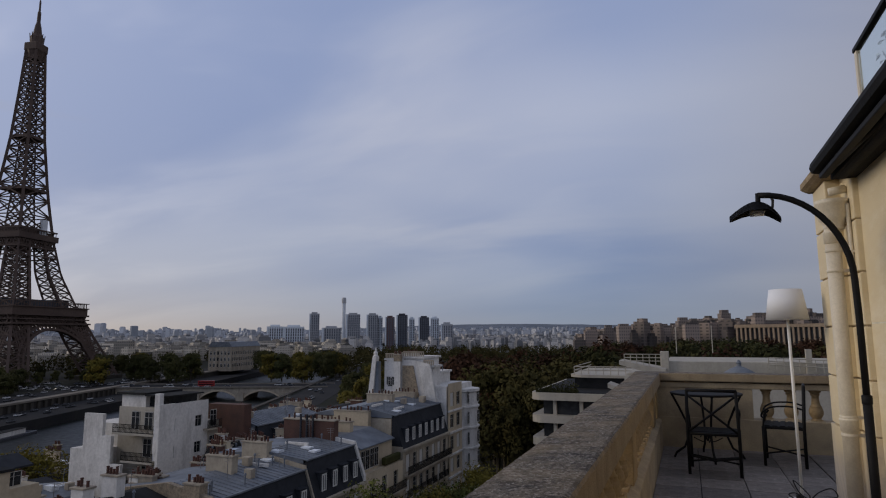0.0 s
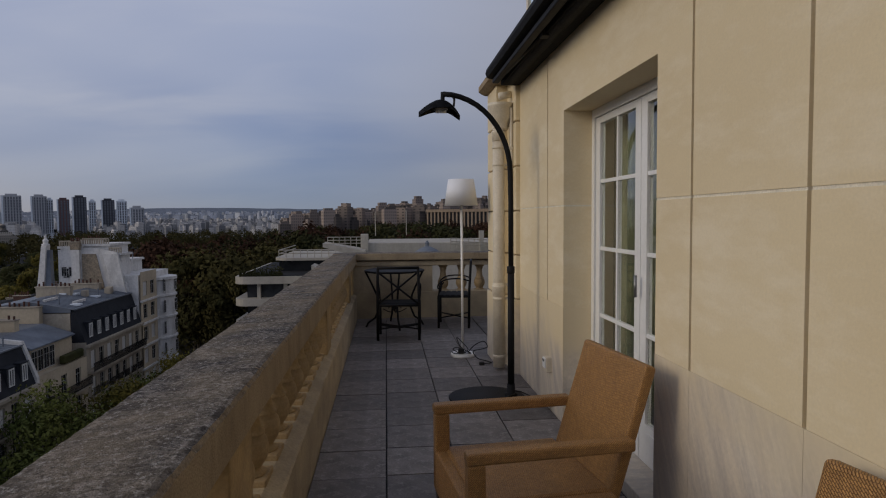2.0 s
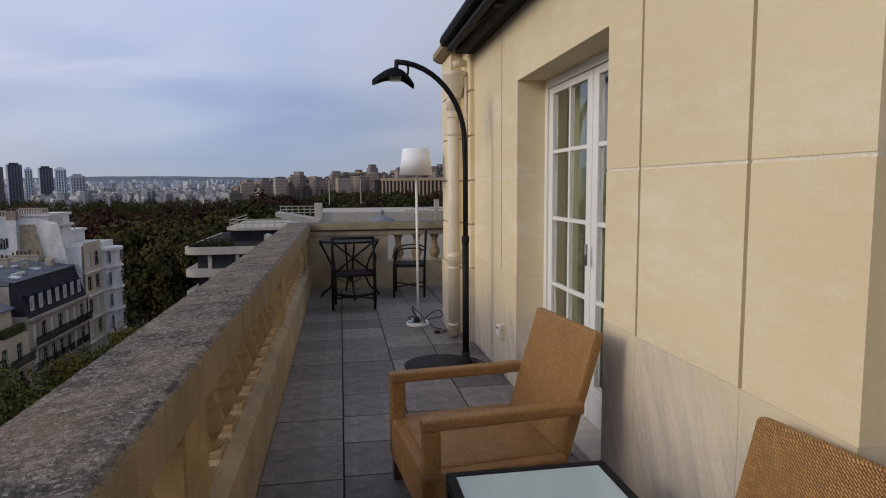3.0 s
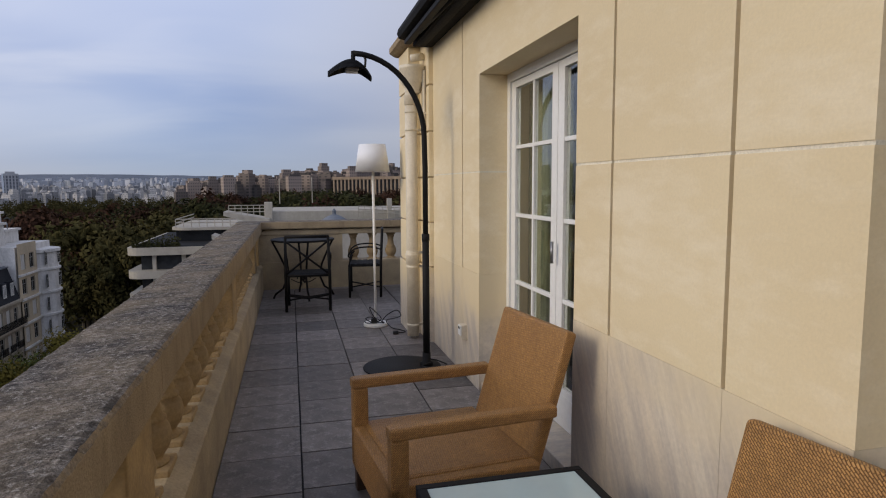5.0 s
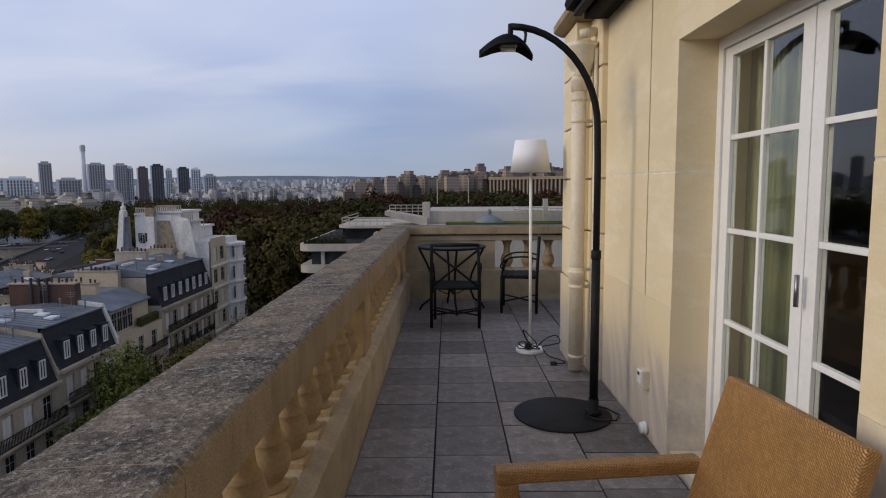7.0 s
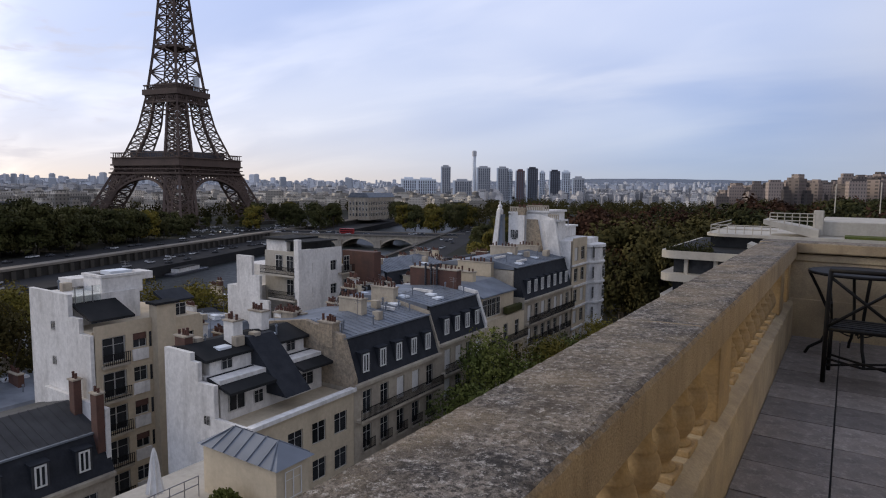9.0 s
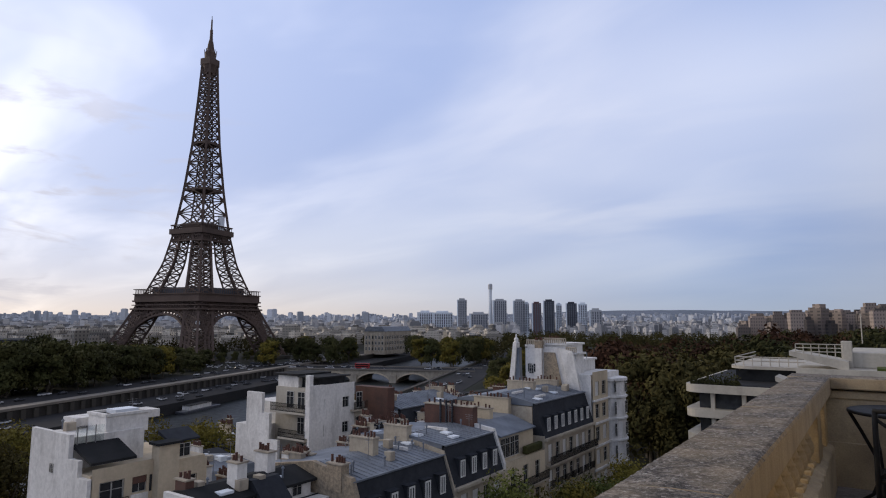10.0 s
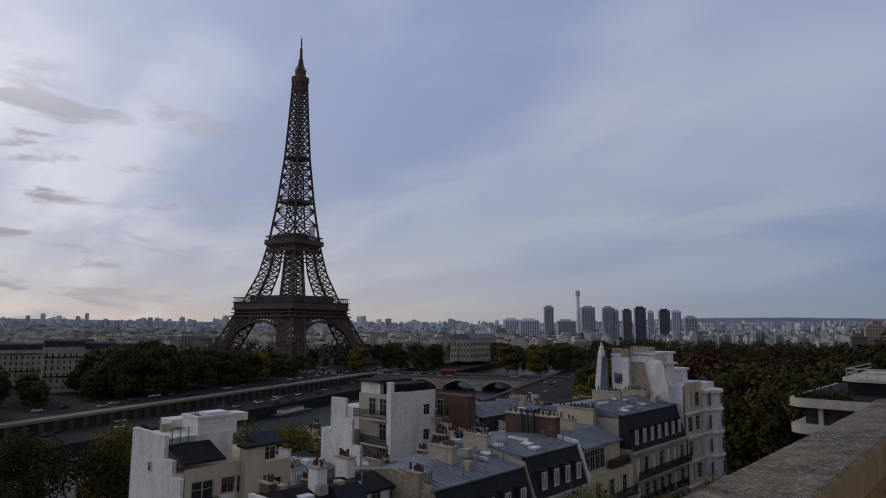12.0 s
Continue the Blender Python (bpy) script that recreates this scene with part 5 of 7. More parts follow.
def facade(parent, name, material, axis, at, s0, s1, z0, z1, rows, cols, w, h, shut=0.0, seed=1, label=""):
    """A front with rows x cols windows; axis 'x' faces +x at x=at, axis 'y' faces -y at y=at."""
    rnd = random.Random(seed)
    holes = []
    for r in rows:
        for c in cols:
            holes.append((c - s0 - w / 2, c - s0 + w / 2, r, r + h))
    if axis == "x":
        ob = part(name, opened_wall(lambda s, z, d: Vector((at - d, s0 + s, z)), s1 - s0, z0, z1, holes), material, parent, label)
        for r in rows:
            for c in cols:
                put_window(parent, at - WIN_GAP + 0.05, c - w / 2, r, w, h, 0, rnd.random() < shut)
    else:
        ob = part(name, opened_wall(lambda s, z, d: Vector((s0 + s, at + d, z)), s1 - s0, z0, z1, holes), material, parent, label)
        for r in rows:
            for c in cols:
                put_window(parent, c + -w / 2, at + WIN_GAP - 0.05, r, w, h, radians(-90), rnd.random() < shut)
    return ob


POT = mesh_of("chimney_pot", lathe([(0.11, 0), (0.10, 0.40), (0.125, 0.42), (0.11, 0.48)], 8), M["pot"])


def chimney(parent, x0, x1, y0, y1, z0, z1, material, pots=6, label="chimney topped by a row of clay pots"):
    st = part("chimney", box(x0, x1, y0, y1, z0, z1, 0.04), material, parent, label)
    part("chimney_cap", box(x0 - 0.08, x1 + 0.08, y0 - 0.08, y1 + 0.08, z1, z1 + 0.12), M["wall_stone"], st)
    for i in range(pots):
        f = (i + 0.5) / pots
        if (i * 7 + int(abs(y0 * 3 + x0))) % 6 == 0:
            continue
        grow = 0.7 + ((i * 5 + int(abs(x0 * 7))) % 7) * 0.09
        share("chimney_pot", POT, st, (x0 + (x1 - x0) * f, (y0 + y1) / 2, z1 + 0.12) if x1 - x0 > y1 - y0 else ((x0 + x1) / 2, y0 + (y1 - y0) * f, z1 + 0.12), scale=(1, 1, grow))
    return st


def railing(parent, x, y0, y1, z, h=0.95, out=0.7):
    part("balcony_slab", box(x, x + out, y0, y1, z - 0.22, z), M["wall_stone"], parent)
    bm = bmesh.new()
    add_box(bm, x + out - 0.06, x + out - 0.01, y0, y1, z + h - 0.05, z + h)
    add_box(bm, x + out - 0.06, x + out - 0.01, y0, y1, z + 0.08, z + 0.13)
    n = int((y1 - y0) / 0.16)
    for i in range(n + 1):
        y = y0 + (y1 - y0) * i / n
        add_box(bm, x + out - 0.055, x + out - 0.02, y - 0.025, y + 0.025, z, z + h)
    tagged(part("balcony_rail", bm, M["iron"], parent, "black iron balcony rail"), kind="stuff")


DORM_BODY = mesh_of("dormer", box(-1.2, 0.0, -0.56, 0.56, 0.0, 1.7), M["slate"])
DORM_FRONT = mesh_of("dormer_front", box(-0.05, 0.005, -0.58, 0.58, 0.0, 1.74), M["roof_dark"])
DORM_ROOF = mesh_of("dormer_roof", extrude_profile([(0.09, 0.0), (0.09, 0.07), (-1.4, 0.16), (-1.4, 0.0)], -0.66, 0.66), M["slate"])


def mansard(parent, x1, x0, y0, y1, ze, steep, ridge, dormers, roofing=None):
    """Slate lower slope and shallow zinc upper slope, running along y, front at x1."""
    roofing = roofing or M["zinc"]
    b, t = 1.25, ze + steep
    part("slate_slope", extrude_profile([(x1, ze), (x1 - b, t), (x1 - b - 0.3, t), (x1 - b - 0.3, ze)], y0, y1), M["slate"], parent, "steep dark slate slope")
    mid = (x1 + x0) / 2
    part("zinc_roof", extrude_profile([(x1 - b + 0.1, t), (mid, ridge), (x0, t), (x0, t - 0.3), (x1 - b - 0.2, t - 0.3)], y0, y1), roofing, parent, "seamed grey metal roof")
    bm = bmesh.new()
    n = int((y1 - y0) / 0.65)
    for i in range(n + 1):
        y = y0 + (y1 - y0) * i / n
        add_bar(bm, (x1 - b + 0.1, y, t + 0.02), (mid, y, ridge + 0.02), 0.07)
    tagged(part("zinc_seam", bm, roofing, parent), kind="stuff")
    part("cornice", box(x1 - 0.4, x1 + 0.35, y0, y1, ze - 0.35, ze, 0.05), M["wall_stone"], parent)
    part("gutter", box(x1 - b - 0.05, x1 - b + 0.18, y0, y1, t - 0.06, t + 0.08), M["zinc"], parent)
    for y in dormers:
        d = share("dormer", DORM_BODY, parent, (x1 - 0.22, y, ze + 0.6))
        share("dormer_roof", DORM_ROOF, d, (0, 0, 1.75))
        share("dormer_front", DORM_FRONT, d)
        put_window(parent, x1 - 0.20, y - 0.40, ze + 0.66, 0.80, 1.6, frame=DORM_FRAME)


def spread(a, b, n):
    return [a + (b - a) * (i + 0.5) / n for i in range(n)]


FX = -33.0   # street front line


def row_house(y0, y1, ze, steep, ridge, wall, label, n_win, depth=12.5, seed=1, balcony=True):
    h = thing("house", label, "building", None, "street houses")
    part("body", box(FX - depth, FX - 0.3, y0 + 0.01, y1 - 0.01, GZ, ze - 0.02), wall, h)
    if steep:
        part("attic_wall", box(FX - depth, FX - 1.62, y0 + 0.02, y1 - 0.02, ze - 0.02, ze + steep - 0.4), wall, h)
    rows = [ze - 2.9 - 3.05 * k for k in range(6)]
    rows = [r for r in rows if r > GZ + 1]
    facade(h, "front", wall, "x", FX, y0, y1, GZ, ze, rows, spread(y0 + 0.5, y1 - 0.5, n_win), 1.15, 2.05, 0.3, seed, "stone street front with tall windows")
    part("side_wall", box(FX - depth, FX, y0 - 0.02, y0 + 0.02, GZ, ze + 0.3), wall, h)
    if balcony:
        railing(h, FX, y0 + 0.2, y1 - 0.2, ze - 3.05)
        for r in rows[1:4]:
            for c in spread(y0 + 0.5, y1 - 0.5, n_win):
                railing(h, FX, c - 0.75, c + 0.75, r - 0.02, 0.9, 0.32)
    if steep:
        mansard(h, FX, FX - depth, y0, y1, ze, steep, ridge, spread(y0 + 0.6, y1 - 0.6, n_win))
    return h


def party_wall(h, y, ze, steep, top, material):
    """A raised wall between two roofs, following the mansard's slope."""
    prof = [(FX + 0.1, ze - 0.3), (FX + 0.1, ze + 0.5), (FX - 1.2, ze + steep + 0.35), (FX - 5.6, top + 0.35), (FX - 11.5, ze + steep + 0.2), (FX - 11.5, ze - 0.3)]
    part("party_wall", extrude_profile(prof, y - 0.22, y + 0.22), material, h, "raised party wall between roofs")


r1 = row_house(40.2, 53.0, -14.8, 3.7, -10.3, M["wall_stone"], "stone town house with a dormered slate mansard roof", 5, seed=2)
party_wall(r1, 40.3, -14.8, 3.7, -10.3, M["rubble"])
party_wall(r1, 53.0, -14.8, 3.7, -10.3, M["wall_stone"])
chimney(r1, -41.5, -38.5, 52.6, 53.4, -11, -8.9, M["wall_stone"], 8)
chimney(r1, -40.5, -37.6, 46.5, 47.3, -11, -9.1, M["wall_stone"], 8)
chimney(r1, -36.8, -35.2, 40.0, 40.9, -12, -9.9, M["rubble"], 6)
r2 = row_house(53.0, 62.4, -14.0, 3.7, -9.7, M["wall_stone"], "narrow stone town house with a slate mansard roof", 4, seed=4)
party_wall(r2, 62.4, -14.0, 3.7, -9.7, M["wall_white"])
chimney(r2, -43.2, -36.6, 61.9, 62.9, -10.6, -7.9, M["brick_far"], 9, "dark red brick chimney wall with pots")
part("white_base", box(-43.6, -36.2, 61.8, 63.0, -13, -10.6), M["wall_white"], r2, "white rendered chimney base")
for x in (-39.2, -40.0, -40.8):
    part("flue", tube([(x, 61.7, -11), (x, 61.7, -7.2)], 0.13, 8), M["car_dark"], r2)
r3 = row_house(62.4, 72.3, -13.6, 0, 0, M["wall_cream"], "cream town house with a glazed roof room", 3, seed=6)
part("roof_room", box(-40.5, -34.0, 63.2, 71.2, -13.6, -11.0), M["wall_cream"], r3)
for y in spread(63.3, 67.6, 4):
    put_window(r3, -33.98, y - 0.5, -13.4, 1.0, 2.2)
part("roof_room_top", extrude_profile([(-33.7, -11.0), (-33.7, -10.85), (-37, -9.7), (-41, -9.7), (-41, -11.0)], 63.0, 71.4), M["zinc"], r3, "sloped zinc roof")
part("terrace_hedge", box(-33.7, -33.1, 67.8, 72.0, -13.5, -12.6, 0.15), M["leaf_dark"], r3, "clipped terrace hedge")
chimney(r3, -42.5, -37.5, 71.6, 72.5, -12, -8.0, M["wall_cream"], 10)
chimney(r3, -41.0, -37.0, 66.2, 67.0, -11, -8.6, M["wall_cream"], 8)
r4 = row_house(72.3, 88.0, -12.4, 4.0, -7.4, M["wall_stone"], "long stone town house with a slate mansard roof", 7, seed=8)
chimney(r4, -41.0, -37.6, 86.2, 87.0, -9, -6.9, M["wall_stone"], 7)
chimney(r4, -42.0, -38.0, 79.5, 80.3, -9, -6.6, M["wall_stone"], 8)

# tall white corner house with a cut gable
wb = thing("house", "tall white corner house with curved bays and a stepped gable", "building", None, "street houses")
part("body", box(-43.5, FX - 0.3, 88.1, 99.8, GZ, -6.0), M["wall_white"], wb)
rows = [-9.0 - 3.15 * k for k in range(8)]
facade(wb, "front", M["wall_cream"], "x", FX, 88.0, 94.0, GZ, -5.6, rows, spread(88.3, 93.7, 2), 1.5, 2.0, 0.35, 3, "cream front with wide windows")
for z in rows:
    part("floor_band", box(FX - 0.1, FX + 0.25, 88.0, 94.0, z - 0.75, z - 0.5), M["wall_white"], wb)
bay = part("bay", lathe([(3.2, 0), (3.2, 0.01)], 12, (FX - 1.6, 97.0, GZ)), M["wall_white"], wb)
bay.data.clear_geometry()
bm = lathe([(3.1, GZ), (3.1, -7.4), (3.4, -7.3), (3.4, -6.9), (2.6, -6.8)], 20, (FX - 1.6, 97.0, 0))
bm.to_mesh(bay.data)
bm.free()
for z in rows:
    part("bay_band", lathe([(3.3, z - 0.8), (3.35, z - 0.75), (3.35, z - 0.5), (3.1, z - 0.45)], 20, (FX - 1.6, 97.0, 0)), M["wall_white"], wb, "rounded floor band")
    for a in (-38, 8):
        put_window(wb, FX - 1.6 + 3.12 * math.cos(radians(a)) - 0.55 * math.sin(radians(a)) * -1 * 0, 97.0 + 3.12 * math.sin(radians(a)) - 0.6, z, 1.2, 1.9, 0)
prof_y = [(-43.5, -8.0), (-43.5, -2.4), (-41.0, -2.2), (-38.5, -2.2), (-36.0, -2.8), (-35.0, -6.0), (-33.6, -11.0), (-33.2, -12.0), (-33.0, -13.0), (-33.0, -20.0), (-43.5, -20.0)]
part("gable", extrude_profile(prof_y, 87.98, 88.4), M["wall_white"], wb, "white sloping party gable")
part("gable_patch", extrude_profile([(-40.4, -12.0), (-40.4, -3.0), (-38.6, -3.0), (-37.0, -10.5), (-37.0, -12.0)], 87.85, 87.97), M["rubble"], wb, "bare stone patch in the gable")
part("gable_flue", box(-41.6, -40.6, 87.5, 87.97, -12.0, -2.4), M["wall_white"], wb)
part("gable_flue", extrude_profile([(-37.6, -3.0), (-35.7, -3.0), (-34.2, -10.8), (-35.7, -10.8)], 87.5, 87.97), M["wall_white"], wb, "broad white sloping flue")
for x in (-42.8, -41.9):
    put_window(wb, x - 0.3, 87.96, -6.0, 0.7, 1.3, radians(-90))
for x0, x1, y0, y1, z0, z1 in ((-43.4, -40.6, 88.4, 93, -6, -2.0), (-40.4, -37.2, 88.6, 95, -6, -1.7), (-37.0, -35.6, 88.6, 91.5, -7, -3.0), (-42, -37, 95, 99.5, -6, -4.2)):
    part("attic", box(x0, x1, y0, y1, z0, z1, 0.08), M["wall_white"], wb, "white set-back attic storey")
    part("attic_parapet", box(x0 - 0.25, x1 + 0.25, y0 - 0.25, y1 + 0.25, z1 - 0.25, z1 + 0.05), M["wall_white"], wb)
chimney(wb, -41.2, -38.4, 89.5, 90.2, -2.2, -1.2, M["wall_white"], 8)
part("spire_flue", extrude_profile([(-46.4, -13.0), (-45.0, -1.8), (-44.4, -1.8), (-45.3, -13.0)], 86.8, 87.9), M["wall_white"], wb, "tall leaning white flue")
part("flue_shaft", extrude_profile([(-45.25, -13.0), (-44.4, -2.4), (-44.1, -2.4), (-43.9, -13.0)], 87.1, 87.9), M["zinc"], wb, "grey sloping metal flue")
part("finial", lathe([(0.45, -1.8), (0.5, -1.6), (0.3, -1.5), (0.35, -1.1), (0.12, -0.8), (0.14, -0.6), (0.04, -0.3)], 10, (-44.7, 87.35, 0)), M["wall_white"], wb, "small stone finial")
for x0, x1, y, z in ((-43.4, -40.6, 88.2, -1.95), (-40.5, -37.1, 88.4, -1.65), (-37.1, -35.5, 88.4, -2.95)):
    bm = bmesh.new()
    add_box(bm, x0, x1, y - 0.12, y + 0.12, z + 0.62, z + 0.78)
    n = int((x1 - x0) / 0.3)
    for i in range(n + 1):
        add_box(bm, x0 + 0.3 * i, x0 + 0.3 * i + 0.14, y - 0.08, y + 0.08, z, z + 0.62)
    tagged(part("balustrade", bm, M["wall_stone"], wb, "small stone roof balustrade"), kind="stuff")
chimney(wb, -41.7, -40.5, 87.45, 87.95, -2.4, -1.4, M["rubble"], 5)
for z in (-6.2, -9.3):
    put_window(wb, -42.9, 87.95, z, 0.8, 1.3, radians(-90))
part("string_course", box(-43.6, -40.2, 87.7, 88.0, -7.2, -6.95), M["wall_stone"], wb)

# modern cream block in front of the mansards
b2 = thing("house", "cream modern block with blank white side and black roof terraces", "building", None, "street houses")
part("body", box(-42.2, FX - 0.3, 29.55, 40.1, GZ, -15.5), M["wall_cream"], b2)
facade(b2, "front", M["wall_cream"], "x", FX, 29.5, 40.15, GZ, -15.0, [-18.3 - 3.0 * k for k in range(5)], spread(30.0, 39.8, 4), 1.5, 1.7, 0.1, 11, "cream front with square windows")
part("parapet_band", box(FX - 0.3, FX + 0.3, 29.4, 40.2, -15.25, -14.95), M["wall_white"], b2)
prof = [(-42.2, -20), (-42.2, -10.6), (-39.0, -10.6), (-39.0, -11.2), (-38.2, -11.2), (-38.2, -12.6), (-36.4, -12.6), (-36.4, -15.0), (-33.2, -15.0), (-33.0, -20)]
part("side_gable", extrude_profile(prof, 29.2, 29.56), M["wall_white"], b2, "stained blank white side wall")
part("side_lower", box(-42.2, FX - 0.01, 29.2, 29.56, GZ, -20), M["wall_white"], b2)
for x, z in ((-37.6, -15.6), (-37.6, -19.2)):
    put_window(b2, x, 29.19, z, 0.7, 0.7, radians(-90))
part("attic", box(-42.1, -36.5, 29.8, 40.0, -15.5, -12.4), M["wall_white"], b2, "white set-back attic")
for y, wd, hh in ((31.2, 1.5, 1.9), (33.2, 0.9, 1.0), (36.6, 0.9, 1.8), (38.2, 1.6, 1.1)):
    put_window(b2, -36.48, y - wd / 2, -14.9, wd, hh)
part("terrace_awning", extrude_profile([(-35.2, -13.05), (-37.9, -12.35), (-37.9, -12.6), (-35.2, -13.25)], 29.7, 33.9), M["tar"], b2, "black terrace roof")
part("terrace_awning", extrude_profile([(-35.2, -13.05), (-37.9, -12.35), (-37.9, -12.6), (-35.2, -13.25)], 36.7, 40.1), M["tar"], b2, "black terrace roof")
part("slate_slide", extrude_profile([(-34.3, -14.4), (-38.6, -10.3), (-39.2, -10.3), (-39.2, -14.4)], 34.0, 36.6), M["slate"], b2, "steep dark slate slope")
part("upper_attic", box(-42.1, -38.2, 30.2, 39.6, -12.6, -11.1), M["wall_white"], b2)
put_window(b2, -38.18, 31.2, -12.2, 1.0, 0.95)
put_window(b2, -38.18, 37.6, -12.2, 1.0, 0.95)
part("zinc_top", extrude_profile([(-37.9, -11.35), (-37.9, -11.15), (-40.6, -10.4), (-42.3, -10.7), (-42.3, -11.0)], 29.7, 40.0), M["tar"], b2, "low zinc roof")
chimney(b2, -40.2, -39.0, 33.0, 33.9, -11.6, -9.0, M["wall_white"], 4, "white chimney stack")
chimney(b2, -41.8, -40.2, 36.8, 37.6, -11.0, -9.0, M["wall_white"], 5, "white chimney stack")
chimney(b2, -42.1, -40.8, 30.0, 30.7, -10.9, -9.9, M["brick_far"], 5, "red brick chimney stack")

# taller block farther back
b1 = thing("house", "tall cream apartment block with blank white side", "building", None, "street houses")
BX = -49.0
part("body", box(-58.8, BX - 0.3, 27.55, 37.4, GZ, -10.2), M["wall_cream"], b1)
facade(b1, "front", M["wall_cream"], "x", BX, 27.5, 30.45, GZ, -9.7, [-12.9 - 2.9 * k for k in range(7)], [29.1], 1.95, 2.1, 0.0, 21, "cream front with wide dark windows")
facade(b1, "front", M["wall_cream"], "x", BX, 30.45, 32.4, GZ, -9.7, [-12.1 - 2.9 * k for k in range(7)], [31.3], 1.2, 1.25, 0.0, 23, "cream front with square windows")
for k in range(7):
    part("sill_panel", box(BX, BX + 0.12, 30.6, 32.0, -13.15 - 2.9 * k, -12.2 - 2.9 * k), M["wall_white"], b1, "pale panel under the window")
    if k % 3 != 1:
        part("blind", box(BX - 0.14, BX - 0.04, 30.75, 31.85, -11.4 - 2.9 * k, -10.88 - 2.9 * k), M["brick_far"], b1, "rust-red half-drawn blind")
    part("slot_window", box(BX - 0.02, BX + 0.01, 32.12, 32.34, -12.2 - 2.9 * k, -10.9 - 2.9 * k), M["pane"], b1, "narrow dark stair window")
part("stair_tower", box(BX - 0.3, BX + 0.8, 32.4, 34.2, GZ, -8.6), M["wall_cream"], b1, "blank projecting stair tower")
facade(b1, "front_wing", M["wall_cream"], "x", BX + 0.002, 34.2, 37.4, GZ, -10.4, [-13.2 - 2.9 * k for k in range(7)], [35.8], 1.3, 1.6, 0.1, 22)
for k in range(7):
    railing(b1, BX, 28.0, 30.2, -13.0 - 2.9 * k, 0.9, 0.45)
prof = [(-58.8, GZ), (-58.8, -7.4), (-52.2, -7.4), (-52.2, -9.2), (-50.6, -9.2), (-50.6, -10.4), (-49.0, -10.4), (-49.0, GZ)]
part("side_gable", extrude_profile(prof, 27.2, 27.56), M["wall_white"], b1, "stained blank white side wall")
for z in (-10.6, -13.6, -16.5):
    put_window(b1, -55.2, 27.19, z, 0.7, 0.75, radians(-90))
part("penthouse", box(-57.5, -52.5, 27.8, 33.5, -10.4, -7.7), M["wall_white"], b1)
part("lift_house", box(-55.8, -52.8, 30.3, 34.0, -8, -6.45, 0.05), M["wall_white"], b1, "white rooftop lift house")
part("lift_roof", box(-55.5, -53.1, 30.6, 33.7, -6.45, -6.38), M["tar"], b1)
for x0, x1, y0, y1 in ((-55.9, -52.7, 30.2, 30.5), (-55.9, -52.7, 33.8, 34.1), (-55.9, -55.6, 30.5, 33.8), (-53.0, -52.7, 30.5, 33.8)):
    part("roof_kerb", box(x0, x1, y0, y1, -6.45, -6.22), M["wall_white"], b1)
part("terrace_roof", extrude_profile([(-49.4, -9.5), (-49.4, -9.3), (-52.4, -8.2), (-52.4, -8.5)], 27.6, 31.2), M["tar"], b1, "black terrace roof")
part("terrace_roof", extrude_profile([(-50.0, -8.9), (-50.0, -8.75), (-51.9, -8.0), (-51.9, -8.3)], 34.4, 37.3), M["slate"], b1)
put_window(b1, -50.2, 35.2, -10.3, 1.3, 1.2)
p = part("glass_screen", box(-52.3, -52.25, 27.7, 29.9, -8.4, -6.9), M["glass"], b1, "pale glass terrace screen")
part("roof_sheet", box(-55.0, -53.4, 31.4, 33.4, -6.38, -6.05), M["tower_pale"], b1, "pale roof light")
for y in (27.8, 28.5, 29.2):
    part("screen_post", box(-52.32, -52.22, y, y + 0.06, -8.4, -6.85), M["steel"], b1)
part("parapet_wall", box(-58.7, -56.4, 29.6, 37.2, -7.5, -6.8), M["wall_white"], b1, "white roof parapet")
part("stair_cap", box(BX - 0.5, BX + 1.0, 32.2, 34.4, -8.6, -8.4), M["tar"], b1)
part("side_ledge", box(-59.0, -48.9, 26.95, 27.25, -20.3, -20.0), M["roof_dark"], b1, "grey lead ledge")

# low slate-roofed house to the left of it
lh = thing("house", "low stone house with a dormered slate mansard roof", "building", None, "street houses")
part("body", box(-58, -46.3, 8.0, 27.1, GZ, -21.0), M["wall_stone"], lh)
facade(lh, "front", M["wall_stone"], "x", -46.0, 8.0, 27.1, GZ, -20.5, [-23.6, -26.8, -30.0], spread(8.5, 26.5, 7), 1.1, 1.9, 0.0, 31, "stone front with paned windows")
mansard(lh, -46.0, -58.0, 8.0, 27.1, -20.5, 3.0, -16.0, spread(8.5, 26.5, 6), M["roof_dark"])
part("end_wall", box(-56.0, -46.4, 26.8, 27.15, GZ, -15.6), M["wall_white"], lh, "white rendered end wall")
chimney(lh, -50.6, -49.8, 26.2, 26.8, -19, -13.9, M["brick_far"], 2, "slim dark brick chimney stack")
chimney(lh, -47.4, -46.5, 26.2, 26.8, -19, -14.4, M["brick_far"], 2, "slim dark brick chimney stack")

# stepped white block with windows, and roofs around it
b3 = thing("house", "white apartment block with a stepped side and roof terraces", "building", None, "street houses")
part("body", box(-66.8, -54.3, 56.5, 61.7, GZ, -8.6), M["wall_white"], b3)
part("side_body", box(-66.8, -62.4, 54.3, 56.5, GZ, -11.2), M["wall_white"], b3)
part("lower_body", box(-62.4, -54.3, 54.3, 56.5, GZ, -15.5), M["wall_white"], b3)
part("flank_wall", box(-54.35, -54.02, 54.22, 56.5, -15.5, -6.0), M["wall_white"], b3, "white flank wall beside the terraces")
facade(b3, "front", M["wall_white"], "x", -54.0, 54.2, 61.7, GZ, -6.0, [-9.0 - 3.0 * k for k in range(5)], [56.0, 60.2], 1.1, 1.3, 0.0, 41, "white front with small windows")
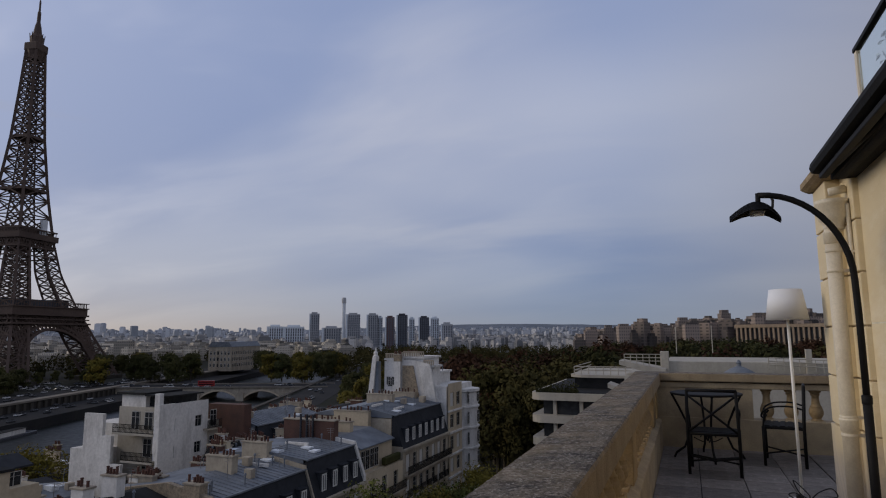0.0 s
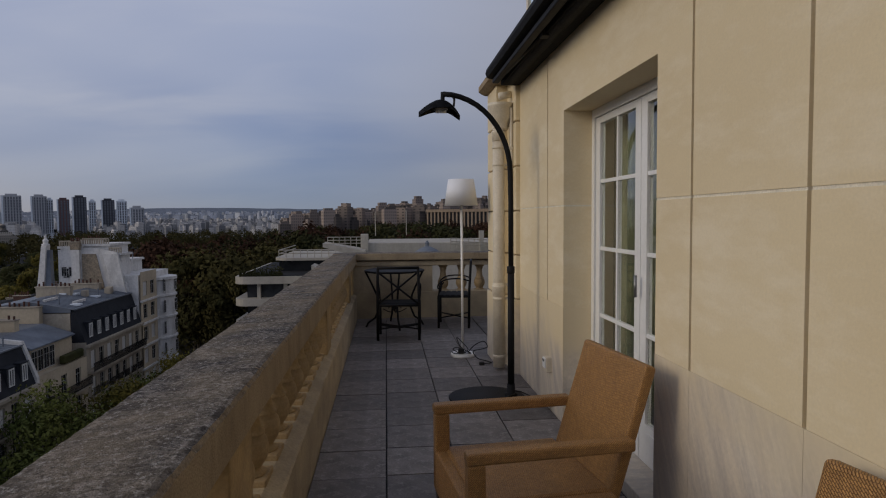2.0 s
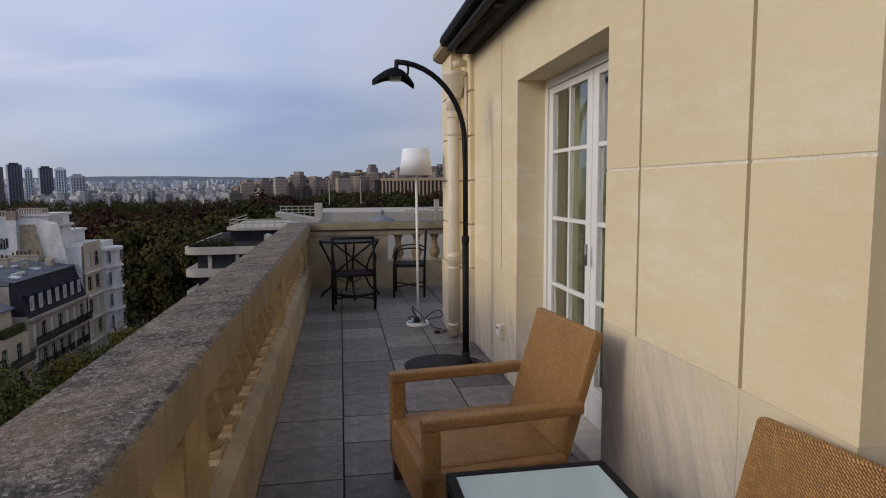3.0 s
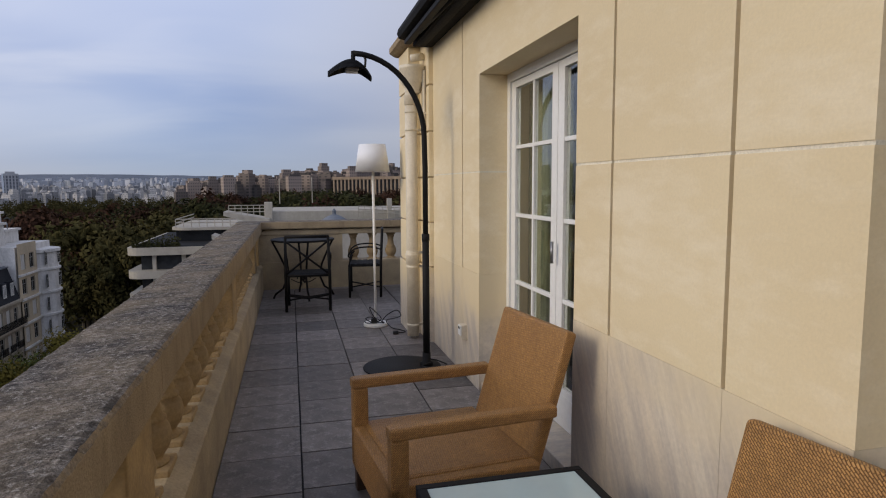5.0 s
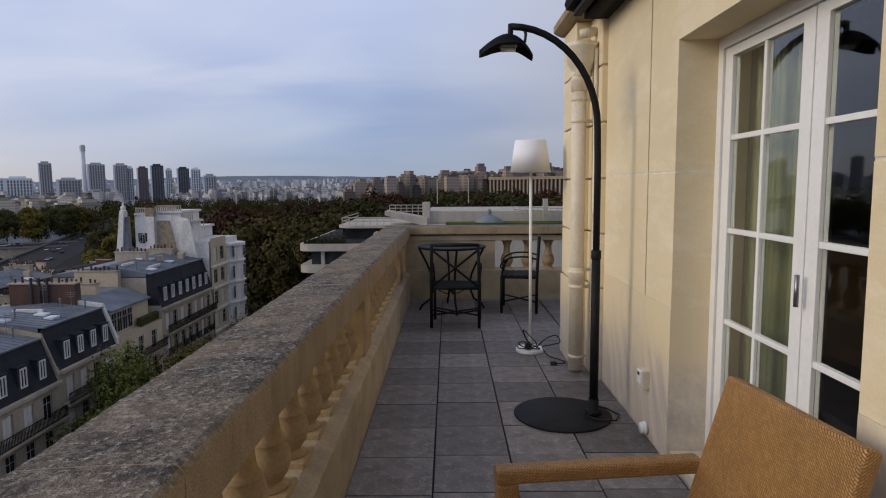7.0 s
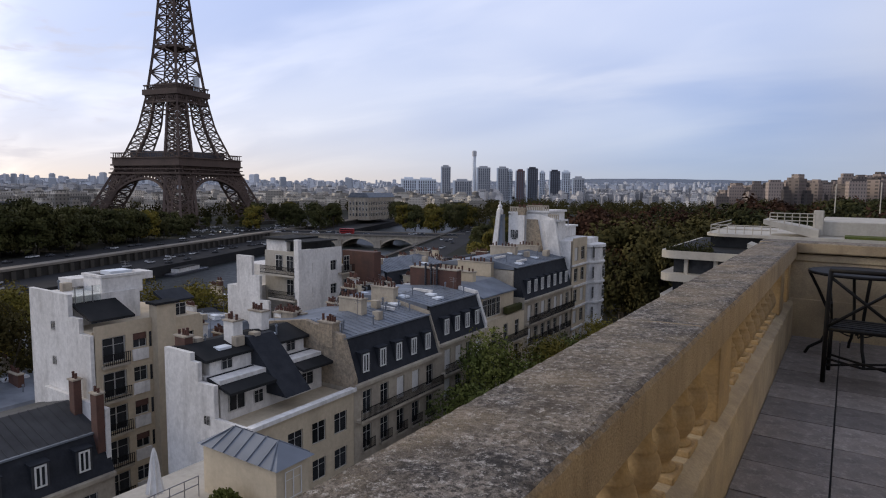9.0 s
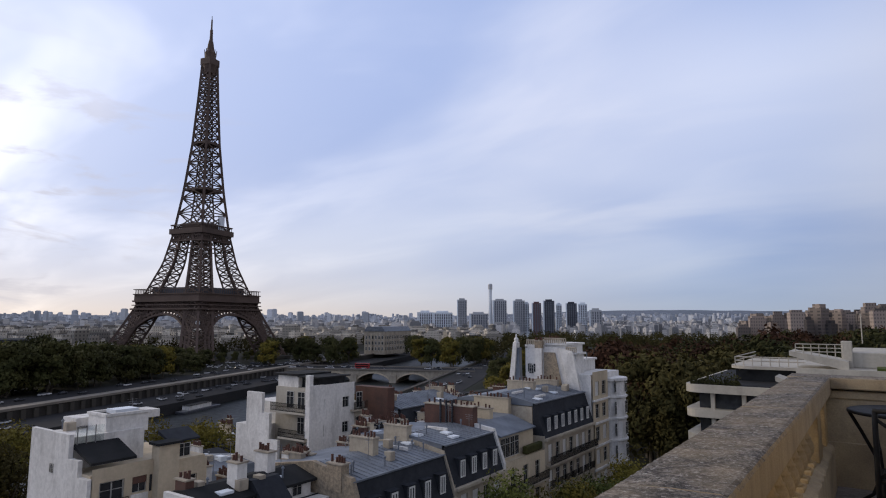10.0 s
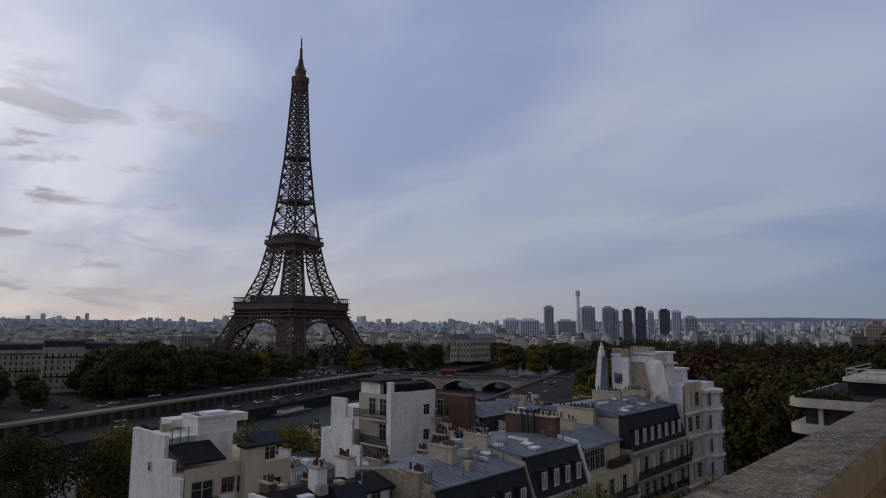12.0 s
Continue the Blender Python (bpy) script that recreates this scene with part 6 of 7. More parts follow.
prof = [(-66.8, GZ), (-66.8, -11.2), (-64.9, -11.2), (-64.9, -7.2), (-62.0, -7.2), (-62.0, -9.6), (-60.6, -9.6), (-60.6, -12.6), (-59.0, -12.6), (-59.0, -15.5), (-54.0, -15.5), (-54.0, GZ)]
part("side_gable", extrude_profile(prof, 53.9, 54.3), M["wall_white"], b3, "white stepped side wall")
part("terrace_wall", box(-62.4, -54.4, 56.4, 61.5, -15.5, -6.6), M["cream_band"], b3, "set-back terrace front")
for z, xa in ((-9.2, -61.0), (-12.2, -59.5), (-15.2, -58.4)):
    part("terrace_slab", box(xa, -54.9, 54.3, 56.4, z - 0.22, z), M["cream_band"], b3)
    bm = bmesh.new()
    for zz in (0.1, 0.55, 0.95):
        add_box(bm, xa, -54.9, 54.34, 54.40, z + zz - 0.05, z + zz)
    n = int((-54.9 - xa) / 0.18)
    for i in range(n + 1):
        add_box(bm, xa + 0.18 * i, xa + 0.18 * i + 0.05, 54.35, 54.39, z, z + 0.95)
    tagged(part("terrace_rail", bm, M["iron"], b3, "dark terrace rail"), kind="stuff")
    for x in (-60.4, -58.4, -56.6):
        if x > xa - 0.5:
            put_window(b3, x, 56.38, z + 0.05, 1.3, 2.1, radians(-90))
for z in (-9.4, -12.4, -15.4, -18.4):
    railing(b3, -54.0, 61.0, 63.4, z, 0.95, 0.7)
part("end_bay", box(-58.0, -54.0, 61.7, 63.6, GZ, -8.6), M["cream_band"], b3, "end bay with balconies")
for z in (-9.3, -12.3, -15.3):
    put_window(b3, -53.97, 62.0, z, 1.1, 2.0)
part("penthouse", box(-62.3, -58.6, 56.6, 61.5, -7.0, -5.2), M["wall_white"], b3)
part("penthouse_roof", box(-62.8, -58.2, 56.2, 61.8, -5.2, -4.95), M["tar"], b3)
part("penthouse_glazing", box(-58.6, -55.6, 57.2, 61.5, -6.6, -5.3), M["pane"], b3, "glazed roof room")
part("roof_slab", box(-58.2, -54.6, 56.0, 61.6, -5.3, -5.15), M["tar"], b3)
part("tall_flue", box(-55.0, -54.3, 54.4, 55.0, -12, -4.8, 0.03), M["wall_white"], b3, "slim white flue")

bh = thing("house", "stone house with a brick side and slate roof", "building", None, "street houses")
part("body", box(-60, -49.2, 66, 80, GZ, -12.7), M["rubble"], bh)
part("brick_side", box(-56.5, -51.0, 64.6, 66.0, GZ, -6.9), M["brick_far"], bh, "tall dark red brick chimney wall")
mansard(bh, -49.0, -60, 66.2, 80, -12.6, 3.0, -8.5, spread(68, 79, 4))
put_window(bh, -49.15, 69.5, -15.0, 1.0, 1.2)
put_window(bh, -49.15, 74.5, -15.0, 1.0, 1.2)
chimney(bh, -55, -53, 79.4, 80.2, -10, -8.2, M["wall_stone"], 6)

# back roofs filling the block
rnd = random.Random(17)
BACK = []
fill = [(-47, -41, 41, 52, -12.5), (-56, -47, 40, 52, -14.5), (-47.5, -44.5, 53, 62, -11), (-48, -44.5, 63, 72, -12), (-60, -46.8, 82, 96, -11.8), (-75, -62, 64, 80, -13.5), (-76, -62, 82, 100, -12.5),
        (-70, -60, 42, 52, -15), (-82, -70, 46, 58, -17), (-66, -50, 98, 118, -12), (-90, -70, 104, 126, -15), (-54, -43, 102, 122, -12.5), (-92, -80, 62, 84, -17), (-84, -66, 20, 34, -20)]
for x0, x1, y0, y1, z in fill:
    h = thing("house", "pale house with a grey zinc roof among the block", "building", None, "back houses")
    BACK.append(h)
    part("body", box(x0, x1, y0, y1, GZ, z - 1.4), rnd.choice((M["wall_stone"], M["wall_white"], M["wall_cream"])), h)
    prof = [(x1 + 0.2, z - 1.4), (x1 - 0.8, z), ((x0 + x1) / 2, z + rnd.uniform(0.4, 1.4)), (x0 + 0.8, z), (x0 - 0.2, z - 1.4)]
    part("roof", extrude_profile(prof, y0 - 0.1, y1 + 0.1), rnd.choice((M["zinc"], M["zinc"], M["slate"], M["tar"])), h, "grey metal roof")
    for k in range(rnd.randint(5, 8)):
        y = rnd.uniform(y0 + 0.6, y1 - 0.6)
        xa = rnd.uniform(x0 + 0.5, max(x0 + 0.6, x1 - 3.5))
        chimney(h, xa, xa + rnd.uniform(0.8, 2.4), y - 0.3, y + 0.3, z - 1, z + rnd.uniform(0.9, 2.2), rnd.choice((M["wall_stone"], M["wall_white"], M["brick_far"], M["wall_cream"])), rnd.randint(4, 8))
    for k in range(3):
        y = rnd.uniform(y0 + 1, y1 - 1)
        part("skylight", box((x0 + x1) / 2 + 0.8, (x0 + x1) / 2 + 2.0, y - 0.4, y + 0.4, z + 0.3, z + 0.85), M["tower_pale"], h, "pale roof light")
    for y in spread(y0, y1, max(2, int((y1 - y0) / 3.5))):
        for zz in (z - 4.2, z - 7.2, z - 10.2):
            put_window(h, x1 + 0.03, y - 0.5, zz, 1.0, 1.6)
    for x in spread(x0, x1, max(2, int((x1 - x0) / 3.5))):
        for zz in (z - 4.2, z - 7.2):
            put_window(h, x - 0.5, y0 - 0.03, zz, 1.0, 1.6, radians(-90))



# vents, flues, aerials and roof lights scattered over the roofs
VENT = mesh_of("vent_pipe", lathe([(0.07, 0), (0.07, 0.75), (0.13, 0.77), (0.13, 0.85), (0.03, 0.98)], 8), M["zinc"])
HATCH = mesh_of("roof_light", box(-0.55, 0.55, -0.4, 0.4, 0.0, 0.22, 0.03), M["tower_pale"])
COWL = mesh_of("cowl", box(-0.3, 0.3, -0.4, 0.4, 0.0, 0.8, 0.04), M["wall_stone"])
SLAB = mesh_of("roof_curb", box(-1.4, 1.4, -0.12, 0.12, 0.0, 0.3, 0.02), M["wall_white"])
abm = bmesh.new()
add_tube(abm, [(0, 0, 0), (0, 0, 2.2)], 0.025, 5)
for zz, hw in ((2.1, 0.5), (1.9, 0.42), (1.7, 0.35)):
    add_tube(abm, [(0, -hw, zz), (0, hw, zz)], 0.016, 4)
AERIAL = mesh_of("aerial", abm, M["steel"])


def clutter(parent, x0, x1, y0, y1, height, n, seed):
    """Small fittings standing on a roof whose surface lies at height(x)."""
    rnd = random.Random(seed)
    for i in range(n):
        x, y = rnd.uniform(x0, x1), rnd.uniform(y0, y1)
        name, me = rnd.choice((("vent_pipe", VENT), ("vent_pipe", VENT), ("roof_light", HATCH), ("cowl", COWL), ("roof_curb", SLAB), ("aerial", AERIAL)))
        share(name, me, parent, (x, y, height(x) - 0.04), rnd.choice((0, 1.57)), None)


def pitched(xa, za, xb, zb):
    return lambda x: za + (zb - za) * (x - xa) / (xb - xa)


clutter(r1, -39.0, -35.0, 41, 52.5, pitched(-34.15, -11.1, -39.25, -10.3), 14, 1)
clutter(r2, -39.0, -35.0, 53.5, 61.5, pitched(-34.15, -10.3, -39.25, -9.7), 9, 2)
clutter(r4, -39.0, -35.0, 73, 87, pitched(-34.15, -8.4, -39.25, -7.4), 12, 3)
clutter(b2, -41.8, -38.4, 30.2, 39.6, lambda x: -10.85, 12, 4)
clutter(b1, -58.0, -56.0, 28.0, 37.0, lambda x: -7.75, 6, 5)
clutter(bh, -54.0, -50.8, 67, 79, pitched(-50.15, -9.6, -54.5, -8.5), 8, 6)
clutter(wb, -42.0, -36.5, 95.2, 99.0, lambda x: -4.2, 5, 7)
for h, (x0, x1, y0, y1, z) in zip(BACK, fill):
    clutter(h, (x0 + x1) / 2, x1 - 1.0, y0 + 0.5, y1 - 0.5, pitched(x1 - 0.8, z, (x0 + x1) / 2, z + 0.4), 9, int(abs(x0 + y0)))

# low roof pavilion and parasol just below the terrace
pav = thing("roof_pavilion", "cream rooftop pavilion with a seamed zinc roof", "building")
PVX, PVY, PVZ = -22.0, 20.8, -10.6
part("wall", box(PVX - 2.5, PVX + 2.5, PVY - 0.95, PVY + 0.95, GZ, PVZ), M["wall_cream"], pav)
bm = bmesh.new()
q = [bm.verts.new((PVX + a * 2.75, PVY + b * 1.15, PVZ)) for a, b in ((-1, -1), (1, -1), (1, 1), (-1, 1))]
t1, t2 = bm.verts.new((PVX - 1.4, PVY, PVZ + 0.75)), bm.verts.new((PVX + 1.6, PVY, PVZ + 0.75))
for f in ((q[0], q[1], t2, t1), (q[1], q[2], t2), (q[2], q[3], t1, t2), (q[3], q[0], t1), (q[3], q[2], q[1], q[0])):
    bm.faces.new(f)
part("roof", bm, M["zinc"], pav, "hipped zinc roof")
bm = bmesh.new()
for k in range(7):
    x = PVX - 2.4 + 4.8 * k / 6
    xr = max(min(x, PVX + 1.6), PVX - 1.4)
    for s in (-1, 1):
        add_bar(bm, (x, PVY + s * 1.15, PVZ + 0.03), (xr, PVY + s * 0.03, PVZ + 0.77), 0.05)
tagged(part("roof_seam", bm, M["zinc"], pav), kind="stuff")
TX, TY = -24.9, 17.6
part("terrace_block", box(-27.5, PVX - 2.51, 15.5, 22.0, GZ, -13.0), M["cream_band"], pav, "roof terrace beside the pavilion")
part("terrace_block", box(PVX - 2.5, -19.5, 15.5, PVY - 0.96, GZ, -13.0), M["cream_band"], pav, "roof terrace beside the pavilion")
bm = bmesh.new()
for z in (-12.0, -12.4):
    add_tube(bm, [(-24.3, 15.7, z), (-24.3, 19.4, z)], 0.025, 6)
for k in range(6):
    add_tube(bm, [(-24.3, 15.7 + 0.74 * k, -13.0), (-24.3, 15.7 + 0.74 * k, -12.0)], 0.022, 6)
part("terrace_rail", bm, M["steel"], pav, "thin metal terrace rail")
ps = thing("parasol", "closed cream parasol standing on a roof terrace", "parasol", Matrix.Translation((TX, TY, -13.0)))
part("pole", tube([(0, 0, 0), (0, 0, 2.85)], 0.03, 8), M["wall_white"], ps)
part("base", box(-0.3, 0.3, -0.3, 0.3, 0, 0.08, 0.01), M["quay"], ps)
bm = lathe([(0.30, 0.75), (0.33, 0.80), (0.22, 1.5), (0.17, 2.1), (0.10, 2.6), (0.03, 2.85)], 16)
for i, v in enumerate(bm.verts):
    v.co.x *= 1.0 + (0.22 if i % 2 else -0.12)
    v.co.y *= 1.0 + (0.22 if i % 2 else -0.12)
part("canopy", bm, M["wall_white"], ps, "folded cream canopy")
hr = random.Random(4)
hp = []
for k in range(1500):
    v = Vector((hr.gauss(0, 1), hr.gauss(0, 1), abs(hr.gauss(0, 1)))).normalized() * hr.random() ** 0.3
    hp.append((-21.4 + v.x * 1.1, 18.6 + v.y * 0.9, -13.0 + v.z * 1.5))
hm = leaf_cloud(hp, 0.11, 3)
hm.materials.append(M["leaf_green"])
tagged(new("shrub", hm), "rounded green shrub on a roof terrace", "shrub")
put_window(pav, PVX + 2.5, PVY - 0.5, PVZ - 1.6, 1.0, 1.3)

# modern terraced block and the white roofs beyond the end wall
apt = thing("apartment_block", "modern block with rounded white balcony bands and planted roof terrace", "building")


def rounded_slab(x0, x1, y0, y1, z0, z1, r):
    bm = bmesh.new()
    pts = []
    for cx, cy, a0 in ((x1, y1, None), (x0 + r, y1, 90), (x0 + r, y0 + r, 180), (x1, y0, None)):
        if a0 is None:
            pts.append((cx, cy))
        elif a0 == 90:
            pts.append((x0, cy))
        else:
            for k in range(7):
                a = radians(180 + 15 * k)
                pts.append((cx + r * math.cos(a), cy + r * math.sin(a)))
    rows = [[bm.verts.new((x, y, z)) for x, y in pts] for z in (z0, z1)]
    n = len(pts)
    for k in range(n):
        bm.faces.new((rows[0][k], rows[0][(k + 1) % n], rows[1][(k + 1) % n], rows[1][k]))
    bm.faces.new(rows[0])
    bm.faces.new(rows[1])
    bmesh.ops.recalc_face_normals(bm, faces=bm.faces)
    return bm


for k in range(12):
    z = -4.6 - 2.36 * k
    part("balcony_band", rounded_slab(-15.8, 14, 68.0, 90, z - 0.78, z, 1.4), M["cream_band"], apt, "rounded cream balcony band")
    part("recess", box(-14.6, 14, 69.4, 90, z - 2.36, z - 0.78), M["pane"], apt, "dark glazed storey behind the balcony")
    for x in (-13.2, -10.4, -7.6, -3.5):
        part("balcony_post", box(x - 0.18, x + 0.18, 68.5, 68.9, z - 2.36, z - 0.74), M["cream_band"], apt)
    part("window_wall", box(-14.64, -14.58, 71.0, 73.2, z - 2.3, z - 0.8), M["cream_band"], apt)
part("roof_deck", rounded_slab(-15.4, 14, 68.4, 90, -4.6, -4.54, 1.2), M["tar"], apt, "dark flat roof deck")
part("roof_storey", box(-12.0, 14, 74.5, 90, -5.0, -3.3), M["pane"], apt, "dark set-back roof storey")
part("roof_slab", rounded_slab(-12.6, 14, 73.8, 90, -3.3, -3.0, 2.0), M["cream_band"], apt)
bm = bmesh.new()
for z in (-2.1, -2.5):
    add_tube(bm, [(-12.0, 88, z), (-12.0, 74.4, z), (-3, 74.4, z)], 0.06, 5)
for k in range(12):
    add_tube(bm, [(-12.0 + 0.82 * k, 74.4, -3.0), (-12.0 + 0.82 * k, 74.4, -2.1)], 0.05, 5)
part("roof_rail", bm, M["cream_band"], apt, "white tubular roof rail")
pts = []
rnd = random.Random(8)
for k in range(900):
    pts.append((-15.2 + rnd.random() ** 1.6 * 4.5, 68.6 + rnd.uniform(-0.3, 0.7), -4.7 + abs(rnd.gauss(0, 0.55)) * (1 - 0.4 * rnd.random())))
lm = leaf_cloud(pts, 0.13, 8)
lm.materials.append(M["leaf_deep"])
tagged(share("terrace_planting", lm, apt, label="green terrace planting"), kind="stuff")
apt.matrix_world = Matrix.Translation((0.45, 2.0, 1.53)) @ Matrix.Scale(1.3, 4) @ Matrix.Translation((-0.45, -2.0, -1.53))

wr = thing("white_building", "long low white roof building with railings and a small dome", "building")
part("body", box(-7.0, 40, 80, 104, GZ, -3.4), M["cream_band"], wr)
part("roof_wall", box(-2.2, 40, 84, 100, -3.4, -1.75, 0.1), M["cream_band"], wr, "long white roof wall")
part("turret", box(-2.9, -1.9, 83.6, 85.0, -3.4, -0.55, 0.05), M["cream_band"], wr)
part("prow", extrude_profile([(-7.6, -2.1), (-7.6, -1.6), (-2.2, -2.6), (-2.2, -3.6)], 80.5, 86), M["cream_band"], wr, "slanting white roof prow")
part("prow", extrude_profile([(-8.6, -4.6), (-8.6, -4.1), (-4.2, -5.6), (-4.2, -6.4)], 76.5, 80), M["cream_band"], wr, "slanting white roof prow")
for xa, xb, y, z0, z1, n in ((-7.0, -2.6, 81, -0.85, -0.85, 7), (9.0, 24.0, 82, -1.15, -1.85, 20)):
    bm = bmesh.new()
    for d in (0.0, 0.4, 0.8):
        add_tube(bm, [(xa, y, z0 - d), (xb, y, z1 - d)], 0.06, 5)
    for k in range(n):
        f = k / (n - 1)
        add_tube(bm, [(xa + (xb - xa) * f, y, z0 + (z1 - z0) * f - 1.4), (xa + (xb - xa) * f, y, z0 + (z1 - z0) * f)], 0.05, 5)
    part("railing", bm, M["cream_band"], wr, "white roof railing")
part("lawn_strip", box(0.2, 26, 80.3, 83.5, -3.4, -3.15), M["leaf_green"], wr, "green roof strip")
part("dome", lathe([(1.9, -3.3), (1.9, -3.15), (1.65, -2.9), (1.0, -2.5), (0.28, -2.2), (0.24, -1.95), (0.30, -1.8), (0.08, -1.45)], 16, (5.9, 82.5, 0)), M["zinc"], wr, "small blue-grey ribbed dome")
part("dome_drum", lathe([(1.9, -3.9), (1.9, -3.25)], 16, (5.9, 82.5, 0)), M["cream_band"], wr)
for x, y, h in ((-1.0, 88, 3.4), (3.4, 90, 3.6)):
    part("roof_mast", tube([(x, y, -0.9), (x, y, -0.9 + h)], 0.06, 6), M["cream_band"], wr)
part("roof_vent", box(13.0, 13.6, 83, 83.6, -3, -0.2), M["cream_band"], wr)


# ---- trees ----
def tree_variant(seed, h, r, leaf, count, material):
    """Trunk, limbs and crown meshes of one tree whose foot is at the origin."""
    rnd = random.Random(seed)
    bm = bmesh.new()
    fork = h * 0.35
    add_tube(bm, [(0, 0, -0.3), (0.1, 0, fork * 0.5), (0, 0.1, fork)], [h * 0.022, h * 0.018, h * 0.015], 7)
    tips = []
    for k in range(9):
        a = 2 * math.pi * k / 9 + rnd.uniform(-0.3, 0.3)
        reach = r * rnd.uniform(0.45, 0.85)
        top = h * rnd.uniform(0.55, 0.92)
        tip = Vector((reach * math.cos(a), reach * math.sin(a), top))
        add_tube(bm, [(0, 0, fork * rnd.uniform(0.7, 1.0)), tip * 0.5 + Vector((0, 0, h * 0.18)), tip], [h * 0.010, h * 0.006, h * 0.002], 5)
        tips.append(tip)
    tips += [Vector((rnd.uniform(-0.3, 0.3) * r, rnd.uniform(-0.3, 0.3) * r, h * rnd.uniform(0.8, 0.95))) for _ in range(5)]
    for k in range(18):
        a = rnd.uniform(0, 6.28)
        tips.append(Vector((r * rnd.uniform(0.3, 0.9) * math.cos(a), r * rnd.uniform(0.3, 0.9) * math.sin(a), h * rnd.uniform(0.2, 0.7))))
    pts, outs = [], []
    per = count // len(tips)
    for t in tips:
        cr = r * rnd.uniform(0.26, 0.46)
        for _ in range(per):
            d = Vector((rnd.gauss(0, 1), rnd.gauss(0, 1), rnd.gauss(0, 0.8)))
            d = d.normalized() * cr * rnd.random() ** 0.35
            pts.append(t + d)
            outs.append((d.normalized() + Vector((t.x, t.y, 0)).normalized() * 0.35).normalized())
    me = leaf_cloud(pts, leaf, seed, outs)
    me.materials.append(material)
    return mesh_of("trunk", bm, M["bark"]), me


def plant(variant, x, y, z, s, label, group, rz=0.0):
    t = thing("tree", label, "tree", Matrix.LocRotScale((x, y, z), Euler((0, 0, rz)), (s, s, s)), group)
    share("trunk", variant[0], t)
    share("crown", variant[1], t)
    return t


near_green = [tree_variant(40 + k, 20, 5.8, 0.19, 11500, M["leaf_green"]) for k in range(2)]
near_olive = [tree_variant(47 + k, 20, 5.8, 0.19, 11500, M["leaf_olive"]) for k in range(2)]
near_gold = [tree_variant(50 + k, 20, 5.6, 0.19, 11500, M["leaf_gold"]) for k in range(2)]
far_green = [tree_variant(60 + k, 20, 7.6, 0.85, 2300, M["leaf_dark"]) for k in range(3)]
far_rust = [tree_variant(70 + k, 20, 7.6, 0.85, 2300, M["leaf_rust"]) for k in range(2)]
far_gold = [tree_variant(80 + k, 20, 7.6, 0.85, 2300, M["leaf_gold"]) for k in range(2)]
garden_rust = [tree_variant(90 + k, 20, 8.2, 0.46, 5200, M["leaf_rust"]) for k in range(3)]
garden_green = [tree_variant(95 + k, 20, 8.0, 0.46, 5200, M["leaf_deep"]) for k in range(2)]
garden_olive = [tree_variant(98, 20, 8.0, 0.46, 5200, M["leaf_olive"])]
rnd = random.Random(23)
for x, y, top, v in ((-27.5, 56, -13.0, near_green[0]), (-26, 63.5, -14.2, near_gold[0]), (-26.5, 49, -15.0, near_green[1]), (-24.5, 42, -18.0, near_gold[1]), (-25, 35, -20.5, near_green[0]),
                     (-26, 71, -14.5, near_green[1]), (-25, 80, -15, near_gold[0]), (-22.5, 28, -23.5, near_gold[1])):
    plant(v, x, y, GZ, (top - GZ) / 20.0, "leafy street tree turning yellow below the terrace", "street trees", rnd.uniform(0, 6))
for x, y, top, v in ((-74, 20, -13.5, near_olive[0]), (-77, 31, -11, near_olive[1]), (-86, 26, -10.5, near_olive[1]), (-90, 38, -11.5, near_gold[0]), (-84, 12, -11, near_olive[1]), (-96, 20, -10.5, near_olive[0]),
                     (-80, 2, -15, near_olive[1]), (-92, 6, -13, near_olive[0]), (-62, 43, -15.5, near_gold[1]), (-66, 47, -15, near_gold[0]), (-70, 40, -17, near_gold[0]), (-104, 30, -13, near_green[1]), (-100, 44, -14, near_gold[1]), (-80, 60, -12.8, near_gold[0]), (-85, 57, -13.0, near_gold[1]), (-78, 92, -12, near_gold[0]), (-84, 100, -12, near_gold[1])):
    plant(v, x, y, GZ, (top - GZ) / 20.0, "tall autumn tree between the houses and the river", "river trees", rnd.uniform(0, 6))
for k in range(16):
    y = rnd.uniform(180, 420)
    plant(rnd.choice(far_gold + far_green), *along(y, RW + 36 + rnd.uniform(0, 26), GZ), rnd.uniform(0.5, 0.8), "yellowing tree by the near river road", "river trees", rnd.uniform(0, 6))
# trees lining the far bank and round the tower's feet
for k in range(120):
    y = rnd.uniform(-60, 285)
    size = rnd.uniform(0.95, 1.3) if 122 < y < 172 or y < 70 else rnd.uniform(0.5, 0.68) if y < 122 else rnd.uniform(0.8, 1.05) if y < 225 else rnd.uniform(0.55, 0.8)
    plant(rnd.choice(far_green * 6 + far_gold), quay_x(y, -37 - rnd.random() ** 1.4 * 50), y, GZ, size, "dark green tree on the far river bank", "far bank trees", rnd.uniform(0, 6))
for k in range(24):
    a = radians(rnd.uniform(47, 66))
    d = rnd.uniform(520, 680)
    plant(rnd.choice(far_green + far_rust + far_gold), -d * math.sin(a), d * math.cos(a), GZ, rnd.uniform(0.3, 0.5), "dark tree by the tower's feet", "far bank trees", rnd.uniform(0, 6))
for k in range(44):
    a = radians(rnd.uniform(30.5, 37.6) if k % 5 < 3 else rnd.uniform(42.6, 51))
    d = rnd.uniform(480, 680)
    plant(rnd.choice(far_green + far_gold[:1]), -d * math.sin(a), d * math.cos(a), GZ, rnd.uniform(0.8, 1.1), "dark green tree on the far river bank", "far bank trees", rnd.uniform(0, 6))
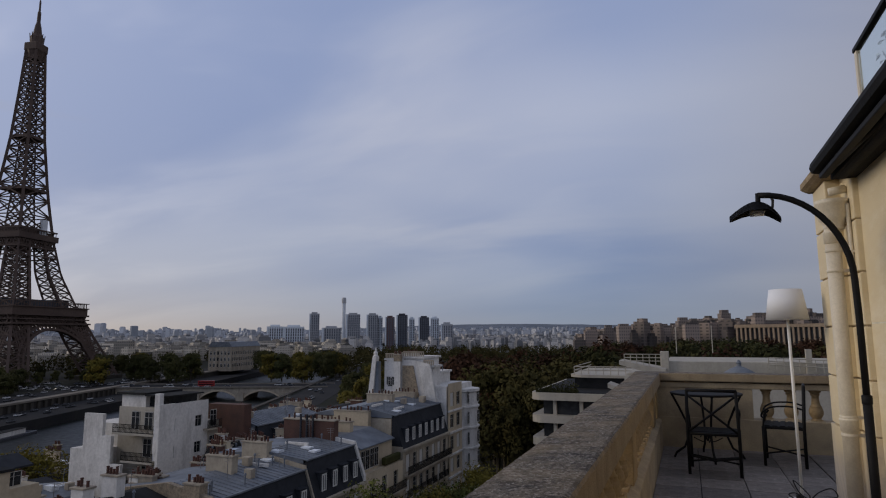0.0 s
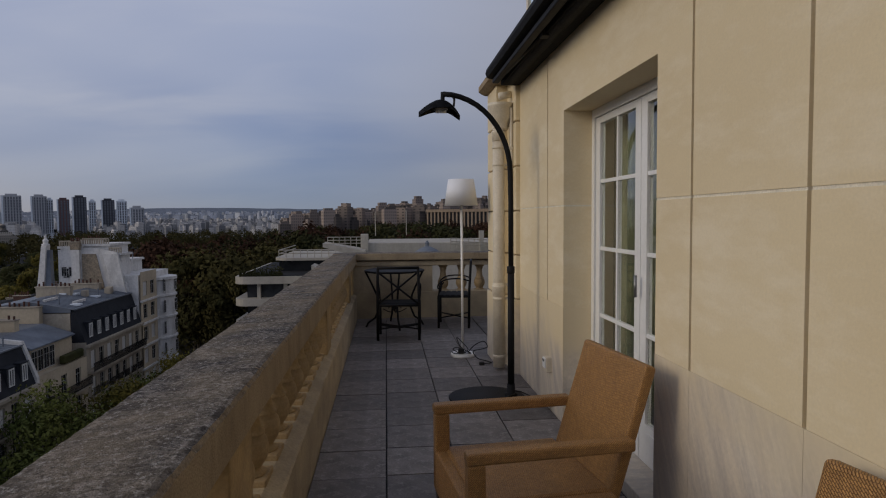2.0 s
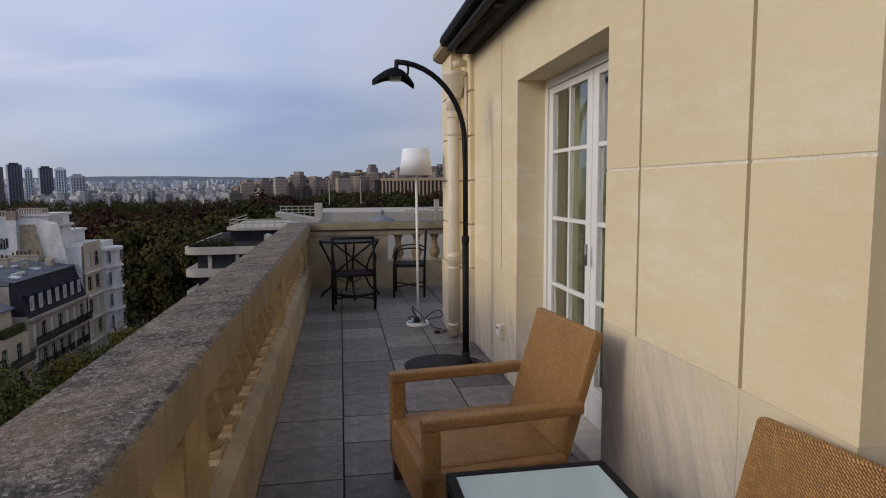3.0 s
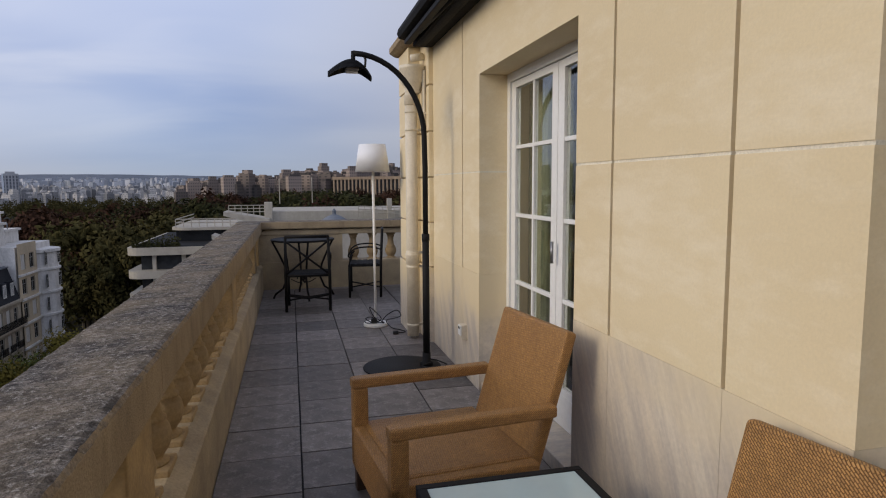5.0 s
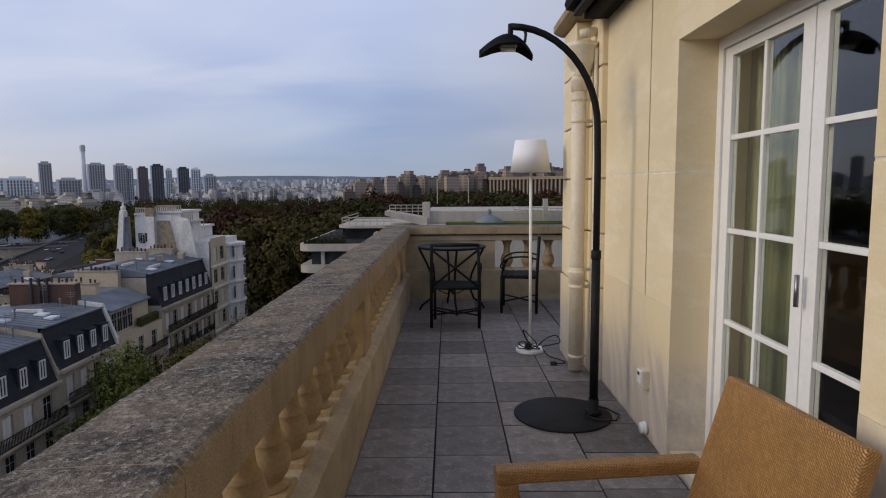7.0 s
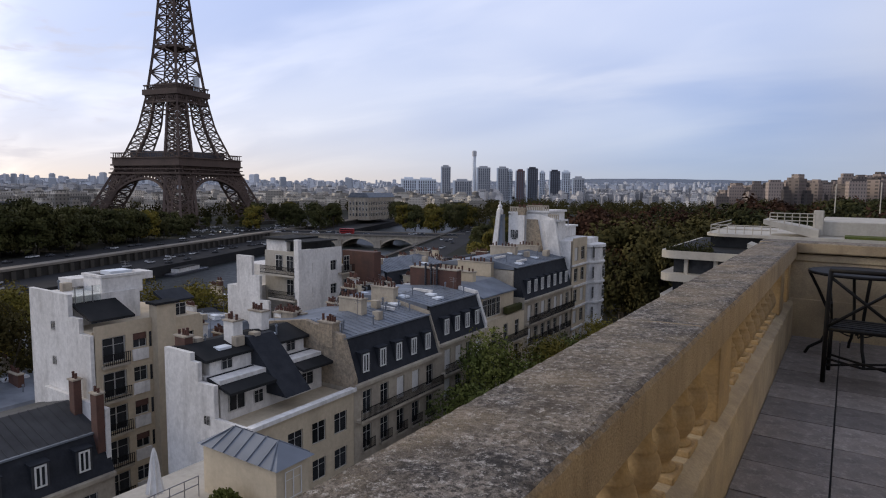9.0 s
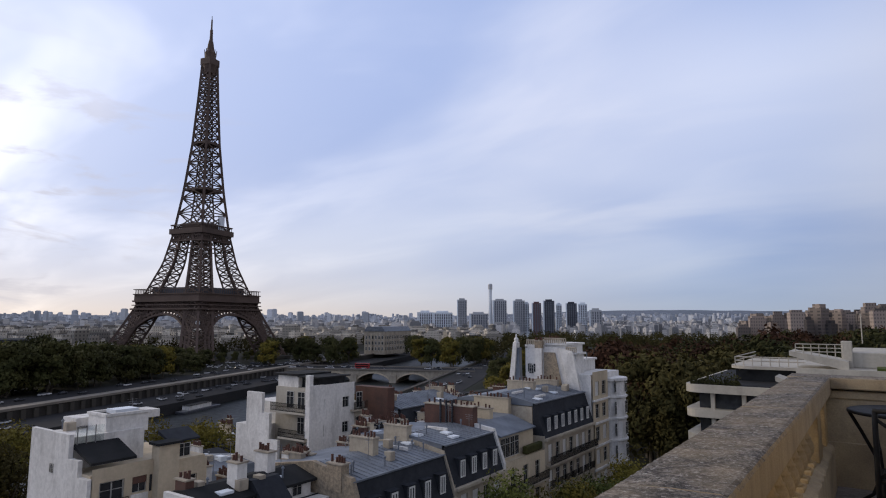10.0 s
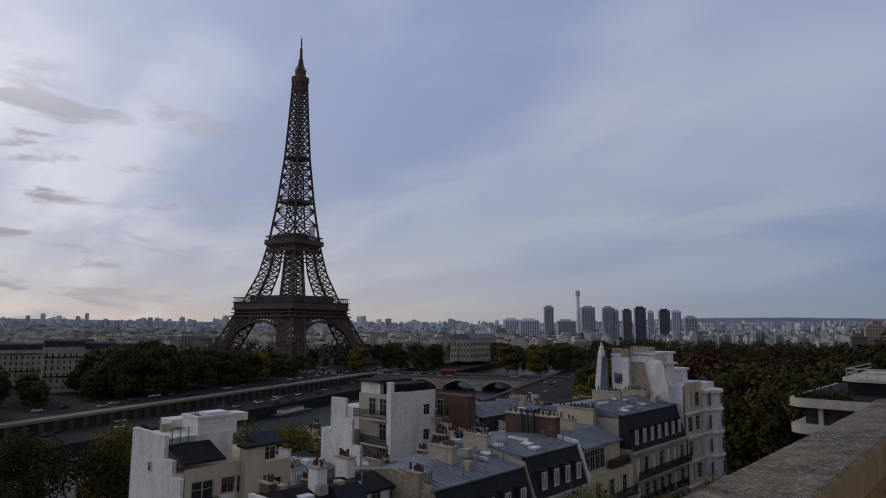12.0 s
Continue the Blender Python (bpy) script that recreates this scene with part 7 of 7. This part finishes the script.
# wooded gardens on the slope ahead
for k in range(118):
    a = radians(rnd.uniform(-14, 20.5))
    d = 125 + rnd.random() ** 0.8 * 330
    gz = GZ + max(0.0, (d - 190)) * 0.02
    top = 1.5 - d * ((rnd.uniform(0.010, 0.024) if a < radians(7) else rnd.uniform(0.022, 0.038)) + max(0.0, 220 - d) / 220 * 0.08)
    kinds = garden_rust * 2 + garden_green * 2 + garden_olive * (4 if a > radians(9) else 1)
    plant(rnd.choice(kinds), -d * math.sin(a), d * math.cos(a), gz, (top - gz) / 20.0, "dark rust-brown tree in the wooded gardens", "garden trees", rnd.uniform(0, 6))
bm = bmesh.new()
cols = []
for i in range(25):
    a = radians(-16 + 40 * i / 24)
    cols.append([bm.verts.new((-d * math.sin(a), d * math.cos(a), z)) for d, z in ((170, GZ - 0.2), (190, GZ + 0.1), (470, GZ + 5.6), (620, GZ + 9.0 * (1.0 if i < 14 else max(0.0, 1 - (i - 14) / 8))), (900, GZ - 0.2))])
for p, q in zip(cols, cols[1:]):
    for j in range(4):
        bm.faces.new((p[j], q[j], q[j + 1], p[j + 1]))
bmesh.ops.recalc_face_normals(bm, faces=bm.faces)
tagged(link("garden_slope", bm, M["ground"], None, "", True), "dark wooded garden slope", "hill", kind="structure")

# ---- the far city ----
# palace wing with a colonnade on the hill
pal = thing("palace_wing", "long pale palace wing with tall columns on the hill", "building")
A, B = Vector((40, 588, 0)), Vector((130, 520, 0))
dirn = (B - A).normalized()
nrm = Vector((dirn.y, -dirn.x, 0))
bm = bmesh.new()
L = 160


def pal_box(s0, s1, d0, d1, z0, z1):
    bm = bmesh.new()
    q = [bm.verts.new(A + dirn * s + nrm * d + Vector((0, 0, z))) for z in (z0, z1) for s, d in ((s0, d0), (s1, d0), (s1, d1), (s0, d1))]
    for f in ((3, 2, 1, 0), (4, 5, 6, 7), (0, 1, 5, 4), (1, 2, 6, 5), (2, 3, 7, 6), (3, 0, 4, 7)):
        bm.faces.new([q[i] for i in f])
    bmesh.ops.recalc_face_normals(bm, faces=bm.faces)
    return bm


part("wall", pal_box(0, L, -12, -0.5, -18, 7.0), M["palace"], pal)
part("attic", pal_box(-1, L, -12, 1.6, 7.0, 9.6), M["palace"], pal, "plain attic band")
part("plinth", pal_box(-1, L, -12, 3.0, GZ, -9.5), M["palace"], pal)
part("dark_glazing", pal_box(1, L, -0.5, -0.2, -9.5, 7.0), M["pane"], pal, "dark glazing between the columns")
for k in range(40):
    part("column", pal_box(k * 4.0, k * 4.0 + 1.5, -0.2, 1.2, -9.5, 7.0), M["palace"], pal, "tall flat column")
bm.free()

rnd = random.Random(77)


def city_blocks(n, a0, a1, d0, d1, h, spread_h, base, seed, name, label, material, wmin=9, wmax=30):
    rnd = random.Random(seed)
    verts, faces = [], []
    for _ in range(n):
        a = radians(rnd.uniform(a0, a1))
        d = d0 + (d1 - d0) * rnd.random() ** 0.8
        cx, cy = -d * math.sin(a), d * math.cos(a)
        w, dp, ht = rnd.uniform(wmin, wmax) / 2, rnd.uniform(8, 16) / 2, h + rnd.gauss(0, spread_h)
        r = rnd.choice((0.2, 0.2, 1.1, -0.5)) + rnd.uniform(-0.1, 0.1)
        c, s = math.cos(r), math.sin(r)
        z0 = base(a, d)
        for (zz0, zz1, f) in ((z0 - 45, z0 + ht, 1.0), (z0 + ht, z0 + ht + rnd.uniform(1.5, 4), 0.72)):
            k = len(verts)
            for z in (zz0, zz1):
                for i, j in ((-1, -1), (1, -1), (1, 1), (-1, 1)):
                    x, y = i * w * f, j * dp * f
                    verts.append((cx + x * c - y * s, cy + x * s + y * c, z))
            faces += [(k + 4, k + 5, k + 6, k + 7), (k, k + 1, k + 5, k + 4), (k + 1, k + 2, k + 6, k + 5), (k + 2, k + 3, k + 7, k + 6), (k + 3, k, k + 4, k + 7)]
    me = flat_mesh(name, verts, faces, material)
    return tagged(new(name, me), label, "city", kind="stuff")


def city_mat(name, wall, roof, haze):
    """Far stone fronts with rows of dark windows and grey roofs; haze lifts it towards the air's colour."""
    m = bpy.data.materials.new(name)
    m.use_nodes = True
    t = m.node_tree
    p = t.nodes["Principled BSDF"]
    p.inputs["Roughness"].default_value = 0.85
    geo = t.nodes.new("ShaderNodeNewGeometry")
    co = t.nodes.new("ShaderNodeTexCoord")
    sp = t.nodes.new("ShaderNodeSeparateXYZ")
    t.links.new(co.outputs["Object"], sp.inputs[0])
    nz = t.nodes.new("ShaderNodeSeparateXYZ")
    t.links.new(geo.outputs["Normal"], nz.inputs[0])
    add = t.nodes.new("ShaderNodeMath")
    t.links.new(sp.outputs[0], add.inputs[0])
    t.links.new(sp.outputs[1], add.inputs[1])
    cb = t.nodes.new("ShaderNodeCombineXYZ")
    t.links.new(add.outputs[0], cb.inputs[0])
    t.links.new(sp.outputs[2], cb.inputs[1])
    br = t.nodes.new("ShaderNodeTexBrick")
    br.offset = 0.0
    br.inputs["Scale"].default_value = 1.0
    br.inputs["Brick Width"].default_value, br.inputs["Row Height"].default_value = 2.6, 3.1
    br.inputs["Mortar Size"].default_value = 0.8
    br.inputs["Color1"].default_value = br.inputs["Color2"].default_value = tuple(c * 0.38 for c in wall) + (1,)
    br.inputs["Mortar"].default_value = (*wall, 1)
    t.links.new(cb.outputs[0], br.inputs["Vector"])

    def mx(f, a, b, blend="MIX"):
        n = t.nodes.new("ShaderNodeMix")
        n.data_type, n.blend_type = "RGBA", blend
        for i, v in ((0, f), (6, a), (7, b)):
            if isinstance(v, (int, float, tuple)):
                n.inputs[i].default_value = v
            else:
                t.links.new(v, n.inputs[i])
        return n.outputs[2]

    gt = t.nodes.new("ShaderNodeMath")
    gt.operation = "GREATER_THAN"
    gt.inputs[1].default_value = 0.5
    t.links.new(nz.outputs[2], gt.inputs[0])
    mr = t.nodes.new("ShaderNodeMapRange")
    mr.inputs[3].default_value, mr.inputs[4].default_value = 0.22, 1.75
    t.links.new(geo.outputs["Random Per Island"], mr.inputs[0])
    g = t.nodes.new("ShaderNodeCombineColor")
    for i in range(3):
        t.links.new(mr.outputs[0], g.inputs[i])
    col = mx(1.0, mx(gt.outputs[0], br.outputs["Color"], (*roof, 1)), g.outputs[0], "MULTIPLY")
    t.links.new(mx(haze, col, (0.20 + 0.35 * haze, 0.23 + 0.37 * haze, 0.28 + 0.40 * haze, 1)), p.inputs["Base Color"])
    return m


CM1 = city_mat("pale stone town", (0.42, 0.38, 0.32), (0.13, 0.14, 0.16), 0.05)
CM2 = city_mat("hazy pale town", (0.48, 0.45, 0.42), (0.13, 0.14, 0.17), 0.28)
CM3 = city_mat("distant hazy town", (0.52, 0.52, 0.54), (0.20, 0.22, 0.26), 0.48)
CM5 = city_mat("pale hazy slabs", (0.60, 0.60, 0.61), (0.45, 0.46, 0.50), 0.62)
lowland = lambda a, d: GZ
city_blocks(760, 62, 88, 560, 1300, 17, 4, lowland, 1, "town_near", "pale town blocks beyond the trees", CM1, 7, 20)
city_blocks(560, 30, 64, 760, 1400, 17, 4, lowland, 2, "town_near", "pale town blocks beyond the tower", CM1, 8, 24)
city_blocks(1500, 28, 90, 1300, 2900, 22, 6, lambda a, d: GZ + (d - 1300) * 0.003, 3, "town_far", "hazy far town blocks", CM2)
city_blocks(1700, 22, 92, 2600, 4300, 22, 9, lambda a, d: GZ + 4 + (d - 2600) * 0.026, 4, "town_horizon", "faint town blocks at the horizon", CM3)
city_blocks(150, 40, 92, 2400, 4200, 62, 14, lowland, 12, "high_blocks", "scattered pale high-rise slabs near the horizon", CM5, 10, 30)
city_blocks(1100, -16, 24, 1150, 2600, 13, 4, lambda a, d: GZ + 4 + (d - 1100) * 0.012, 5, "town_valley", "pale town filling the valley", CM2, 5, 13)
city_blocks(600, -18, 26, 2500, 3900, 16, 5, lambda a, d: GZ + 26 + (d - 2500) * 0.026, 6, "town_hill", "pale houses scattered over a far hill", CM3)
CM4 = city_mat("brown stone ridge town", (0.21, 0.165, 0.135), (0.05, 0.05, 0.06), 0.06)
city_blocks(520, -15, 9.0, 640, 980, 12, 4.5, lambda a, d: -13.5 + (radians(9.0) - a) / radians(13.5) * 14, 7, "town_ridge", "brown stone apartment blocks along the ridge", CM4, 5, 14)
# far woods along the valley, past counting
pts = []
for k in range(980):
    a = radians(rnd.uniform(4, 34) if k % 2 else rnd.uniform(36, 88))
    d = rnd.uniform(560, 1150) if k % 2 else 640 + 1300 * rnd.random() ** 1.7
    if 37.5 < math.degrees(a) < 43 and d < 720:
        continue
    r, top = rnd.uniform(4.5, 8.0), rnd.uniform(14, 21)
    c = Vector((-d * math.sin(a), d * math.cos(a), GZ))
    for _ in range(95):
        v = Vector((rnd.gauss(0, 1), rnd.gauss(0, 1), rnd.gauss(0, 1))).normalized() * r * rnd.random() ** 0.4
        pts.append(c + Vector((v.x, v.y, top * 0.55 + v.z * top * 0.45 / r)))
wood = leaf_cloud(pts, 1.15, 5)
wood.materials.append(M["leaf_olive"])
tagged(new("far_woods", wood), "olive and brown autumn woods along the valley", "woods", kind="stuff")

# wooded hills closing the view
for a0, a1, d, top, seed in ((-25, 34, 4300, 84, 1), (20, 120, 4500, 46, 2), (-60, -10, 2600, 90, 3)):
    rnd = random.Random(seed)
    bm = bmesh.new()
    cols = []
    n = 70
    for i in range(n + 1):
        f = i / n
        a = radians(a0 + (a1 - a0) * f)
        z = 1.5 + top * (0.55 + 0.45 * math.sin(math.pi * f)) * (0.85 + 0.15 * math.sin(f * 9 + seed)) + rnd.uniform(-1.5, 1.5)
        cols.append([bm.verts.new((-r * math.sin(a), r * math.cos(a), h)) for r, h in ((d - 1300, GZ - 2), (d - 500, GZ + (z - GZ) * 0.55), (d, z), (d + 350, GZ - 20))])
    for p, q in zip(cols, cols[1:]):
        for j in range(3):
            bm.faces.new((p[j], q[j], q[j + 1], p[j + 1]))
    bmesh.ops.recalc_face_normals(bm, faces=bm.faces)
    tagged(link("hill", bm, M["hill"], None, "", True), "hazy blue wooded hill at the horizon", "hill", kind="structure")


# riverside high-rise group
def highrise(az, width_deg, tan_top, d, material, label, dark=False):
    a = radians(az)
    w = d * radians(width_deg) * 0.86
    h = thing("high_rise", label, "building", Matrix.Translation((0.4 - d * math.sin(a), 3.0 + d * math.cos(a), GZ)) @ Matrix.Rotation(a, 4, "Z"), "riverside high-rises")
    top = 1.5 + tan_top * d - GZ
    part("shaft", box(-w / 2, w / 2, -w / 2, w / 2, 0, top), material, h)
    n = max(3, int(w / 5))
    for k in range(n):
        x = -w / 2 + w * (k + 0.5) / n
        part("window_band", box(x - w / n * 0.27, x + w / n * 0.27, -w / 2 - 0.5, -w / 2 + 0.2, 6, top - 3), M["tower_glass"], h, "dark vertical window band")
    z = 8.0
    bm = bmesh.new()
    while z < top - 4:
        add_box(bm, -w / 2 - 0.2, w / 2 + 0.2, -w / 2 - 0.8, -w / 2, z, z + 0.9)
        z += 6.2
    tagged(part("floor_line", bm, material, h), kind="stuff")
    # shade on one side and sunlight on the other edge, put in as colour
    part("side_face", box(w / 2 - 0.02, w / 2 + 0.35, -w / 2 - 0.6, w / 2, 0, top - 1), M["tower_dark"], h, "end wall coloured dark as if shaded")
    part("corner_strip", box(-w / 2 - 0.4, -w / 2 + w * 0.1, -w / 2 - 1.0, -w / 2 + 0.1, 0, top), M["tower_pale"], h, "corner strip coloured pale as if sunlit")
    part("plant_room", box(-w * 0.3, w * 0.3, -w * 0.3, w * 0.3, top, top + 4), material, h)
    return h


for az, wd, tt, m, lab in ((33.0, 1.0, 0.0345, "tower_grey", "slim grey riverside high-rise"), (29.55, 1.45, 0.0335, "tower_grey", "broad grey riverside high-rise"), (27.8, 1.2, 0.033, "tower_grey", "ribbed grey riverside high-rise"),
                           (26.2, 0.95, 0.029, "tower_brown", "plum-brown clad high-rise by the river"), (25.1, 1.15, 0.0325, "tower_dark", "dark banded riverside high-rise"), (24.2, 0.55, 0.027, "tower_pale", "pale slim riverside high-rise"),
                           (23.1, 1.1, 0.0285, "tower_dark", "dark riverside high-rise with a warm face"), (22.1, 0.85, 0.0275, "tower_pale", "pale glazed riverside high-rise"), (21.0, 1.2, 0.018, "tower_grey", "low grey riverside block"), (27.1, 0.5, 0.029, "tower_pale", "pale slim riverside high-rise"),
                           (31.5, 1.9, 0.0125, "tower_grey", "low grey riverside slab"), (34.8, 2.1, 0.014, "tower_pale", "white riverside office slab"), (36.4, 1.6, 0.0145, "tower_pale", "white riverside office slab")):
    highrise(az, wd, tt, 1700 if tt > 0.02 else 1500, M[m], lab)
ms = thing("chimney_mast", "slender pale tall riverside chimney", "chimney", Matrix.Translation((-860.0, 1470.0, GZ)))
part("shaft", lathe([(5.2, 0), (4.6, 136)], 12), M["tower_pale"], ms)
part("head", lathe([(6.0, 122), (6.0, 134), (4.8, 137)], 12), M["tower_grey"], ms)

# long stone mansion beyond the trees across the river
man = thing("mansion", "long pale stone mansion with rows of windows", "building", Matrix.Translation((-446, 540, GZ)) @ Matrix.Rotation(radians(14), 4, "Z"))
part("wall", box(-12, 12, -34, 34, 0, 24), M["wall_stone"], man)
part("roof", extrude_profile([(12.5, 24), (9, 29), (-9, 29), (-12.5, 24)], -34.5, 34.5), M["zinc"], man, "grey mansard roof")
for k in range(16):
    for z in (4, 10, 16):
        put_window(man, 12.1, -32 + 4.1 * k, z, 1.9, 3.6)
    for z in (4, 10, 16):
        if k < 6:
            put_window(man, -10.5 + 3.8 * k, -34.1, z, 1.9, 3.6, radians(-90))

# stone blocks among the trees on the far bank
for az, d, w, hh in ((70.9, 405, 17, 25.5), (73.2, 400, 19, 27), (76.3, 455, 30, 24), (69.0, 520, 30, 22), (80.0, 430, 34, 25), (83.5, 470, 30, 24)):
    a = radians(az)
    hb = thing("house", "pale stone apartment house across the river", "building", Matrix.Translation((-d * math.sin(a), d * math.cos(a), GZ)) @ Matrix.Rotation(radians(-14), 4, "Z"), "far bank houses")
    part("wall", box(-7, 7, -w / 2, w / 2, 0, hh - 3), M["wall_stone"], hb)
    part("roof", extrude_profile([(7.3, hh - 3), (5.8, hh), (0, hh + 1), (-5.8, hh), (-7.3, hh - 3)], -w / 2, w / 2), M["slate"], hb, "dark slate roof")
    for x in (-3.5, 0.5, 4.0):
        part("chimney", box(x - 0.5, x + 0.5, -w / 2, -w / 2 + 2.2, hh - 1, hh + 3.2), M["wall_stone"], hb)
    for z in (8.0, 18.2):
        if z < hh - 4:
            part("balcony_rail", box(7.0, 7.5, -w / 2, w / 2, z, z + 0.5), M["iron"], hb, "dark balcony line")
    for x in (-5.2, -2.0, 1.2, 4.2):
        for z in (4.9, 8.3, 11.7, 15.1, 18.5):
            if z < hh - 5.5:
                put_window(hb, x, -w / 2 - 0.03, z, 1.2, 2.2, radians(-90))
    for k in range(int(w / 2.8)):
        for z in (1.5, 4.9, 8.3, 11.7, 15.1, 18.5):
            if z < hh - 5.5:
                put_window(hb, 7.03, -w / 2 + 1 + 2.75 * k, z, 1.2, 2.2)

# raised metro viaduct farther down the river
via = thing("viaduct", "far grey river viaduct on slim piers", "bridge")
bm = bmesh.new()
add_bar(bm, (-640, 760, -24), (-210, 980, -24), 3.0)
part("deck", bm, M["tower_grey"], via)
for k in range(14):
    f = (k + 0.5) / 14
    x, y = -640 + 430 * f, 760 + 220 * f
    part("pier", box(x - 1.5, x + 1.5, y - 1.5, y + 1.5, -42.5, -24.5), M["quay"], via)


# ---- paving tiles ----
tile_bm = bmesh.new()
add_box(tile_bm, -0.5, 0.5, -0.5, 0.5, -0.022, 0.0)
tile_me = mesh_of("paving_tile", tile_bm, M["tile"])
XS = [0.0, 0.44, 0.872, 1.306, 1.742]
rnd = random.Random(11)
for ci, (a, b) in enumerate(zip(XS + [1.75, 2.19], XS[1:] + [2.19, 2.6])):
    if ci == 4:
        continue
    off = (-0.12, -0.09, -0.08, -0.06, 0, -0.05)[ci]
    y = 7.54 + off - 0.437 * 25
    while y < END_Y:
        y1 = min(y + 0.437, END_Y)
        if y > Y0 - 0.2 and (b < 1.75 or y > 7.2) and y1 - y > 0.05:
            share("paving_tile", tile_me, floor, ((a + b) / 2, (y + y1) / 2, rnd.uniform(-0.0015, 0.0015)), 0, (b - a - rnd.uniform(0.008, 0.012), y1 - y - rnd.uniform(0.008, 0.013), 1))
        y += 0.437
